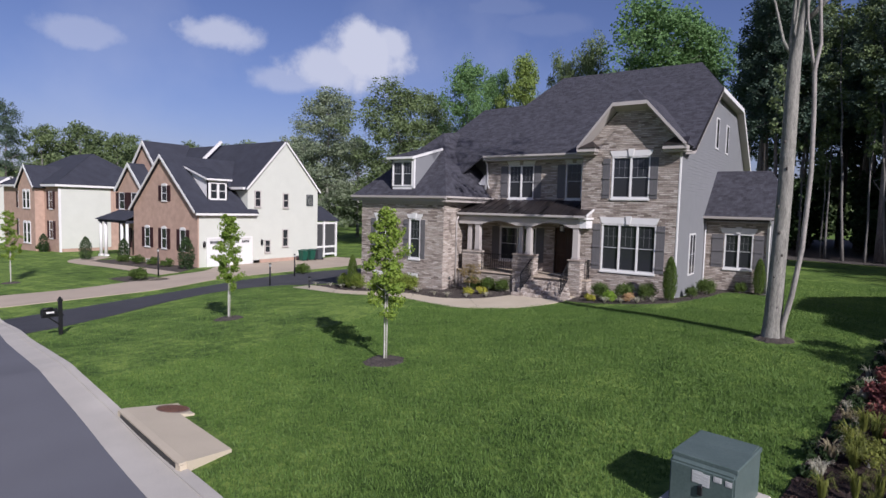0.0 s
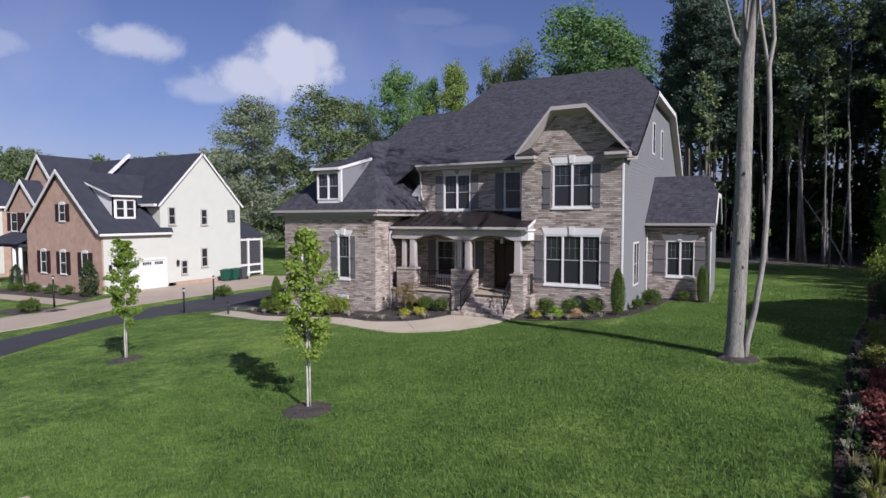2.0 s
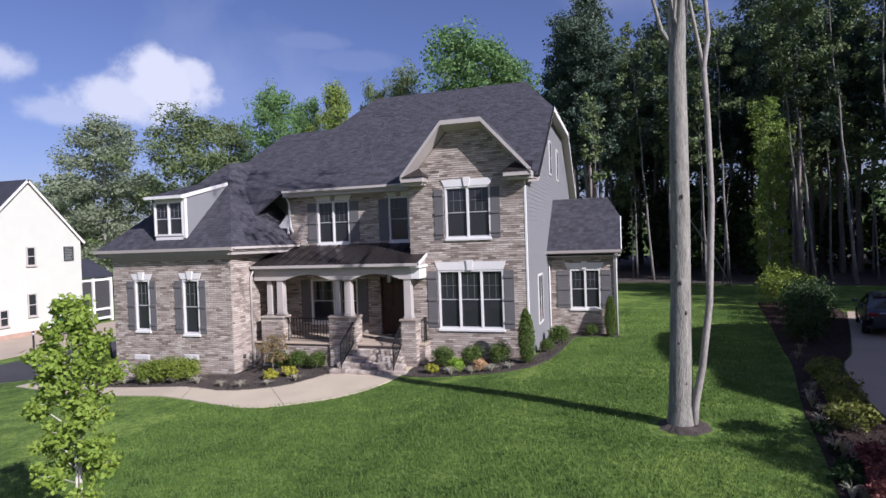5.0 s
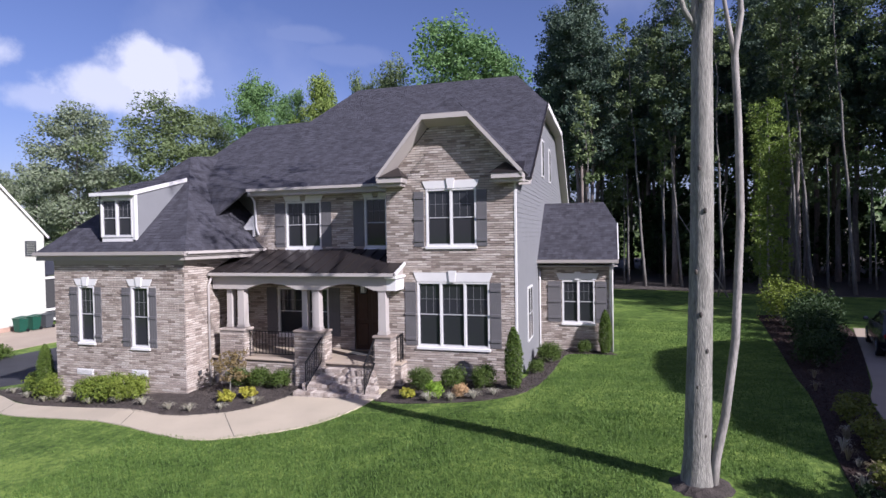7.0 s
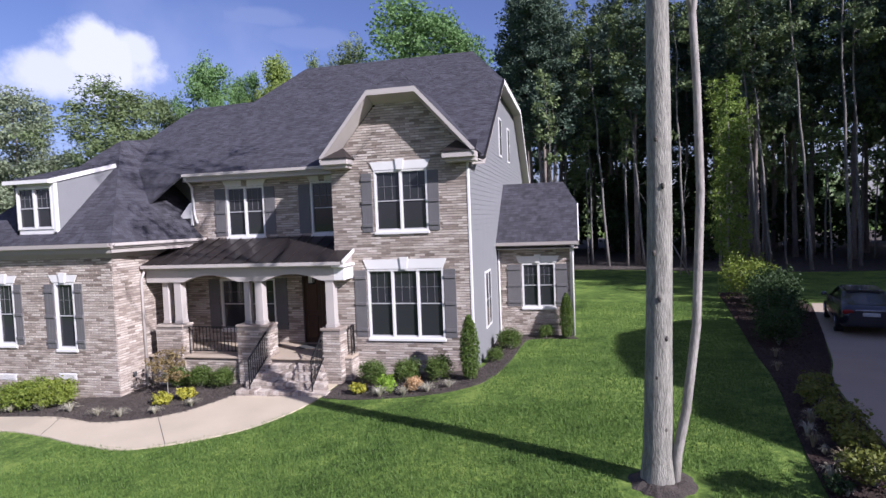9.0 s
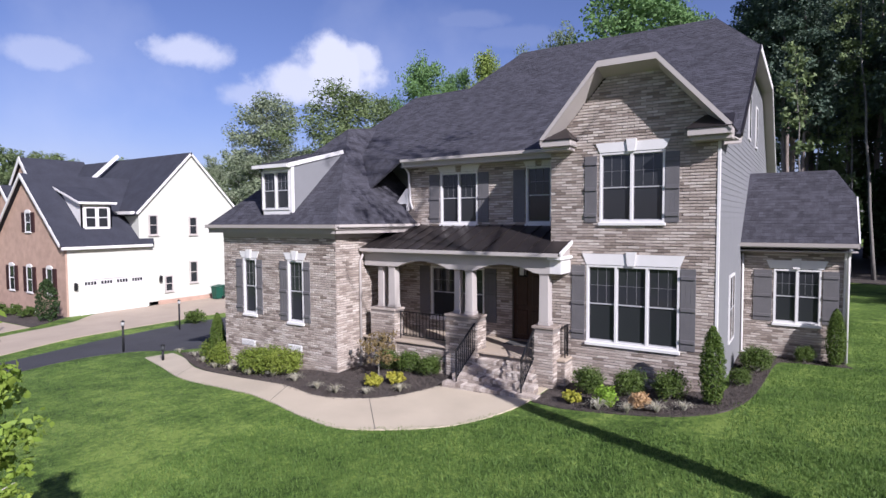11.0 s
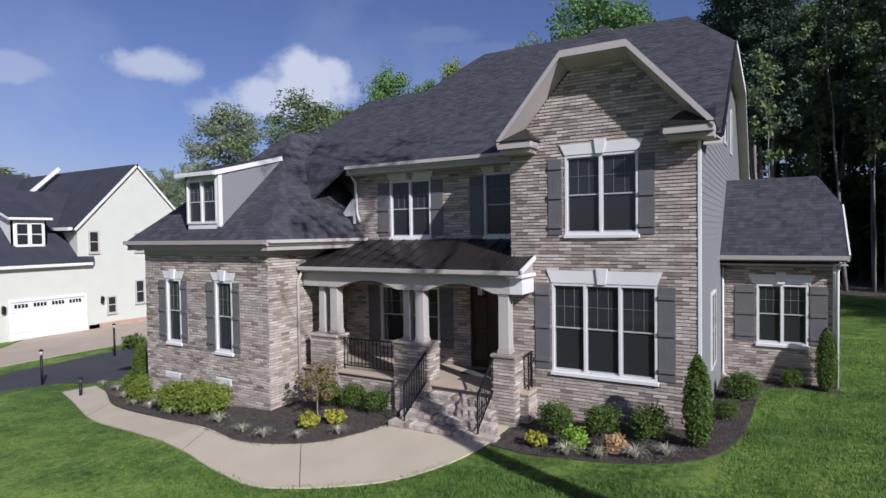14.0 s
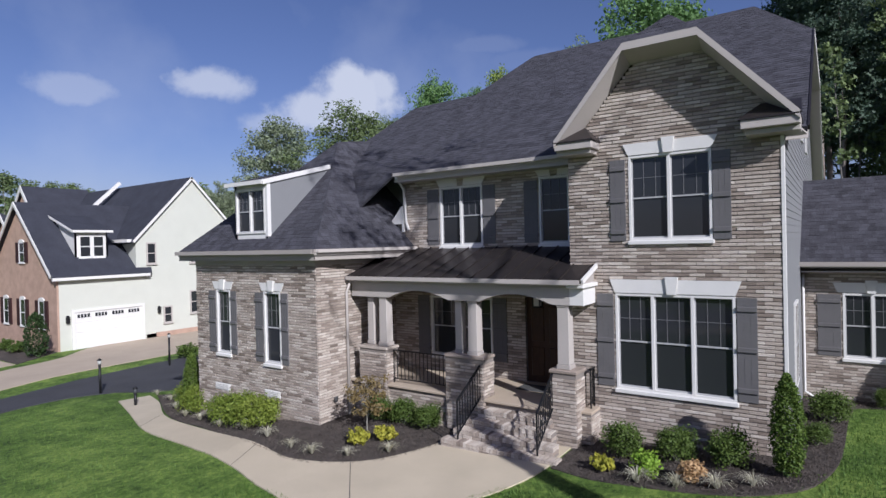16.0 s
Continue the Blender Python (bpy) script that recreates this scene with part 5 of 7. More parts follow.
# the tall bare tree on the lawn with a thin companion stem
def tall_tree():
    r = random.Random(8)
    root = empty("tall_tree")
    bm = bmesh.new()
    trunk = [(0.0, 0, -0.2), (0.0, 0, 0.05), (0.0, 0, 0.5), (0.03, 0, 2.0), (0.08, 0.02, 4.0), (0.09, 0, 6.0), (0.09, 0, 7.3), (0.14, 0, 7.8), (0.2, 0, 8.3), (0.28, 0, 9.0), (0.22, 0.1, 11), (0.4, 0.1, 15), (0.5, 0.1, 18)]
    tube(bm, trunk, [0.34, 0.28, 0.225, 0.198, 0.183, 0.172, 0.162, 0.135, 0.105, 0.09, 0.06, 0.04, 0.015], 18)
    part("trunk", bm, M["bark"], root, "stout grey-brown trunk that forks high up")
    for p, q, w in (((0.07, 0, 7.4), (-0.1, 0.1, 10.6), 0.09), ((0.0, 0, 7.6), (-0.95, -0.1, 10.4), 0.05), ((0.12, -0.05, 7.9), (0.02, -0.2, 10.0), 0.045)):
        p, q = Vector(p), Vector(q)
        bm = bmesh.new()
        tube(bm, [p, p.lerp(q, 0.14) + Vector((-0.05, 0, -0.05)), p.lerp(q, 0.5) + Vector((0.05, 0, -0.05)), q], [w, w * 0.8, w * 0.6, w * 0.2], 9)
        part("limb", bm, M["bark"], root)
    for z_, a_ in ((0.9, -1.3), (1.7, -1.9), (2.3, -1.1), (2.9, -1.6), (3.6, -2.0), (4.6, -1.2), (5.3, -1.7)):
        c_ = Vector((0.04 + 0.185 * math.cos(a_), 0.185 * math.sin(a_), z_))
        bm = bmesh.new()
        bmesh.ops.create_uvsphere(bm, u_segments=8, v_segments=6, radius=0.03, matrix=Matrix.Translation(c_) @ Matrix.Diagonal((1.0, 1.0, 1.6, 1)))
        part("knot", bm, M["knot"], root, "dark knot in the bark")
    bm = bmesh.new()
    tube(bm, [(0.2, -0.08, -0.15), (0.26, -0.1, 0.5), (0.40, -0.1, 1.2), (0.56, -0.1, 2.5), (0.64, -0.1, 4.5), (0.61, -0.1, 6.0), (0.56, -0.1, 7.1), (0.66, -0.1, 7.75), (0.6, -0.1, 8.6), (0.45, 0, 11), (0.7, 0.1, 14)], [0.09, 0.075, 0.068, 0.065, 0.06, 0.056, 0.055, 0.042, 0.04, 0.03, 0.012], 10)
    tube(bm, [(0.56, -0.1, 7.05), (0.47, -0.1, 7.6), (0.34, -0.1, 8.4), (0.28, -0.1, 9.4), (0.2, 0, 11)], [0.05, 0.037, 0.03, 0.025, 0.01], 8)
    part("second_stem", bm, M["pale_bark"], root, "slender pale second stem")
    cent, rads = [], []
    for i, (z, ang, reach, rise) in enumerate([(8.4, 0.4, 1.8, 2.4), (9.2, 4.4, 2.6, 3.0), (10, 1.2, 2.4, 2.4), (11, 3.3, 2.6, 3.0), (12, 5.2, 2.3, 2.6), (13, 2.2, 2.2, 2.2), (14, 0.1, 2.0, 2.0), (15, 4.0, 1.7, 2.0), (16, 2.9, 1.4, 1.6)]):
        p = Vector((0.29 if z < 10 else 0.25, 0.05, z))
        q = p + Vector((math.cos(ang) * reach, math.sin(ang) * reach, rise))
        w = 0.075 if z < 12 else 0.05
        m_ = p.lerp(q, 0.5) + Vector((0, 0, -0.15))
        bm = bmesh.new()
        tube(bm, [p, m_, q], [w, w * 0.6, w * 0.18], 7)
        for k in range(4):
            a = p.lerp(q, 0.45 + 0.14 * k)
            b = a + Vector((r.uniform(-1, 1), r.uniform(-1, 1), r.uniform(0.3, 1.2))) * 0.8
            tube(bm, [a, a.lerp(b, 0.5) + Vector((0, 0, 0.06)), b], [w * 0.3, w * 0.2, w * 0.08], 5)
            if z > 10:
                cent.append(b)
                rads.append(0.5)
        part("limb", bm, M["bark"], root)
    cr = new("crown", leaf_mesh("crown", cent, rads, 22, 0.10, 5, mat=L["oak"]))
    cr.parent = root
    root.matrix_basis = pose(4.05, -6.5, lawn_z(4.05, -6.5))
    tagged(root, "tall bare-trunked tree with a slender second stem on the lawn", "tree")


tall_tree()
mulch_ring(4.1, -6.52, 0.55)

# woods: a few trees of each kind, copied
WOOD = random.Random(21)
pines = [tree("pine_tree", 24, 0.22, pine_crown, L["pine"], 30 + i, bare=0.46, spread=0.13, limbs=40, clumps=160, per=60, size=0.12, clump_r=0.85, bark=M["pine_bark"], droop=0.3) for i in range(4)]
tall = [tree("poplar_tree", 24, 0.24, round_crown, L["poplar"], 40 + i, bare=0.22, spread=0.21, limbs=34, clumps=238, per=40, size=0.21, clump_r=1.15, bark=M["bark"]) for i in range(2)]
oaks = [tree("oak_tree", 21, 0.26, round_crown, L["oak"], 50 + i, bare=0.16, spread=0.27, limbs=34, clumps=238, per=40, size=0.21, clump_r=1.2, bark=M["bark"]) for i in range(2)]
greys = [tree("oak_tree", 22, 0.26, round_crown, L["grey_oak"], 60 + i, bare=0.18, spread=0.26, limbs=32, clumps=210, per=44, size=0.2, clump_r=1.05, bark=M["pale_bark"]) for i in range(2)]
thin = [tree("sapling", 13, 0.07, lambda q: 0.5, L["oak"], 70 + i, bare=0.55, spread=0.08, limbs=14, clumps=34, per=20, size=0.13, clump_r=0.45, bark=M["grey_bark"], lean=(0.5 * i - 0.5, 0)) for i in range(3)]
bushes_w = [tree("understorey_tree", 5.5, 0.05, round_crown, L["dark"], 80 + i, bare=0.1, spread=0.35, limbs=14, clumps=50, per=26, size=0.2, clump_r=0.8, bark=M["pine_bark"]) for i in range(2)]
KINDS = {
    "pine": (pines, "tall dark pine with a bare lower trunk in the woods", "tree", "woods"),
    "poplar": (tall, "tall bright green poplar behind the house", "tree", "woods"),
    "oak": (oaks, "broad dark green oak behind the house", "tree", "woods"),
    "grey": (greys, "grey-green oak with gaps in its crown", "tree", "woods"),
    "thin": (thin, "slender pale sapling at the edge of the woods", "tree", "woods"),
    "under": (bushes_w, "dark leafy undergrowth tree in the woods", "tree", "woods"),
}
used = set()


def grow(kind, x, y, h=None, rz=None, sxy=None):
    src, label, cat, group = KINDS[kind]
    fresh = [q for q in src if q.name not in used]
    o = fresh[0] if fresh else WOOD.choice(src)
    base = {"sky_grey": 22, "sky_oak": 22, "sky_poplar": 22, "sky_spring": 22, "pine": 24, "poplar": 24, "oak": 21, "grey": 22, "thin": 13, "under": 5.5, "vine": 17, "lean": 25}[kind]
    k = (h or base * WOOD.uniform(0.85, 1.15)) / base
    f = settle if o.name not in used else put
    used.add(o.name)
    made = f(o, x, y, WOOD.uniform(0, 360) if rz is None else rz, sxy or k, -0.05, k)
    tagged(made, label, cat, group=group)


# skyline trees behind the houses: kind, bearing and distance from the street corner, height, crown width
def fine(name, h, leaf, seed, spread, bark, bare=0.14, crown=round_crown, clump_r=1.2):
    return tree(name, h, 0.26, crown, leaf, seed, bare=bare, spread=spread, limbs=72, clumps=432, per=62, size=0.14, clump_r=clump_r, bark=bark, droop=0.35)


def lobed(t):
    return math.sqrt(max(0.04, 1 - (1.75 * t - 0.85) ** 2)) * (0.92 + 0.12 * math.sin(13 * t))


KINDS["sky_grey"] = ([fine("oak_tree", 22, L["grey_oak"], 160 + i, 0.22, M["pale_bark"], 0.2, lobed, 1.15) for i in range(2)], "grey-green oak with gaps in its crown", "tree", "woods")
KINDS["sky_oak"] = ([fine("oak_tree", 22, L["oak"], 164 + i, 0.23, M["bark"], 0.16, lobed) for i in range(2)], "broad dark green oak behind the house", "tree", "woods")
KINDS["sky_poplar"] = ([fine("poplar_tree", 22, L["poplar"], 168 + i, 0.20, M["bark"], 0.16, lobed) for i in range(2)], "tall bright green poplar behind the house", "tree", "woods")
KINDS["sky_spring"] = ([fine("maple_tree", 22, L["spring"], 172, 0.19, M["bark"])], "yellow-green maple in new leaf behind the house", "tree", "woods")
for kind, az, d, top, wide in (("sky_grey", -52.4, 92, 5.4, 2.2), ("sky_grey", -47.2, 90, 10.9, 4.2), ("sky_oak", -40.0, 84, 11.8, 4.6), ("sky_oak", -36.6, 94, 11.3, 2.8), ("sky_poplar", -33.0, 82, 14.6, 3.0),
                               ("sky_poplar", -30.0, 88, 13.6, 2.4), ("sky_spring", -27.2, 84, 15.0, 2.8), ("sky_oak", -23.2, 84, 14.6, 2.2), ("sky_oak", -20.6, 82, 15.9, 2.6), ("sky_poplar", -14.2, 74, 19.6, 5.4), ("sky_poplar", -10.6, 76, 17.4, 3.2), ("sky_oak", -17.5, 88, 13.4, 4.0)):
    x, y = 3.5 + d * math.sin(radians(az)), -21.2 + d * math.cos(radians(az))
    h = 4.3 + d * math.tan(radians(top)) - lawn_z(x, y)
    grow(kind, x, y, h, sxy=wide / (22 * 0.145))
for kind, x, y, h, s in (("grey", -64, 60, 17, 1.0), ("oak", -54, 62, 17, 1.1), ("oak", -32, 58, 18, 1.1),
                         ("pine", -110, 12, 21, 1.0), ("oak", -112, 18, 17.5, 0.95), ("oak", -112, 24, 18.5, 1.0), ("oak", -112, 31, 17.5, 0.95), ("pine", -114, 7, 18, 1.0), ("oak", -118, 38, 18, 1.1), ("oak", -108, 44, 17, 1.1),
                         ("oak", -95, 48, 17, 1.1), ("grey", -82, 50, 18, 1.0), ("oak", -88, 56, 18, 1.1), ("oak", -75, 60, 18, 1.2), ("pine", -100, 2, 17, 1), ("oak", -120, -4, 17, 1)):
    grow(kind, x, y, h * 1.1, sxy=s)
vines = [tree("vine_clad_tree", 17, 0.12, lambda q: 0.6 + 0.4 * math.sin(9 * q), L["vine"], 75 + i, bare=0.1, spread=0.05, limbs=44, clumps=176, per=34, size=0.1, clump_r=0.5, bark=M["pale_bark"]) for i in range(2)]
KINDS["vine"] = (vines, "slim tree clad in bright green vines at the wood's edge", "tree", "woods")
# the dark stand to the right of the house
for i in range(74):
    x = WOOD.uniform(-4, 52)
    y = WOOD.uniform(33, 60) - max(0.0, (x - 26) * 0.35)
    grow("pine", x, y, WOOD.uniform(23, 30))
# the stand carried on out of view, added to shade the wood's edge
for i in range(26):
    x = WOOD.uniform(30, 60)
    y = WOOD.uniform(6, 34)
    grow("pine" if i % 3 else "oak", x, y, WOOD.uniform(20, 27))
for i in range(30):
    x = WOOD.uniform(0, 50)
    grow("under", x, WOOD.uniform(36, 60), WOOD.uniform(4, 8))
for i in range(16):
    grow("under", WOOD.uniform(-9, 14), WOOD.uniform(42, 64), WOOD.uniform(6, 9))
for i in range(34):
    x = WOOD.uniform(0, 42)
    grow("thin", x, WOOD.uniform(30, 38) - max(0.0, (x - 26) * 0.3), WOOD.uniform(11, 19))
for i in range(7):
    grow("poplar" if i % 2 else "oak", 2 + i * 6, 60 + (i % 3) * 4, WOOD.uniform(24, 29))
for x, y, h in ((12.0, 22.0, 13), (12.9, 22.7, 11.5), (13.6, 31.0, 14), (24.5, 28, 13)):
    grow("vine", x, y, h)
leaning = [tree("slender_tree", 25, 0.13, round_crown, L["oak"], 77 + i, bare=0.62, spread=0.1, limbs=16, clumps=48, per=40, size=0.13, clump_r=0.6, bark=M["grey_bark"], lean=(-1.5 + i * 0.9, 0.3)) for i in range(2)]
KINDS["lean"] = (leaning, "tall slender pale-trunked tree leaning at the wood's edge", "tree", "woods")
for x, y, h in ((18.9, 28.4, 25), (21.0, 27.9, 26), (16.2, 30.5, 25), (17.0, 30.7, 23), (11.2, 31.5, 22), (8.4, 33, 22), (25.5, 26.5, 24), (29.5, 25.5, 24), (5.6, 33.5, 23), (9.9, 34, 24), (15.2, 33.6, 24), (22.8, 30.6, 25), (27.6, 28.4, 25)):
    grow("lean", x, y, h, rz=WOOD.uniform(-12, 12), sxy=0.95)
# bare fallen saplings propped at the wood's edge
def dead_sapling(base, tip, w, seed):
    r = random.Random(seed)
    root = empty("dead_sapling", base)
    d = Vector(tip) - Vector(base)
    pts = [d * t + Vector((r.uniform(-0.05, 0.05), 0, 0.5 * math.sin(math.pi * t) * 0.3)) for t in (0, 0.25, 0.5, 0.75, 1.0)]
    bm = bmesh.new()
    tube(bm, pts, [w, w * 0.85, w * 0.7, w * 0.5, w * 0.2], 7)
    part("trunk", bm, M["pale_bark"], root)
    for k in range(5):
        p = pts[2 + k % 2].lerp(pts[3 + k % 2], r.random())
        q = p + Vector((r.uniform(-1, 1), r.uniform(-0.4, 0.4), r.uniform(0.2, 1.0)))
        bm = bmesh.new()
        tube(bm, [p, p.lerp(q, 0.5) + Vector((0, 0, 0.08)), q], [w * 0.35, w * 0.25, w * 0.1], 5)
        part("branch", bm, M["pale_bark"], root)
    tagged(root, "bare pale dead sapling leaning at the wood's edge", "tree", group="dead saplings")


for base, tip, w, seed in (((10.5, 25.8, 0.25), (7.0, 25.6, 6.6), 0.06, 1), ((9.9, 26.4, 0.25), (10.5, 26.4, 8.0), 0.05, 2), ((9.4, 27.0, 0.25), (9.5, 27.2, 9.0), 0.045, 3)):
    dead_sapling(base, tip, w, seed)
litter = draped("woods_floor", [(-6, 31), (4, 31), (12, 28.5), (19, 27), (28, 27), (60, 22)], [(-6, 90), (4, 90), (20, 90), (40, 90), (60, 90), (120, 60)], 0.03, M["mulch"], n=40, m=20)
tagged(litter, "brown leaf litter on the floor of the woods", "ground", kind="structure")


# shrubs and perennials
def shrub(name, w, h, leaf, seed, per=26, clumps=46, size=0.035, shape="round"):
    r = random.Random(seed)
    root = empty(name)
    bm = bmesh.new()
    cent, rads = [], []
    for i in range(clumps):
        if shape == "column":
            t = (i + r.random()) / clumps
            k = w / 2 * min(1.0, 0.62 + 1.6 * t) * (1.03 - t ** 4.5)
            a = i * 2.4
            c = Vector((math.cos(a) * k * 0.7, math.sin(a) * k * 0.7, 0.05 * h + t * h * 0.93))
            cr_ = k * 0.3 + 0.035
        else:
            a, u = r.uniform(0, 2 * math.pi), r.random()
            k = w / 2 * math.sqrt(r.random()) * 0.85
            c = Vector((math.cos(a) * k, math.sin(a) * k, h * (0.22 + 0.62 * u * (1 - 0.55 * (2 * k / w) ** 2))))
            cr_ = min(w, h) * r.uniform(0.14, 0.26)
        cent.append(c)
        rads.append(cr_)
        if i % 6 == 0:
            tube(bm, [(0, 0, -0.03), (c.x * 0.5, c.y * 0.5, c.z * 0.5), (c.x, c.y, c.z)], [0.012, 0.008, 0.004], 4, cap=False)
    tagged(part("branchwork", bm, M["bark"], root), kind="stuff")
    fo = new("foliage", leaf_mesh("foliage", cent, rads, per, size, seed, mat=leaf))
    fo.parent = root
    return root


def blades(name, n, h, spread, leaf, seed):
    """A tuft of arching blades."""
    r = random.Random(seed)
    verts, faces = [], []
    for i in range(n):
        a = r.uniform(0, 2 * math.pi)
        out = spread * r.uniform(0.5, 1.1)
        top = h * r.uniform(0.7, 1.1)
        d = Vector((math.cos(a), math.sin(a), 0))
        s = Vector((-d.y, d.x, 0)) * 0.008
        k = len(verts)
        for t in (0, 0.45, 0.8, 1.0):
            p = d * (0.02 + out * t ** 1.6) + Vector((0, 0, top * math.sin(math.pi * min(1, t * 0.72))))
            wd = s * (1.2 - t)
            verts += [p - wd, p + wd]
        faces += [(k, k + 1, k + 3, k + 2), (k + 2, k + 3, k + 5, k + 4), (k + 4, k + 5, k + 7, k + 6)]
    me_ob = raw(name, verts, faces, leaf)
    return me_ob


def many(make, label, cat, group, spots):
    """One plant built, and copies of it on the other spots (x, y, turn, size)."""
    src = make
    for i, (x, y, rz, s) in enumerate(spots):
        ob = settle(src, x, y, rz, s, 0.03) if i == 0 else put(src, x, y, rz, s, 0.03)
        tagged(ob, label, cat, group=group)


many(shrub("azalea_shrub", 1.1, 0.85, L["azalea"], 90, clumps=110, per=44, size=0.027), "rounded light green azalea shrub by the brick wall", "shrub", "front shrubs",
     [(-17.4, -1.0, 0, 1.05), (-16.5, -1.35, 60, 1.05), (-15.6, -1.85, 120, 1.1), (-13.4, -2.4, 200, 1.05), (-12.6, -2.45, 20, 1.1), (-11.85, -2.5, 80, 1.05)])
many(shrub("boxwood_shrub", 0.85, 0.85, L["box"], 92, clumps=90, per=46, size=0.025), "dark green boxwood shrub under the front window", "shrub", "front shrubs",
     [(-2.72, -0.88, 0, 0.9), (-1.75, -0.82, 70, 0.88), (-0.85, -0.78, 140, 0.9), (-9.0, -0.95, 10, 0.85), (-8.2, -0.95, 50, 0.85), (-7.4, -1.0, 100, 0.8), (0.62, 3.3, 30, 0.95), (0.42, 1.2, 80, 0.6), (1.75, 5.2, 120, 0.65), (-17.3, -1.4, 0, 0.6)])
many(shrub("arborvitae", 0.52, 1.75, L["cypress"], 94, shape="column", clumps=170, per=60, size=0.021), "upright green arborvitae beside the house wall", "shrub", "upright evergreens",
     [(0.06, -0.98, 0, 1.0), (2.5, 5.15, 50, 0.95), (-16.5, -1.55, 100, 1.05)])
many(shrub("gold_shrub", 0.5, 0.42, L["gold"], 96, clumps=34), "small golden yellow shrub in the mulch bed", "shrub", "small bright shrubs", [(-8.3, -2.5, 0, 1.0), (-7.85, -2.05, 90, 1.0), (-2.85, -1.7, 40, 0.85)])
many(shrub("lime_shrub", 0.52, 0.5, L["lime"], 97, clumps=34), "small lime green shrub in the mulch bed", "shrub", "small bright shrubs", [(-2.1, -1.66, 0, 1.0)])
many(shrub("orange_shrub", 0.5, 0.42, L["orange"], 98, clumps=34), "small orange-leaved shrub in the mulch bed", "shrub", "small bright shrubs", [(-1.3, -1.75, 0, 1.0)])
many(tree("dwarf_maple", 1.35, 0.025, round_crown, L["rust"], 99, bare=0.42, spread=0.52, limbs=18, clumps=72, per=24, size=0.036, clump_r=0.17), "small dwarf maple with rusty brown leaves", "tree", "", [(-8.75, -1.7, 0, 0.86)])
TUFTS = [(-20.6, -0.5), (-18.8, -1.0), (-17.15, -1.75), (-15.6, -2.35), (-14.5, -2.55), (-13.1, -2.85), (-12.0, -2.85), (-10.75, -3.1), (-9.6, -3.35), (-8.85, -3.4), (-8.0, -3.15), (-7.3, -2.6), (-2.15, -2.02), (-1.5, -2.02), (-0.9, -1.88), (-0.4, -1.6)]
many(blades("liriope_tuft", 52, 0.2, 0.33, L["straw"], 100), "tuft of pale striped liriope blades", "plant", "liriope tufts", [(x, y, i * 47, 0.9 + 0.25 * ((i * 7) % 5) / 5) for i, (x, y) in enumerate(TUFTS)])
many(tree("ornamental_tree", 2.6, 0.03, round_crown, L["pale"], 107, bare=0.3, spread=0.3, limbs=26, clumps=130, per=26, size=0.05, clump_r=0.24), "small ornamental tree with pale blush leaves in the border", "tree", "", [(7.95, -7.8, 0, 0.78)])
# planting between the lawns on the right
many(shrub("holly_bush", 1.7, 1.8, L["dark"], 101, clumps=90, size=0.05), "dark holly bush in the boundary hedge", "shrub", "boundary hedge",
     [(9.6, 6.0, 0, 1.0), (10.1, 7.8, 50, 1.1), (10.7, 9.6, 100, 1.15), (11.2, 11.5, 150, 1.2), (9.2, 4.4, 200, 0.8), (11.6, 13.4, 20, 1.0)])
many(shrub("viburnum_bush", 2.2, 2.6, L["azalea"], 102, clumps=90, size=0.06), "tall grey-green viburnum at the end of the hedge", "shrub", "boundary hedge", [(10.6, 13.6, 0, 1.0), (11.6, 15.5, 90, 0.9)])
many(shrub("spirea_shrub", 0.8, 0.6, L["blade"], 103, clumps=40, per=22), "yellow-green spirea shrub in the border", "shrub", "border shrubs",
     [(7.55, -3.0, 0, 1.0), (7.5, -4.2, 40, 1.1), (7.35, -5.2, 80, 1.0), (7.1, -6.3, 120, 1.1), (8.0, -1.8, 150, 0.8), (5.95, -14.2, 60, 0.8), (6.6, -15.6, 100, 0.8)])
many(shrub("barberry_shrub", 0.7, 0.5, L["red"], 104, clumps=40, per=20), "dark red barberry shrub in the border", "shrub", "border shrubs",
     [(6.6, -10.0, 0, 1.0), (6.4, -11.2, 60, 1.1), (6.9, -11.9, 120, 1.0), (6.7, -8.8, 170, 0.9), (6.6, -13.6, 30, 0.9)])
many(blades("dry_grass_tuft", 44, 0.3, 0.24, L["dry"], 105), "tuft of dry straw-coloured grass in the border", "plant", "border grasses",
     [(5.7, -12.6, 0, 1.0), (5.9, -11.0, 40, 0.9), (5.5, -14.4, 80, 1.1), (6.2, -9.4, 120, 0.8), (6.1, -12.1, 160, 1.0), (7.05, -4.1, 200, 0.9), (6.9, -5.8, 240, 1.0), (6.5, -7.6, 280, 0.9), (7.8, 0.1, 320, 0.8), (8.5, 2.5, 30, 0.9), (5.75, -13.6, 70, 1.0), (6.75, -5.0, 10, 0.8)])

# a close fringe of tufts and low shrubs along the border's edge
FRINGE = random.Random(77)


def border_edge(y):
    pts = [(4.3, -21.05), (5.1, -15.4), (5.4, -13.2), (5.75, -10.3), (6.15, -8.0), (6.65, -4.7), (7.4, -1.0)]
    for (xa, ya), (xb, yb) in zip(pts, pts[1:]):
        if y <= yb:
            return xa + (xb - xa) * (y - ya) / (yb - ya)
    return 7.4


def fringe(n, y0, y1, d0, d1, s0, s1):
    out = []
    for i in range(n):
        y = y0 + (y1 - y0) * (i + FRINGE.random()) / n
        out.append((border_edge(y) + FRINGE.uniform(d0, d1), y, FRINGE.uniform(0, 360), FRINGE.uniform(s0, s1)))
    return out


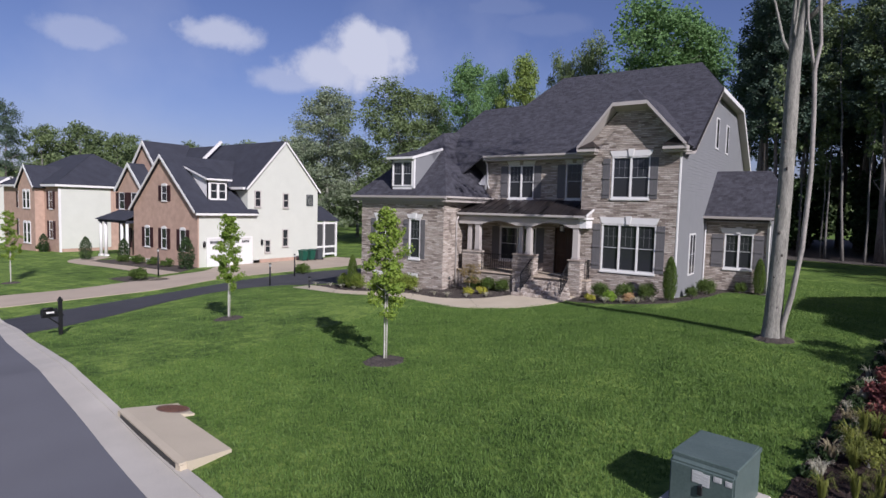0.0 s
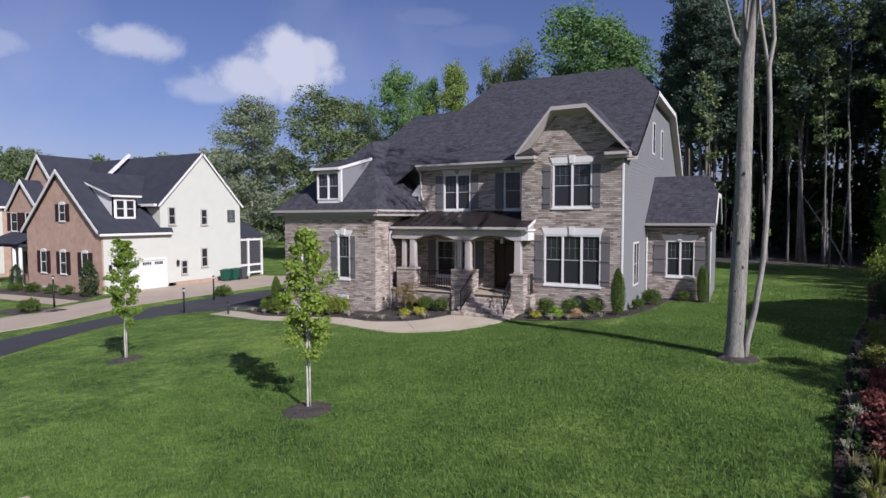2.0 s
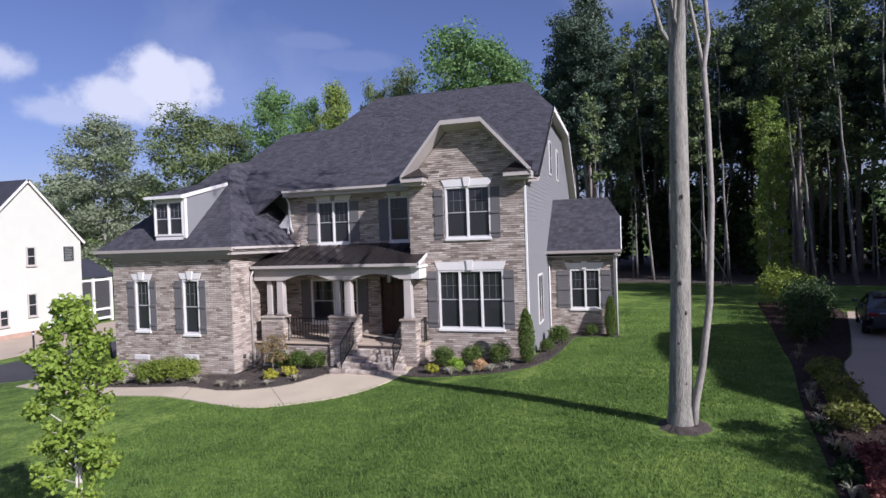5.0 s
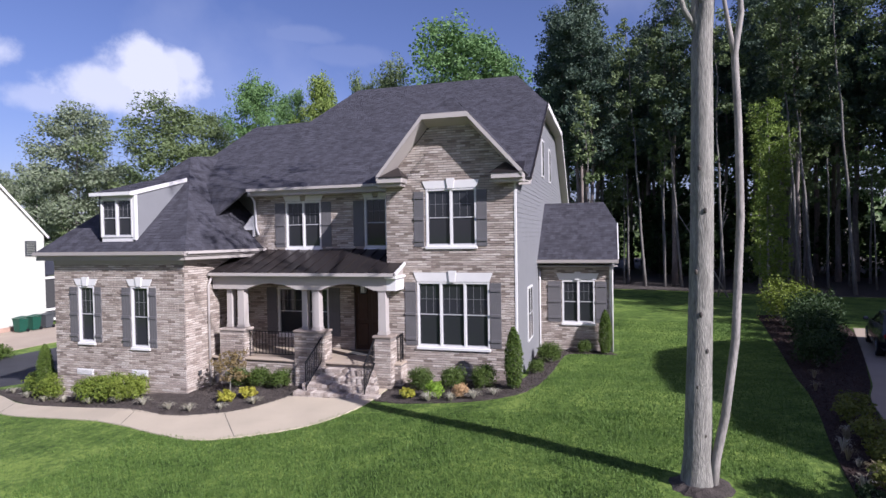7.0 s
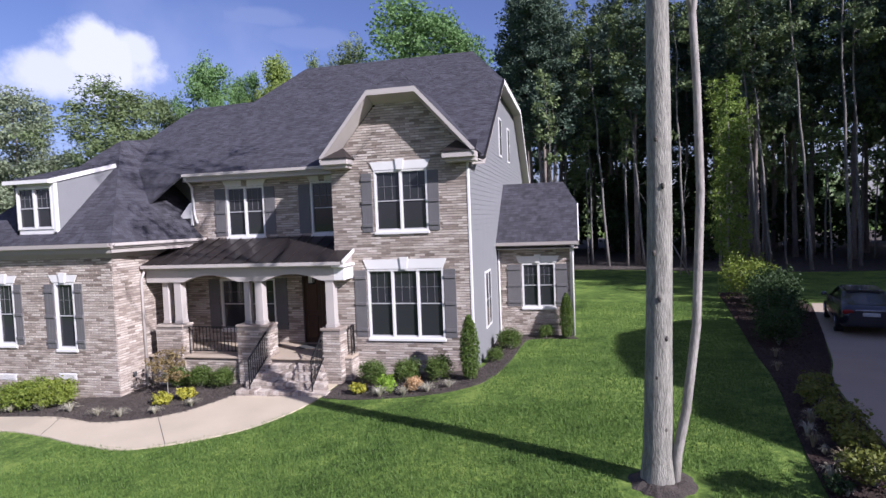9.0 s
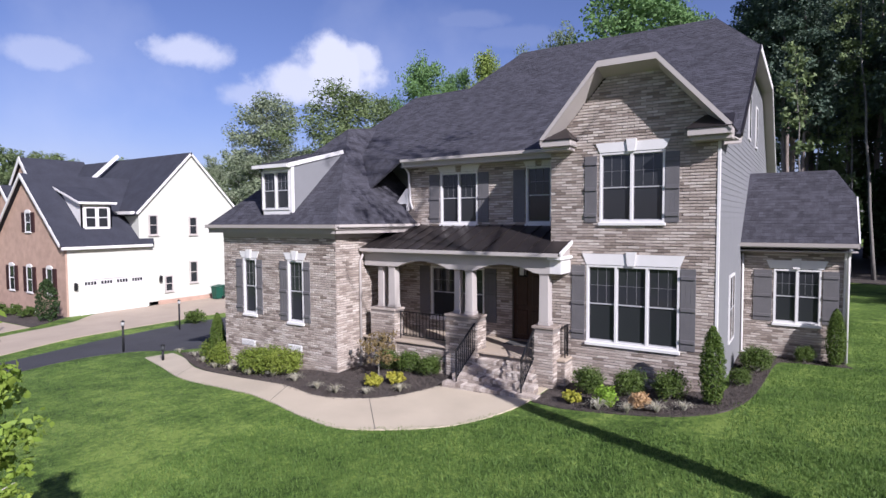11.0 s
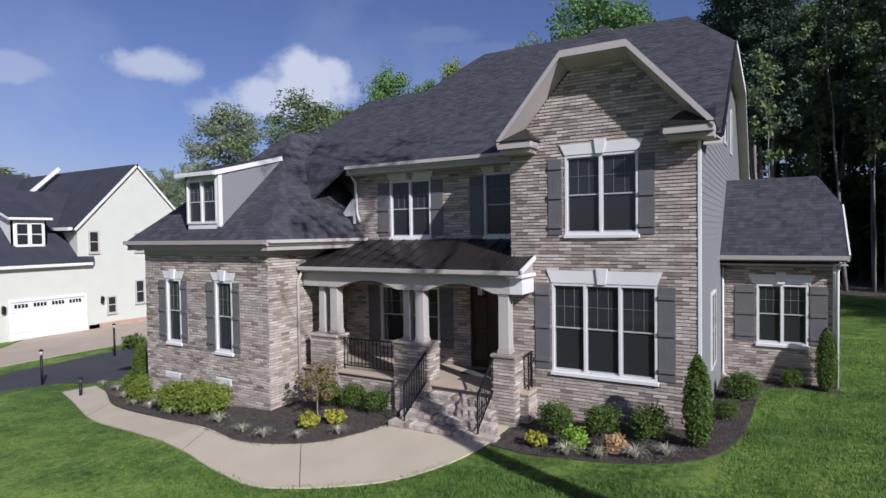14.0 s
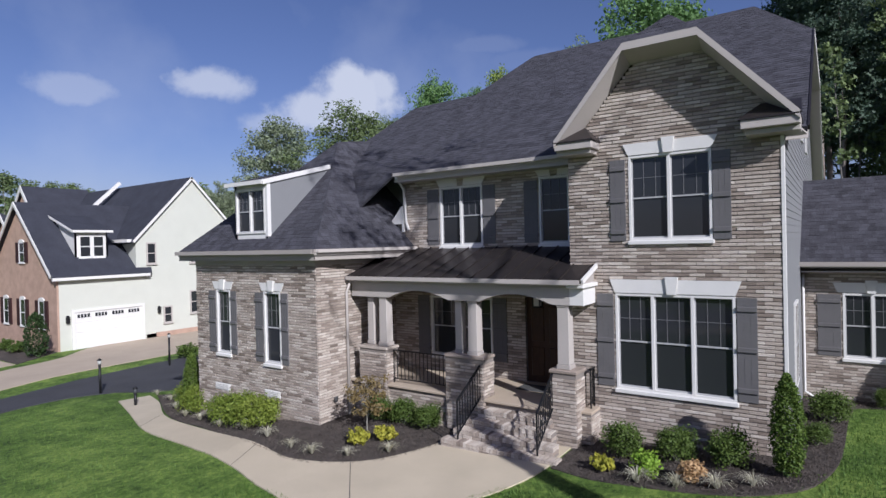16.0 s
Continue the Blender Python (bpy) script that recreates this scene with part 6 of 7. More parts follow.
many(blades("straw_grass_tuft", 34, 0.26, 0.2, L["straw"], 110), "small tuft of pale straw grass at the border's edge", "plant", "border grasses", fringe(20, -15.6, -3.5, 0.12, 0.4, 0.6, 1.0))
many(blades("green_grass_tuft", 60, 0.55, 0.28, L["blade"], 111), "upright yellow-green grass tuft in the border", "plant", "border grasses", fringe(16, -16.2, -12.2, 0.35, 1.1, 0.7, 1.05))
many(shrub("red_barberry", 0.6, 0.45, L["red"], 112, clumps=40, per=24), "low dark red barberry in the border", "shrub", "border shrubs", fringe(11, -13.4, -8.0, 0.5, 1.3, 0.7, 1.1))
many(shrub("dark_sedge", 0.5, 0.3, L["dark"], 113, clumps=26, per=20), "low dark green sedge at the border's edge", "plant", "border grasses", fringe(12, -15.8, -6.0, 0.1, 0.35, 0.6, 1.0))


# ---- the neighbouring houses ----
NB = -2.9


def gable_prism(bm, x0, x1, y0, y1, z0, ze, zr, along="y"):
    """A solid block with a gabled top whose ridge runs along x or y."""
    if along == "y":
        prof = [(x0, y0, z0), (x1, y0, z0), (x1, y0, ze), ((x0 + x1) / 2, y0, zr), (x0, y0, ze)]
        slab(bm, prof, (0, y1 - y0, 0))
    else:
        prof = [(x1, y0, z0), (x1, y1, z0), (x1, y1, ze), (x1, (y0 + y1) / 2, zr), (x1, y0, ze)]
        slab(bm, prof, (x0 - x1, 0, 0))


def roof_slab(parent, pts, thick=0.14, mat=None):
    bm = bmesh.new()
    _, _, _, nrm = plane_frame(pts)
    slab(bm, pts, nrm * thick)
    return part("roof", bm, mat or M["far_shingle"], parent)


def board(parent, p, q, w=0.08, h=0.2, name="rake_board"):
    bm = bmesh.new()
    beam(bm, p, q, w, h)
    part(name, bm, M["trim"], parent)


def far_window(parent, m, u0, u1, z0, z1, shutters=None, arch=False, frame_mat=None):
    """A small window of a house across the drive, with its frame, panes and shutters."""
    f = 0.06 if shutters else 0.09
    zm = (z0 + z1) / 2
    bm = bmesh.new()
    panel(bm, m, u0, u1, z0, z1, [(u0 + f, u1 - f, z0 + f, zm - 0.03), (u0 + f, u1 - f, zm + 0.03, z1 - f)], -0.06, 0.02)
    win = part("window", bm, frame_mat or M["trim"], parent)
    bm = bmesh.new()
    box(bm, u0 + 0.05, u1 - 0.05, -0.03, -0.015, z0 + 0.05, z1 - 0.05, m=m)
    part("pane", bm, M["pane"], win)
    bm = bmesh.new()
    box(bm, u0 - 0.05, u1 + 0.05, -0.1, 0.0, z0 - 0.08, z0, 0.01, m)
    part("sill", bm, frame_mat or M["trim"], win)
    if arch:
        bm = bmesh.new()
        c, r = (u0 + u1) / 2, (u1 - u0) / 2
        slab(bm, [m @ Vector((c + r * math.cos(a * math.pi / 8), -0.07, z1 + 0.45 * r * math.sin(a * math.pi / 8))) for a in range(9)], m.to_3x3() @ Vector((0, 0.07, 0)))
        part("arched_head", bm, M["trim"], win)
    if shutters:
        w = (u1 - u0) * 0.6
        for a in (u0 - w - 0.01, u1 + 0.01):
            bm = bmesh.new()
            box(bm, a, a + w, -0.07, 0.0, z0, z1, 0.01, m)
            for k in range(5):
                zz = z0 + (z1 - z0) * (0.12 + 0.18 * k)
                box(bm, a + 0.05, a + w - 0.05, -0.085, -0.06, zz, zz + 0.08, m=m)
            part("shutter", bm, shutters, parent)


M["far_shingle"] = material("far_shingle", (0.035, 0.037, 0.048), 0.95, var=0.25, scale=1.2, fine=14, bump=0.3)
M["oxblood"] = material("oxblood_shutter", (0.035, 0.012, 0.012), 0.6, var=0.15, bump=0.05)
M["green_bin"] = material("green_plastic", (0.012, 0.07, 0.045), 0.5, var=0.15, bump=0.05)
M["grey_bin"] = material("grey_plastic", (0.06, 0.065, 0.07), 0.5, var=0.15, bump=0.05)
M["screen"] = material("porch_screen", (0.05, 0.05, 0.05), 0.8, var=0.2, bump=0.1)


def lap_siding(parent, x, y0, y1, z0, z1, mat, gable=None):
    """Courses of lap siding on a wall facing +x; gable: (y mid, z eave, z ridge)."""
    verts, faces = [], []
    z = z0
    while z < (gable[2] if gable else z1):
        a, b = y0, y1
        if gable and z > gable[1]:
            f = (z - gable[1]) / (gable[2] - gable[1])
            a, b = y0 + (gable[0] - y0) * f, y1 + (gable[0] - y1) * f
        k = len(verts)
        verts += [(x + 0.016, a, z), (x + 0.016, b, z), (x + 0.006, b, z + 0.2), (x + 0.006, a, z + 0.2), (x, a, z), (x, b, z)]
        faces += [(k, k + 1, k + 2, k + 3), (k + 4, k + 5, k + 1, k)]
        z += 0.19
    o = raw("siding", verts, faces, mat, parent)
    o["kind"] = "stuff"


def next_house():
    root = empty("neighbour_house")
    tagged(root, "red brick and cream-sided house with dark roof across the drives", "house", group="neighbouring houses")
    X, Y = -40.0, 3.66
    # garage wing with a brick gable to the street
    bm = bmesh.new()
    gable_prism(bm, -50.9, X, Y, 13, NB, 3.15, 7.95)
    part("wing_wall", bm, M["red_brick"], root)
    bm = bmesh.new()
    box(bm, X - 0.1, X + 0.02, Y + 0.12, 9.3, NB, 3.2)
    part("side_wall", bm, M["cream"], root)
    lap_siding(root, X + 0.02, Y + 0.12, 9.3, -1.5, 3.1, M["cream"])
    # main block with a gable facing the drive
    bm = bmesh.new()
    gable_prism(bm, -62, X, 8.7, 17.3, NB, 5.4, 9.95, "x")
    part("main_wall", bm, M["cream"], root)
    lap_siding(root, X + 0.0, 9.3, 17.3, -1.5, 5.4, M["cream"], (13.0, 5.4, 9.9))
    # roofs
    o = 0.35
    s1 = (7.95 - 3.15) / 5.45
    roof_slab(root, [(X + o, Y - o, 3.15 - o * s1), (X + o, 9.6, 3.15 - o * s1), (-45.45, 12, 7.97), (-45.45, Y - o, 7.97)])
    roof_slab(root, [(-50.9 - o, Y - o, 3.15 - o * s1), (-45.45, Y - o, 7.97), (-45.45, 12, 7.97), (-50.9 - o, 12, 3.15 - o * s1)])
    s2 = (9.95 - 5.4) / 4.3
    roof_slab(root, [(X + 0.15, 8.7 - o, 5.4 - o * s2), (-62, 8.7 - o, 5.4 - o * s2), (-62, 13, 9.97), (X + 0.15, 13, 9.97)])
    roof_slab(root, [(X + 0.15, 17.3 + o, 5.4 - o * s2), (X + 0.15, 13, 9.97), (-62, 13, 9.97), (-62, 17.3 + o, 5.4 - o * s2)])
    # bargeboards
    board(root, (X + 0.2, Y - o, 3.05), (-45.45, Y - o - 0.02, 8.1))
    board(root, (-51.2, Y - o, 3.05), (-45.45, Y - o - 0.02, 8.1))
    board(root, (X + 0.2, 8.4, 5.2), (X + 0.2, 13, 10.1), 0.06, 0.16)
    board(root, (X + 0.2, 17.6, 5.2), (X + 0.2, 13, 10.1), 0.06, 0.16)
    board(root, (X + o, Y - o, 2.95), (X + o, 9.5, 2.95), 0.14, 0.22, "gutter")
    board(root, (X + 0.15, 8.2, 5.35), (X - 2.6, 8.2, 5.35), 0.3, 0.22, "eave_return")
    board(root, (-50.0, 10.3, 8.35), (-50.0, 12.5, 10.5), 0.25, 0.25, "roof_edge")
    # second and third street gables
    bm = bmesh.new()
    gable_prism(bm, -61.5, -52.6, 8.0, 12, NB, 5.3, 10.2)
    part("gable_wall", bm, M["red_brick"], root)
    bm = bmesh.new()
    gable_prism(bm, -60.2, -54.6, 6.6, 9, NB, 5.0, 7.7)
    part("gable_wall", bm, M["red_brick"], root)
    for xa, xb, y, ze, zr in ((-61.5, -52.6, 8.0, 5.3, 10.2), (-60.2, -54.6, 6.6, 5.0, 7.7)):
        xm = (xa + xb) / 2
        roof_slab(root, [(xb + 0.3, y - 0.3, ze - 0.2), (xb + 0.3, y + 5, ze - 0.2), (xm, y + 5, zr + 0.05), (xm, y - 0.3, zr + 0.05)])
        roof_slab(root, [(xa - 0.3, y - 0.3, ze - 0.2), (xm, y - 0.3, zr + 0.05), (xm, y + 5, zr + 0.05), (xa - 0.3, y + 5, ze - 0.2)])
        board(root, (xb + 0.3, y - 0.32, ze - 0.05), (xm, y - 0.34, zr + 0.2), 0.06, 0.3)
        board(root, (xa - 0.3, y - 0.32, ze - 0.05), (xm, y - 0.34, zr + 0.2), 0.06, 0.3)
    # windows to the street
    mf = front(0, Y)
    for a, b in ((-48.75, -47.85), (-45.8, -44.9), (-42.7, -41.8)):
        far_window(root, mf, a, b, -0.45, 1.4, M["oxblood"], True)
    far_window(root, mf, -45.7, -44.8, 3.9, 5.3, M["oxblood"], True)
    for a in (-48.6, -45.4):
        bm = bmesh.new()
        box(bm, a, a + 0.8, -0.06, 0.0, -2.05, -1.6, 0.01, mf)
        part("vent", bm, M["trim"], root)
    m3 = front(0, 6.6)
    for a in (-59.9, -57.2):
        far_window(root, m3, a, a + 1.2, 2.9, 4.7, M["oxblood"])
    # entrance porch
    bm = bmesh.new()
    box(bm, -60.5, -54.4, 4.6, 6.6, 1.5, 1.75)
    slab(bm, [(-60.7, 4.4, 1.75), (-54.2, 4.4, 1.75), (-54.8, 6.6, 2.7), (-60.1, 6.6, 2.7)], (0, 0, 0.08))
    part("porch_roof", bm, M["far_shingle"], root)
    for x in (-60.3, -59.2, -55.7, -54.6):
        bm = bmesh.new()
        tube(bm, [(x, 4.8, -2.2), (x, 4.8, 1.5)], [0.17, 0.14], 10)
        box(bm, x - 0.22, x + 0.22, 4.58, 5.02, -2.25, -2.0)
        part("porch_column", bm, M["trim"], root)
    far_window(root, m3, -58.9, -57.9, -1.2, 0.9, M["oxblood"])
    bm = bmesh.new()
    box(bm, -57.2, -56.0, -0.05, 0.02, -2.0, 0.7, 0.02, m3)
    part("entrance_door", bm, M["door"], root)
    # side: garage door, service door, windows, louvre
    msd = side(X + 0.04, 0)
    bm = bmesh.new()
    panel(bm, msd, 4.45, 9.15, -2.15, 0.78, [(4.62, 8.98, -2.2, 0.6)], -0.08, 0.0)
    part("door_casing", bm, M["trim"], root)
    bm = bmesh.new()
    box(bm, 4.62, 8.98, 0.0, 0.05, -2.1, 0.6, m=msd)
    gd = part("garage_door", bm, M["trim"], root, "white panelled double garage door")
    for r_ in range(4):
        for c in range(8):
            bm = bmesh.new()
            box(bm, 4.68 + c * 0.54, 4.68 + c * 0.54 + 0.44, -0.02, 0.01, -2.0 + r_ * 0.64, -2.0 + r_ * 0.64 + 0.52, 0.01, msd)
            part("door_panel", bm, M["trim"], gd)
    for c in range(4):
        bm = bmesh.new()
        panel(bm, msd, 4.75 + c * 1.08, 4.75 + c * 1.08 + 0.86, 0.18, 0.5, [(4.79 + c * 1.08 + k * 0.2, 4.79 + c * 1.08 + k * 0.2 + 0.16, 0.22, 0.46) for k in range(4)], -0.04, -0.02)
        lt = part("door_light", bm, M["trim"], gd)
        bm = bmesh.new()
        box(bm, 4.77 + c * 1.08, 4.75 + c * 1.08 + 0.84, -0.028, -0.024, 0.2, 0.48, m=msd)
        part("door_light_pane", bm, M["pane"], gd)
    for u0, u1, z0, z1 in ((9.5, 10.05, 3.55, 5.1), (12.8, 13.35, 3.5, 4.95), (12.75, 13.3, -0.35, 1.4), (10.65, 11.15, -0.85, 0.4)):
        far_window(root, msd, u0 - 0.08, u1 + 0.08, z0, z1, frame_mat=M["beam"])
    bm = bmesh.new()
    panel(bm, msd, 15.75, 16.6, 3.75, 4.9, [(15.83, 16.52, 3.85 + k * 0.13, 3.93 + k * 0.13) for k in range(8)], -0.06, 0.0)
    part("louvre", bm, M["grey_bin"], root)
    for u in (4.2, 10.2):
        bm = bmesh.new()
        box(bm, u - 0.1, u + 0.1, -0.2, 0.0, -0.05, 0.32, 0.03, msd)
        slab(bm, [msd @ Vector(p) for p in ((u - 0.14, -0.24, 0.32), (u + 0.14, -0.24, 0.32), (u + 0.04, -0.1, 0.46), (u - 0.04, -0.1, 0.46))], msd.to_3x3() @ Vector((0, 0.1, 0)))
        part("wall_lantern", bm, M["black"], root)
    bm = bmesh.new()
    box(bm, 10.0, 17.3, -0.05, 0.02, -3, -1.45, m=msd)
    part("foundation", bm, M["red_brick"], root)
    # dormer with a shed roof
    dx, dz0, dz1, bx, bz_ = -40.95, 3.7, 5.9, -44.6, 7.12
    mdx = side(dx, 0)
    bm = bmesh.new()
    slab(bm, [(dx, 5.2, dz0), (dx, 7.25, dz0), (dx, 7.25, dz1), (dx, 5.2, dz1)], (-0.1, 0, 0))
    for y in (5.2, 7.15):
        slab(bm, [(dx, y, dz0), (dx, y, dz1), (bx, y, bz_)], (0, 0.1, 0))
    part("dormer", bm, M["trim"], root)
    for u in (5.42, 6.26):
        far_window(root, mdx, u, u + 0.78, 4.15, 5.65)
    roof_slab(root, [(dx + 0.3, 4.95, dz1 - 0.02), (dx + 0.3, 7.5, dz1 - 0.02), (bx, 7.5, bz_ + 0.05), (bx, 4.95, bz_ + 0.05)], 0.08)
    board(root, (dx + 0.32, 4.95, dz1 + 0.1), (dx + 0.32, 7.5, dz1 + 0.1), 0.06, 0.16)
    board(root, (dx + 0.3, 4.94, dz1 + 0.08), (bx, 4.94, bz_ + 0.12), 0.05, 0.14)
    # screened porch at the back
    bm = bmesh.new()
    slab(bm, [(X - 1.0, 17.2, 2.1), (X - 1.0, 21.5, 2.1), (X - 4.0, 21.5, 3.6), (X - 4.0, 17.2, 3.6)], (0, 0, 0.14))
    part("porch_roof", bm, M["far_shingle"], root)
    bm = bmesh.new()
    box(bm, X - 1.3, X - 1.2, 17.3, 21.2, -1.5, 1.9)
    part("screen", bm, M["screen"], root)
    for y in (17.5, 19.3, 21.1):
        bm = bmesh.new()
        box(bm, X - 1.25, X - 1.05, y - 0.1, y + 0.1, -2.2, 2.1)
        part("porch_post", bm, M["trim"], root)
    for z_ in (-1.5, -0.7, 1.9):
        bm = bmesh.new()
        box(bm, X - 1.24, X - 1.1, 17.4, 21.2, z_ - 0.1, z_ + 0.1)
        part("porch_rail", bm, M["trim"], root)
    return root


next_house()


def second_house():
    root = empty("neighbour_house")
    tagged(root, "brick house with a cream side wall and hipped dark roof", "house", group="neighbouring houses")
    x, y0, y1 = -69.0, 4.1, 9.8
    bm = bmesh.new()
    box(bm, -86, x, y0, y1 + 6, NB, 5.5)
    part("wall", bm, M["red_brick"], root)
    bm = bmesh.new()
    box(bm, x - 0.1, x + 0.04, y0 + 0.15, y1, NB + 0.9, 5.4)
    part("side_wall", bm, M["cream"], root)
    lap_siding(root, x + 0.05, y0 + 0.15, y1, -1.6, 5.3, M["cream"])
    bm = bmesh.new()
    box(bm, x - 0.02, x + 0.1, y0 - 0.05, y0 + 0.2, NB, 5.4)
    part("corner_board", bm, M["trim"], root)
    e = 0.4
    A, B, C, D = (x + e, y0 - e, 5.45), (x + e, 16.2, 5.45), (-86 - e, 16.2, 5.45), (-86 - e, y0 - e, 5.45)
    R1, R2 = (-74, 10, 9.6), (-80, 10, 9.6)
    for pts in ((A, B, R1), (D, A, R1, R2), (C, D, R2), (B, C, R2, R1)):
        roof_slab(root, list(pts))
    for p, q in ((A, B), (D, A)):
        board(root, (p[0], p[1], 5.5), (q[0], q[1], 5.5), 0.16, 0.25, "gutter")
    mf = front(0, y0)
    bm = bmesh.new()
    gable_prism(bm, -78.0, -73.0, y0 - 1.0, y0 + 3, NB, 5.2, 7.7)
    part("gable_wall", bm, M["red_brick"], root)
    roof_slab(root, [(-72.6, y0 - 1.25, 5.0), (-72.6, y0 + 5, 5.0), (-75.5, y0 + 5, 7.75), (-75.5, y0 - 1.25, 7.75)])
    roof_slab(root, [(-78.4, y0 - 1.25, 5.0), (-75.5, y0 - 1.25, 7.75), (-75.5, y0 + 5, 7.75), (-78.4, y0 + 5, 5.0)])
    board(root, (-72.6, y0 - 1.3, 5.15), (-75.5, y0 - 1.3, 7.95), 0.06, 0.25)
    board(root, (-78.4, y0 - 1.3, 5.15), (-75.5, y0 - 1.3, 7.95), 0.06, 0.25)
    mg_ = front(0, y0 - 1.0)
    for a in (-76.5, -75.35):
        far_window(root, mg_, a, a + 1.0, 2.6, 4.7, None, True)
        far_window(root, mg_, a, a + 1.0, -1.6, 0.9, None, True)
    for a in (-81.0, -71.6):
        for z0, z1 in ((-0.9, 1.2), (2.6, 4.7)):
            far_window(root, mf, a, a + 1.0, z0, z1, M["oxblood"])


second_house()


def third_house():
    root = empty("neighbour_house")
    tagged(root, "pale house with a grey gabled roof down the street", "house", group="neighbouring houses")
    bm = bmesh.new()
    gable_prism(bm, -108, -93, 2, 12, NB, 3.4, 6.5, "x")
    part("wall", bm, M["cream"], root)
    roof_slab(root, [(-92.6, 1.6, 3.2), (-108.4, 1.6, 3.2), (-108.4, 7, 6.7), (-92.6, 7, 6.7)], mat=M["road"])
    roof_slab(root, [(-92.6, 12.4, 3.2), (-92.6, 7, 6.7), (-108.4, 7, 6.7), (-108.4, 12.4, 3.2)], mat=M["road"])
    board(root, (-92.5, 1.6, 3.4), (-92.5, 7, 6.9), 0.08, 0.35)
    board(root, (-92.5, 12.4, 3.4), (-92.5, 7, 6.9), 0.08, 0.35)
    for y in (4.0, 7.5):
        far_window(root, side(-93, 0), y, y + 1.1, 0.2, 1.9)
    for a in (-105, -101, -97):
        far_window(root, front(0, 2), a, a + 1.1, -0.4, 1.5)


third_house()


def right_house():
    """The house beyond the right-hand drive; its shadow lies over the lawn."""
    root = empty("neighbour_house")
    tagged(root, "tall tan brick house beyond the pale concrete driveway", "house", group="neighbouring houses")
    bm = bmesh.new()
    box(bm, 16.2, 23.0, -8.4, 3.8, -0.6, 6.5)
    part("wall", bm, M["red_brick"], root)
    bm = bmesh.new()
    box(bm, 16.2, 23.0, -10.45, -8.4, -0.6, 6.5)
    part("front_wall", bm, M["red_brick"], root)
    A, B, C, D = (15.9, -8.55, 6.5), (23.2, -8.55, 9.3), (23.2, 4.1, 6.5), (15.9, 4.1, 6.5)
    R1, R2 = (18.6, -8.55, 10.75), (18.6, -1.6, 10.3)
    for pts in ((A, R1, R2, D), (B, C, R2), (B, R2, R1), (C, D, R2)):
        roof_slab(root, list(pts))
    E_, F_, R3, R4 = (15.9, -10.6, 6.5), (23.2, -10.6, 7.6), (18.1, -10.6, 9.75), (18.1, -8.3, 9.7)
    roof_slab(root, [E_, R3, R4, (15.9, -8.3, 6.5)])
    roof_slab(root, [F_, (23.2, -8.3, 7.6), R4, R3])
    bm = bmesh.new()
    slab(bm, [(16.1, -8.4, 6.4), (23.0, -8.4, 6.4), (23.0, -8.4, 9.2), (18.6, -8.4, 10.6)], (0, 0.25, 0))
    slab(bm, [(22.75, -8.15, 6.4), (22.75, 3.8, 6.4), (22.75, -8.15, 9.2)], (0.25, 0, 0))
    slab(bm, [(16.1, -10.45, 6.4), (23.0, -10.45, 6.4), (23.0, -10.45, 7.5), (18.1, -10.45, 9.6)], (0, 0.25, 0))
    part("gable_wall", bm, M["red_brick"], root)
    for y in (-6.0, 0.5):
        for z in (1.2, 4.2):
            far_window(root, pose(16.2, 0, 0, 0, 0, -90), -y - 1.2, -y, z, z + 1.6)


right_house()
# unseen trees beyond the right-hand drive, added to shade the border and lawn
for tx, ty, th, tw in ((18.6, -21.5, 8.6, 0.6), (19.2, -17.4, 9.2, 0.6), (18.6, -25.6, 8.6, 0.6), (17.4, -14.0, 9.0, 0.3)):
    grow("grey", tx, ty, th, sxy=tw)

# ---- things outdoors ----


def mailbox(px, py):
    x, y, z = 0.0, 0.0, 0.0
    root = empty("mailbox")
    tagged(root, "black post-mounted mailbox at the kerb", "mailbox")
    root.matrix_basis = pose(px, py, lawn_z(px, py), 0, 0, 90)
    bm = bmesh.new()
    box(bm, x - 0.06, x + 0.06, y - 0.06, y + 0.06, z - 0.2, z + 1.3, 0.01)
    part("post", bm, M["black"], root)
    bm = bmesh.new()
    for i in range(5):
        box(bm, x - 0.075 + i * 0.012, x + 0.075 - i * 0.012, y - 0.075 + i * 0.012, y + 0.075 - i * 0.012, z + 1.3 + i * 0.03, z + 1.33 + i * 0.03)
    part("finial", bm, M["black"], root)
    bm = bmesh.new()
    box(bm, x - 0.62, x + 0.1, y - 0.05, y + 0.05, z + 0.72, z + 0.8, 0.01)
    beam(bm, (x - 0.05, y, z + 0.45), (x - 0.4, y, z + 0.76), 0.05, 0.05)
    part("arm", bm, M["black"], root)
    bm = bmesh.new()
    prof = [(-0.1, 0), (0.1, 0), (0.1, 0.14)] + [(0.1 * math.cos(a * math.pi / 8), 0.14 + 0.1 * math.sin(a * math.pi / 8)) for a in range(1, 8)] + [(-0.1, 0.14)]
    slab(bm, [(x - 0.62, y + a, z + 0.81 + b) for a, b in prof], (0.5, 0, 0))
    bx = part("box", bm, M["black"], root)
    bm = bmesh.new()
    box(bm, x - 0.5, x - 0.24, y - 0.112, y - 0.1, z + 0.88, z + 0.94)
    part("number_bar", bm, M["trim"], bx)
    bm = bmesh.new()
    tube(bm, [(x - 0.62, y - 0.12, z + 1.06), (x - 0.3, y - 0.12, z + 1.06)], 0.05, 8)
    part("newspaper_tube", bm, M["black"], root)


mailbox(-18.4, -15.15)

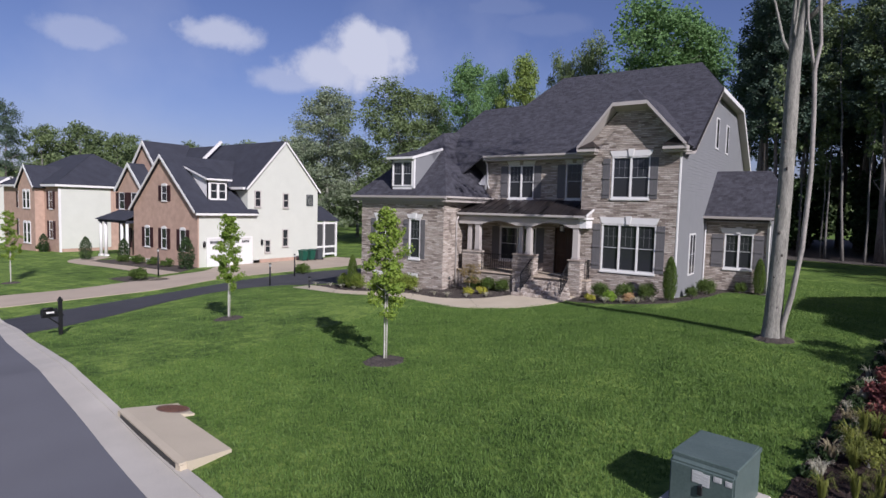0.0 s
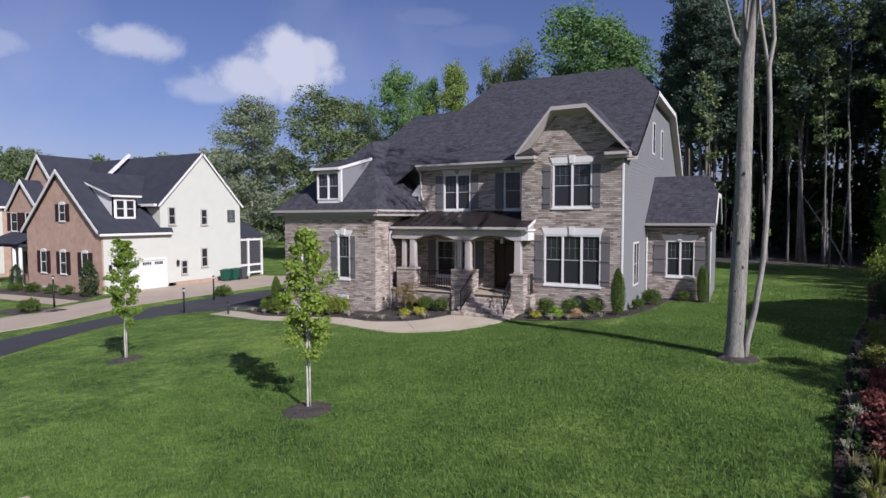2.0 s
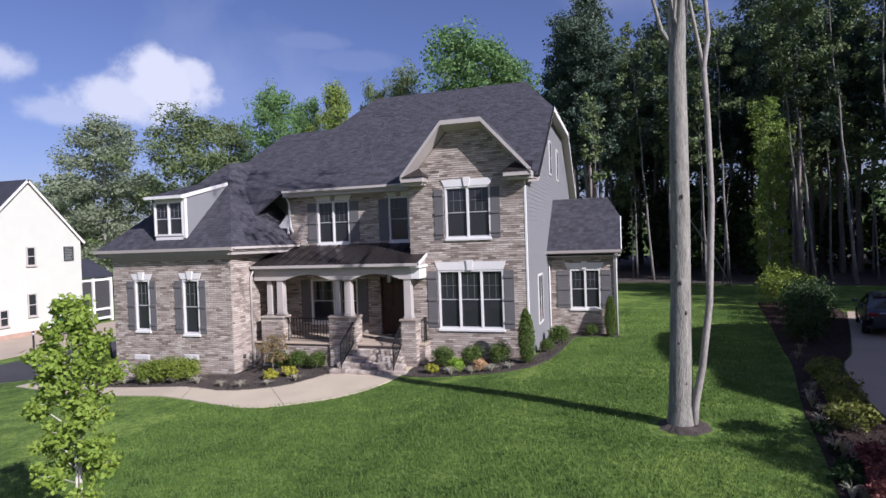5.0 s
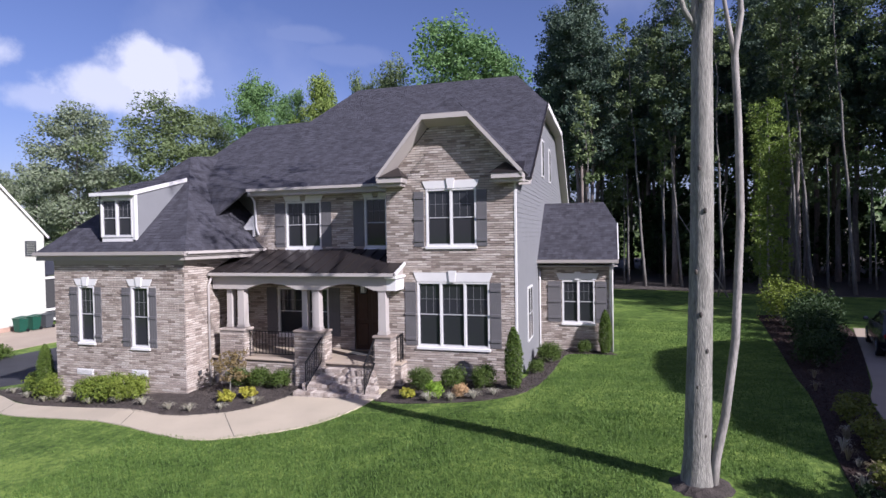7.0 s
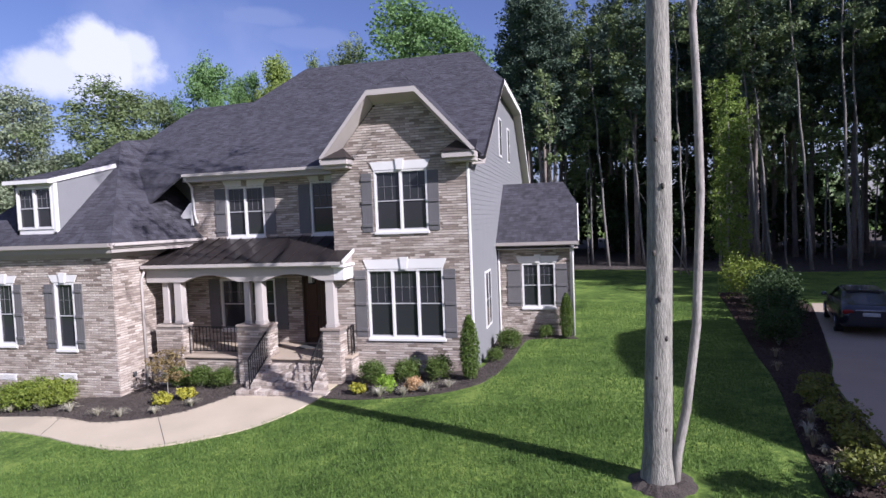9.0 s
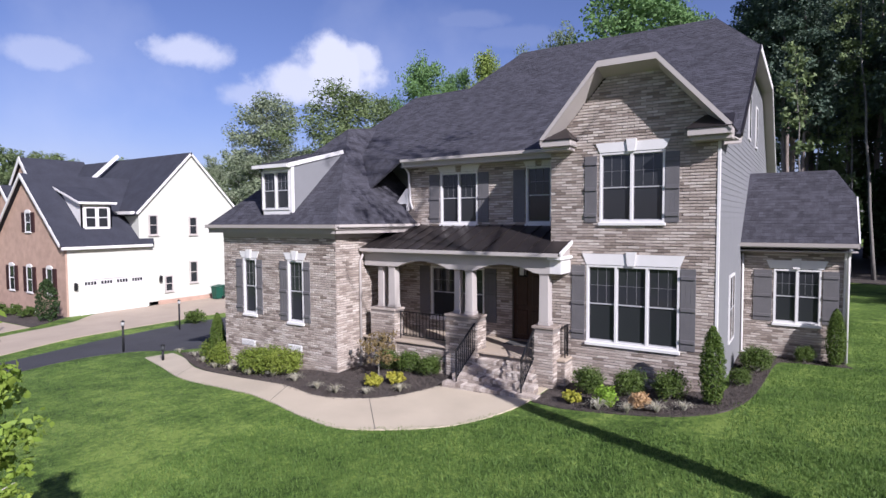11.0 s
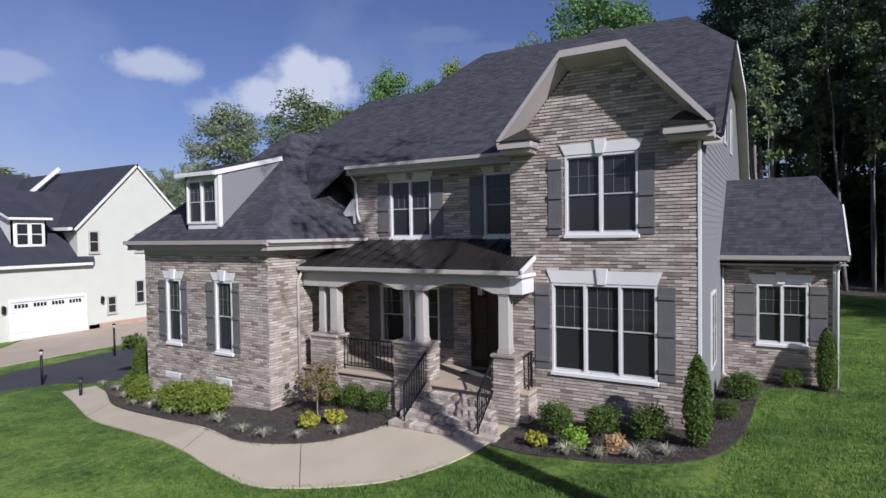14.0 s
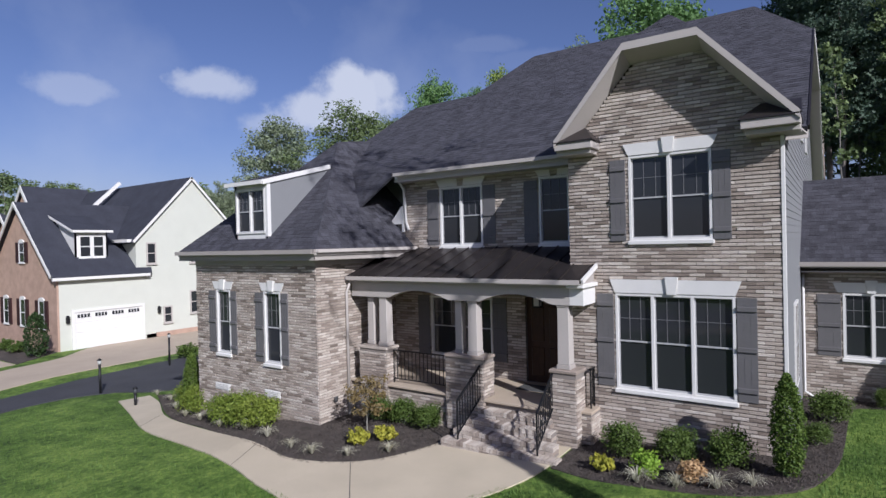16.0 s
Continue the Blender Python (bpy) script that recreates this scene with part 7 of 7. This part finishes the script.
M["cab_green"] = material("transformer_green", (0.075, 0.105, 0.097), 0.5, var=0.12, scale=3, fine=30, bump=0.05, tint=(0.09, 0.12, 0.11))
M["label_white"] = material("label_white", (0.48, 0.48, 0.46), 0.6, var=0.1, bump=0.02)


def transformer():
    root = empty("utility_box")
    tagged(root, "dull green steel utility transformer box on the lawn", "utility box")
    m = pose(4.34, -16.62, lawn_z(4.34, -16.62), 0, 0, -9)
    w, d, h = 0.74, 0.98, 0.66
    bm = bmesh.new()
    box(bm, -w / 2 - 0.12, w / 2 + 0.12, -d / 2 - 0.12, d / 2 + 0.12, -0.2, 0.06, 0.01, m)
    part("pad", bm, M["kerb_concrete"], root)
    bm = bmesh.new()
    prof = [(-d / 2, 0.06), (d / 2, 0.06), (d / 2, h + 0.05), (-d / 2 + 0.1, h), (-d / 2, h - 0.06)]
    slab(bm, [m @ Vector((-w / 2, a, b)) for a, b in prof], m.to_3x3() @ Vector((w, 0, 0)))
    bmesh.ops.bevel(bm, geom=bm.edges[:], offset=0.02, segments=2, affect="EDGES")
    part("cabinet", bm, M["cab_green"], root)
    bm = bmesh.new()
    box(bm, -w / 2 - 0.012, w / 2 + 0.012, -d / 2 + 0.06, d / 2 + 0.012, h - 0.03, h + 0.03, 0.01, m)
    part("lid", bm, M["cab_green"], root)
    for a, b, c, e in ((-0.1, 0.02, 0.42, 0.56), (0.02, 0.1, 0.40, 0.55), (0.14, 0.23, 0.5, 0.56), (0.27, 0.34, 0.49, 0.55)):
        bm = bmesh.new()
        box(bm, a, b, -d / 2 - 0.006, -d / 2 + 0.002, c, e, m=m)
        for k in range(3):
            zz = c + (e - c) * (0.2 + 0.27 * k)
            box(bm, a + 0.015, b - 0.015, -d / 2 - 0.009, -d / 2 - 0.004, zz, zz + 0.012, m=m)
        part("label", bm, M["label_white"], root, "white printed warning label")
    bm = bmesh.new()
    box(bm, -0.03, 0.03, -d / 2 - 0.03, -d / 2, 0.28, 0.4, 0.01, m)
    part("latch", bm, M["black"], root)


transformer()


def storm_inlet():
    root = empty("storm_drain")
    tagged(root, "concrete kerb storm drain slab with an iron lid", "storm drain")
    pts = [(-5.85, -18.82), (-5.72, -17.81), (-4.79, -17.99), (-4.92, -18.22), (-2.49, -18.74), (-2.36, -19.58)]

    za, zb = lawn_z(-5.8, -18.5), lawn_z(-2.4, -19.0)

    def top(x, y):
        return za + (zb - za) * (x + 5.8) / 3.4 + 0.02 + 0.15 * (-17.8 - y - 0.22 * (x + 5.8))

    def edge(x):
        return -18.82 - 0.218 * (x + 5.85)

    bm = bmesh.new()
    slab(bm, [(x, y, top(x, y)) for x, y in pts], (0, 0, -0.2))
    part("slab", bm, M["concrete"], root)
    cx, cy, n = -5.33, -18.13, 28
    for name, r0, r1, hgt, mat in (("lid_frame", 0.36, 0.3, 0.008, M["kerb_iron"]), ("lid", 0.29, 0.29, 0.012, M["rust_iron"])):
        bm = bmesh.new()
        ring = [(cx + r0 * math.cos(a * 2 * math.pi / n), cy + r1 * math.sin(a * 2 * math.pi / n)) for a in range(n)]
        slab(bm, [(x, y, top(x, y) + hgt) for x, y in ring], (0, 0, -0.02))
        if name == "lid":
            for k in range(5):
                yy = cy - 0.17 + k * 0.085
                w = math.sqrt(max(0.0, 0.25 ** 2 - (yy - cy) ** 2))
                slab(bm, [(x, q, top(x, q) + 0.02) for x, q in ((cx - w, yy - 0.015), (cx + w, yy - 0.015), (cx + w, yy + 0.015), (cx - w, yy + 0.015))], (0, 0, -0.012))
        part(name, bm, mat, root, "rusty round iron lid" if name == "lid" else "")
    # opening to the gutter, under the slab's front edge: its dark is a black slab
    bm = bmesh.new()
    slab(bm, [(x, edge(x) - 0.125, z) for x, z in ((-5.7, lawn_z(-5.7, -18.8) + 0.036), (-2.5, lawn_z(-2.5, -19.5) + 0.036), (-2.5, top(-2.5, edge(-2.5)) - 0.028), (-5.7, top(-5.7, edge(-5.7)) - 0.028))], (0, 0.05, 0))
    part("throat_shade", bm, M["black"], root)
    bm = bmesh.new()
    x0, x1 = -5.84, -2.38
    slab(bm, [(x0, edge(x0) + 0.0, top(x0, edge(x0))), (x1, edge(x1) + 0.0, top(x1, edge(x1))), (x1, edge(x1) - 0.13, top(x1, edge(x1))), (x0, edge(x0) - 0.13, top(x0, edge(x0)))], (0, 0, -0.03))
    for x in (x0, x1 - 0.12):
        box(bm, x, x + 0.12, edge(x + 0.06) - 0.125, edge(x + 0.06) - 0.01, lawn_z(x, -18.9) - 0.02, top(x, edge(x)) - 0.03)
    part("hood", bm, M["concrete"], root)


M["kerb_iron"] = material("lid_frame_iron", (0.20, 0.15, 0.12), 0.8, var=0.3, scale=8, fine=40, bump=0.3)
M["rust_iron"] = material("rusty_iron", (0.14, 0.07, 0.045), 0.8, var=0.35, scale=8, fine=40, bump=0.3)
storm_inlet()


def bin_(x, y, mat, label):
    root = empty("wheeled_bin")
    tagged(root, label, "bin", group="wheeled bins")
    z = lawn_z(x, y) + 0.03
    bm = bmesh.new()
    vs = []
    for zz, w in ((0.06, 0.27), (1.0, 0.34)):
        vs.append([bm.verts.new((x + a * w, y + b * w, z + zz)) for a, b in ((-1, -1), (1, -1), (1, 1), (-1, 1))])
    for i in range(4):
        j = (i + 1) % 4
        bm.faces.new((vs[0][i], vs[0][j], vs[1][j], vs[1][i]))
    bm.faces.new(vs[1])
    part("body", bm, mat, root)
    bm = bmesh.new()
    slab(bm, [(x - 0.38, y - 0.38, z + 1.0), (x + 0.38, y - 0.38, z + 1.0), (x + 0.38, y + 0.38, z + 1.1), (x - 0.38, y + 0.38, z + 1.1)], (0, 0, 0.05))
    part("lid", bm, mat, root)
    for s in (-1, 1):
        bm = bmesh.new()
        tube(bm, [(x + s * 0.26, y + 0.3, z + 0.12), (x + s * 0.34, y + 0.3, z + 0.12)], 0.12, 12)
        part("wheel", bm, M["black"], root)


bin_(-38.6, 14.2, M["green_bin"], "green wheeled refuse bin beside the house")
bin_(-38.6, 15.2, M["green_bin"], "green wheeled refuse bin beside the house")
bin_(-38.6, 16.2, M["grey_bin"], "grey wheeled refuse bin beside the house")


def drive_light(x, y, h=1.0):
    root = empty("bollard_light")
    tagged(root, "slim dark post light beside the driveway", "post light", group="post lights")
    z = lawn_z(x, y)
    bm = bmesh.new()
    tube(bm, [(x, y, z - 0.1), (x, y, z + h)], 0.05, 10)
    part("post", bm, M["black"], root)
    bm = bmesh.new()
    tube(bm, [(x, y, z + h), (x, y, z + h + 0.16)], [0.07, 0.07], 10)
    part("lantern", bm, M["label_white"] if h > 1.2 else M["grey_bin"], root)
    bm = bmesh.new()
    tube(bm, [(x, y, z + h + 0.16), (x, y, z + h + 0.24)], [0.1, 0.02], 10)
    part("cap", bm, M["black"], root)


drive_light(-24.6, -0.75, 1.25)
drive_light(-19.75, -1.75, 0.45)
drive_light(-36.3, -1.8, 1.9)
drive_light(-28.2, 4.3, 1.5)

# neighbours' shrubs
many(shrub("neighbour_arborvitae", 1.5, 2.9, L["dark"], 111, shape="column", clumps=60, per=40, size=0.07), "dark upright evergreen beside the brick house", "shrub", "neighbours' evergreens", [(-39.3, 2.2, 0, 0.95), (-52, 3.2, 60, 0.75), (-55.4, 1.2, 120, 0.8), (-70.5, 3.0, 30, 0.75)])
many(shrub("neighbour_shrub", 1.3, 0.9, L["box"], 112, clumps=50, size=0.06), "low green shrub in the neighbour's bed", "shrub", "neighbours' shrubs", [(-35.7, -3.6, 0, 1.0), (-37, -2.9, 60, 0.9), (-42.5, 2.3, 100, 0.9), (-45, 2.4, 140, 0.9), (-47.3, 2.2, 20, 1.0), (-50, 2.2, 70, 0.9), (-71.5, 3.2, 0, 1.1), (-29.3, 6, 20, 1.0)])
nbed = draped("planting_bed_neighbour", [(-54, 3.6), (-46, 3.6), (-40, 3.6)], [(-54, 0.8), (-46, 0.9), (-37.5, 0.6)], 0.03, M["mulch"], n=20, m=4)
tagged(nbed, "dark mulch bed before the brick gable", "planting bed", kind="structure")
nbed2 = draped("planting_bed_island", [(-38.5, -2.4), (-35, -2.0), (-34, -2.2)], [(-38.5, -4.4), (-35.5, -4.4), (-34.1, -2.9)], 0.03, M["mulch"], n=16, m=4)
tagged(nbed2, "small mulch island beside the neighbour's drive", "planting bed", kind="structure")
nwalk = draped("walkway_neighbour", [(-37.5, 0.5), (-46, 0.7), (-53, 1.0), (-57, 4.3)], [(-37.2, -1.2), (-46, -0.9), (-55, -0.6), (-59.5, 4.3)], 0.03, M["concrete_tan"], n=30, m=4)
tagged(nwalk, "tan path to the neighbour's front steps", "walkway", kind="structure")

# parked car
M["car_paint"] = material("navy_car_paint", (0.008, 0.010, 0.020), 0.22, var=0.1, scale=1, fine=10, bump=0.0, spec=0.6, coat=0.6)
M["tail_red"] = material("tail_light_red", (0.22, 0.01, 0.01), 0.25, var=0.1, bump=0.0)
M["chrome"] = material("chrome", (0.6, 0.6, 0.62), 0.15, metal=1.0, var=0.05, bump=0.0)
M["tyre"] = material("tyre", (0.02, 0.02, 0.02), 0.85, var=0.2, bump=0.2)


def car(x, y, rz):
    root = empty("car")
    m = pose(x, y, lawn_z(x, y) + 0.03, 0, 0, rz)
    # local: y ahead, rear at y = -2.4
    secs = [(-2.40, 0.62, 0.42, 0.86, 0.60), (-2.30, 0.80, 0.32, 0.98, 0.74), (-1.75, 0.88, 0.24, 1.02, 0.80), (-0.8, 0.91, 0.2, 0.98, 0.84), (0.6, 0.91, 0.2, 0.96, 0.84), (1.4, 0.9, 0.2, 0.92, 0.82), (2.1, 0.84, 0.26, 0.80, 0.74), (2.4, 0.62, 0.36, 0.66, 0.5)]
    bm = bmesh.new()
    rings = []
    for yy, w, zb, zt, wt in secs:
        zm = zb + (zt - zb) * 0.55
        prof = [(-w * 0.9, zb), (-w, zb + 0.12), (-w, zm), (-wt, zt), (-wt * 0.4, zt + 0.02), (wt * 0.4, zt + 0.02), (wt, zt), (w, zm), (w, zb + 0.12), (w * 0.9, zb)]
        rings.append([bm.verts.new(m @ Vector((a, yy, b))) for a, b in prof])
    for r0, r1 in zip(rings, rings[1:]):
        for k in range(10):
            f = bm.faces.new((r0[k], r1[k], r1[(k + 1) % 10], r0[(k + 1) % 10]))
            f.smooth = True
    bm.faces.new(rings[0])
    bm.faces.new(list(reversed(rings[-1])))
    bmesh.ops.recalc_face_normals(bm, faces=bm.faces[:])
    part("body", bm, M["car_paint"], root)
    bm = bmesh.new()
    rings = []
    for yy, w, z in ((-1.95, 0.70, 0.99), (-0.95, 0.56, 1.33), (-0.2, 0.57, 1.38), (0.35, 0.57, 1.36), (1.25, 0.72, 0.95)):
        rings.append([bm.verts.new(m @ Vector((a, yy, b))) for a, b in ((-w - 0.06 * (z > 1.1), 0.96), (-w, z), (0, z + 0.03), (w, z), (w + 0.06 * (z > 1.1), 0.96))])
    for r0, r1 in zip(rings, rings[1:]):
        for k in range(4):
            bm.faces.new((r0[k], r1[k], r1[k + 1], r0[k + 1]))
    bmesh.ops.recalc_face_normals(bm, faces=bm.faces[:])
    part("glasshouse", bm, M["pane"], root, "dark tinted windows")
    bm = bmesh.new()
    slab(bm, [m @ Vector(p) for p in ((-0.5, -0.98, 1.37), (0.5, -0.98, 1.37), (0.52, 0.38, 1.4), (-0.52, 0.38, 1.4))], (0, 0, 0.035))
    slab(bm, [m @ Vector(p) for p in ((-0.6, -0.9, 1.33), (0.6, -0.9, 1.33), (0.6, 0.33, 1.36), (-0.6, 0.33, 1.36))], (0, 0, 0.045))
    part("roof", bm, M["car_paint"], root)
    for s in (-1, 1):
        for p, q, w, h in (((s * 0.74, -2.0, 1.0), (s * 0.58, -0.9, 1.37), 0.1, 0.07), ((s * 0.74, 1.3, 0.97), (s * 0.59, 0.33, 1.38), 0.07, 0.06)):
            bm = bmesh.new()
            beam(bm, m @ Vector(p), m @ Vector(q), w, h)
            part("pillar", bm, M["car_paint"], root)
    for s in (-1, 1):
        bm = bmesh.new()
        box(bm, s * 0.62 - 0.17, s * 0.62 + 0.17, -2.40, -2.28, 0.76, 0.9, 0.03, m)
        part("tail_light", bm, M["tail_red"], root)
        bm = bmesh.new()
        box(bm, s * 0.98 - 0.1, s * 0.98 + 0.08, 0.75, 0.88, 0.98, 1.1, 0.03, m)
        part("mirror", bm, M["car_paint"], root)
        for yy in (-1.45, 1.4):
            bm = bmesh.new()
            tube(bm, [m @ Vector((s * 0.68, yy, 0.33)), m @ Vector((s * 0.92, yy, 0.33))], 0.33, 20)
            wh = part("wheel", bm, M["tyre"], root)
            bm = bmesh.new()
            tube(bm, [m @ Vector((s * 0.90, yy, 0.33)), m @ Vector((s * 0.935, yy, 0.33))], 0.2, 12)
            part("rim", bm, M["chrome"], wh)
    bm = bmesh.new()
    box(bm, -0.45, 0.45, -2.43, -2.38, 0.88, 0.92, 0.01, m)
    part("boot_trim", bm, M["chrome"], root)
    bm = bmesh.new()
    box(bm, -0.24, 0.24, -2.44, -2.40, 0.70, 0.82, 0.01, m)
    part("plate", bm, M["label_white"], root)
    tagged(root, "dark navy saloon car parked on the concrete driveway", "car")


car(13.0, 8.0, -15)

# porch lantern and far tree belt
bm = bmesh.new()
lan = empty("hanging_lantern", (0, 0, 0))
tagged(lan, "small black hanging lantern under the porch ceiling", "lantern")
tube(bm, [(-5.2, 0.6, 3.46), (-5.2, 0.6, 3.25)], 0.01, 6)
box(bm, -5.3, -5.1, 0.5, 0.7, 3.22, 3.25)
box(bm, -5.3, -5.1, 0.5, 0.7, 2.93, 2.96)
for a in (-5.29, -5.11):
    for b in (0.51, 0.69):
        box(bm, a - 0.01, a + 0.01, b - 0.01, b + 0.01, 2.95, 3.24)
part("cage", bm, M["black"], lan)
bm = bmesh.new()
box(bm, -5.27, -5.13, 0.53, 0.67, 2.97, 3.2)
part("glass", bm, M["label_white"], lan)


def far_belt():
    r = np.random.RandomState(5)
    n = 900
    ang = np.radians(r.uniform(-100, 60, n))
    d = r.uniform(125, 190, n)
    x, y = np.sin(ang) * d, np.cos(ang) * d
    top = 13 + 3.5 * np.sin(ang * 23) + 2.0 * np.sin(ang * 61)
    z = top * r.uniform(0.05, 1.0, n) ** 0.7 - 2
    me = leaf_mesh("far_woods", np.stack([x, y, z], 1), np.full(n, 3.4), 46, 1.0, 9, mat=L["oak"])
    ob = new("far_woods", me)
    tagged(ob, "distant belt of dark green woods", "woods", kind="stuff")


far_belt()


def lawn_blades():
    """Short upright blades over the lawn: closely set on the open stretch, thin further off."""
    r = np.random.RandomState(17)
    edge = walk_out[1:] + [(-3.8, -1.95), (-2.6, -2.2), (-0.25, -1.95), (0.75, -0.3), (1.05, 4.2), (1.4, 5.0), (3.0, 5.0), (3.2, 29.0), (10.0, 27.5), (9.5, 13.0), (8.2, 4.0), (7.35, -1.0), (6.6, -4.7), (6.1, -8.0), (5.7, -10.3), (5.35, -13.2), (5.05, -15.4), (4.65, -19), (4.35, -21.0)]
    edge += [(0.5, -20.2), (-2.0, -19.6), (-5.8, -18.75), (-10.4, -17.8), (-17.4, -16.3), (-20.4, -15.6), (-22.2, -11.5), (-25, -6.4), (-25.6, -2.6), (-21.5, -1.6)]
    poly = np.array(edge)

    def inside(x, y):
        hit = np.zeros(len(x), bool)
        q = np.roll(poly, 1, 0)
        for (ax, ay), (bx, by) in zip(poly, q):
            if ay != by:
                hit ^= ((ay > y) != (by > y)) & (x < (bx - ax) * (y - ay) / (by - ay) + ax)
        return hit

    pts = []
    for n, x0, x1, y0, y1 in ((190000, -9, 6, -20, -3), (90000, -25, 8, -19, 4), (70000, 0.5, 9, -5, 14)):
        x, y = r.uniform(x0, x1, n), r.uniform(y0, y1, n)
        keep = inside(x, y) & ~((x > -5.9) & (x < -2.3) & (y < -17.75 - 0.26 * (x + 5.75)))
        for cx, cy, cr_ in ((-4.42, -12.75, 0.6), (-14.3, -10.78, 0.6), (4.1, -6.6, 0.7), (4.34, -16.62, 0.75)):
            keep &= (x - cx) ** 2 + (y - cy) ** 2 > cr_ ** 2
        pts.append(np.stack([x[keep], y[keep]], 1))
    p = np.concatenate(pts)
    n = len(p)
    z = np.array([lawn_z(a, b) for a, b in p])
    base = np.column_stack([p, z - 0.01])
    a = r.uniform(0, 2 * np.pi, n)
    side_ = np.column_stack([np.cos(a), np.sin(a), np.zeros(n)]) * r.uniform(0.006, 0.012, n)[:, None]
    tip = base + np.column_stack([r.normal(0, 0.022, n), r.normal(0, 0.022, n), r.uniform(0.04, 0.085, n)])
    v = np.stack([base - side_, base + side_, tip], 1).reshape(-1, 3)
    me = bpy.data.meshes.new("grass_blades")
    me.vertices.add(3 * n)
    me.vertices.foreach_set("co", v.ravel())
    me.loops.add(3 * n)
    me.loops.foreach_set("vertex_index", np.arange(3 * n))
    me.polygons.add(n)
    me.polygons.foreach_set("loop_start", np.arange(0, 3 * n, 3))
    me.update(calc_edges=True)
    me.materials.append(leaf_mat("lawn_blades", (0.06, 0.122, 0.02), (0.19, 0.285, 0.07)))
    tagged(new("grass_blades", me), "short green blades of mown lawn grass", "grass", kind="stuff")


lawn_blades()


def mulch_chips(bed, count, seed, mat, size):
    """Loose chips and fallen leaves lying over a planting bed."""
    r = np.random.RandomState(seed)
    me = bed.data
    quads = [p for p in me.polygons if p.normal.z > 0.7 and len(p.vertices) == 4]
    area = np.array([p.area for p in quads])
    pick = r.choice(len(quads), count, p=area / area.sum())
    cent = []
    for k in pick:
        a, b, c, d = [me.vertices[i].co for i in quads[k].vertices]
        u, v = r.rand(2)
        cent.append(a.lerp(b, u).lerp(d.lerp(c, u), v) + Vector((0, 0, 0.012)))
    ob = new("mulch_chips", leaf_mesh("mulch_chips", cent, np.full(count, 0.03), 3, size, seed, flat=0.6, mat=mat))
    tagged(ob, "loose dark mulch chips and fallen leaves on the bed", "mulch", kind="stuff")


L["chips"] = leaf_mat("mulch_chip", (0.035, 0.028, 0.023), (0.115, 0.095, 0.08), trans=0.0)
L["litter"] = leaf_mat("leaf_litter", (0.028, 0.016, 0.014), (0.10, 0.062, 0.048), trans=0.0)
mulch_chips(bed_l, 9000, 201, L["chips"], 0.013)
mulch_chips(bed_r, 5000, 202, L["chips"], 0.013)
mulch_chips(bed_side, 9000, 203, L["litter"], 0.022)
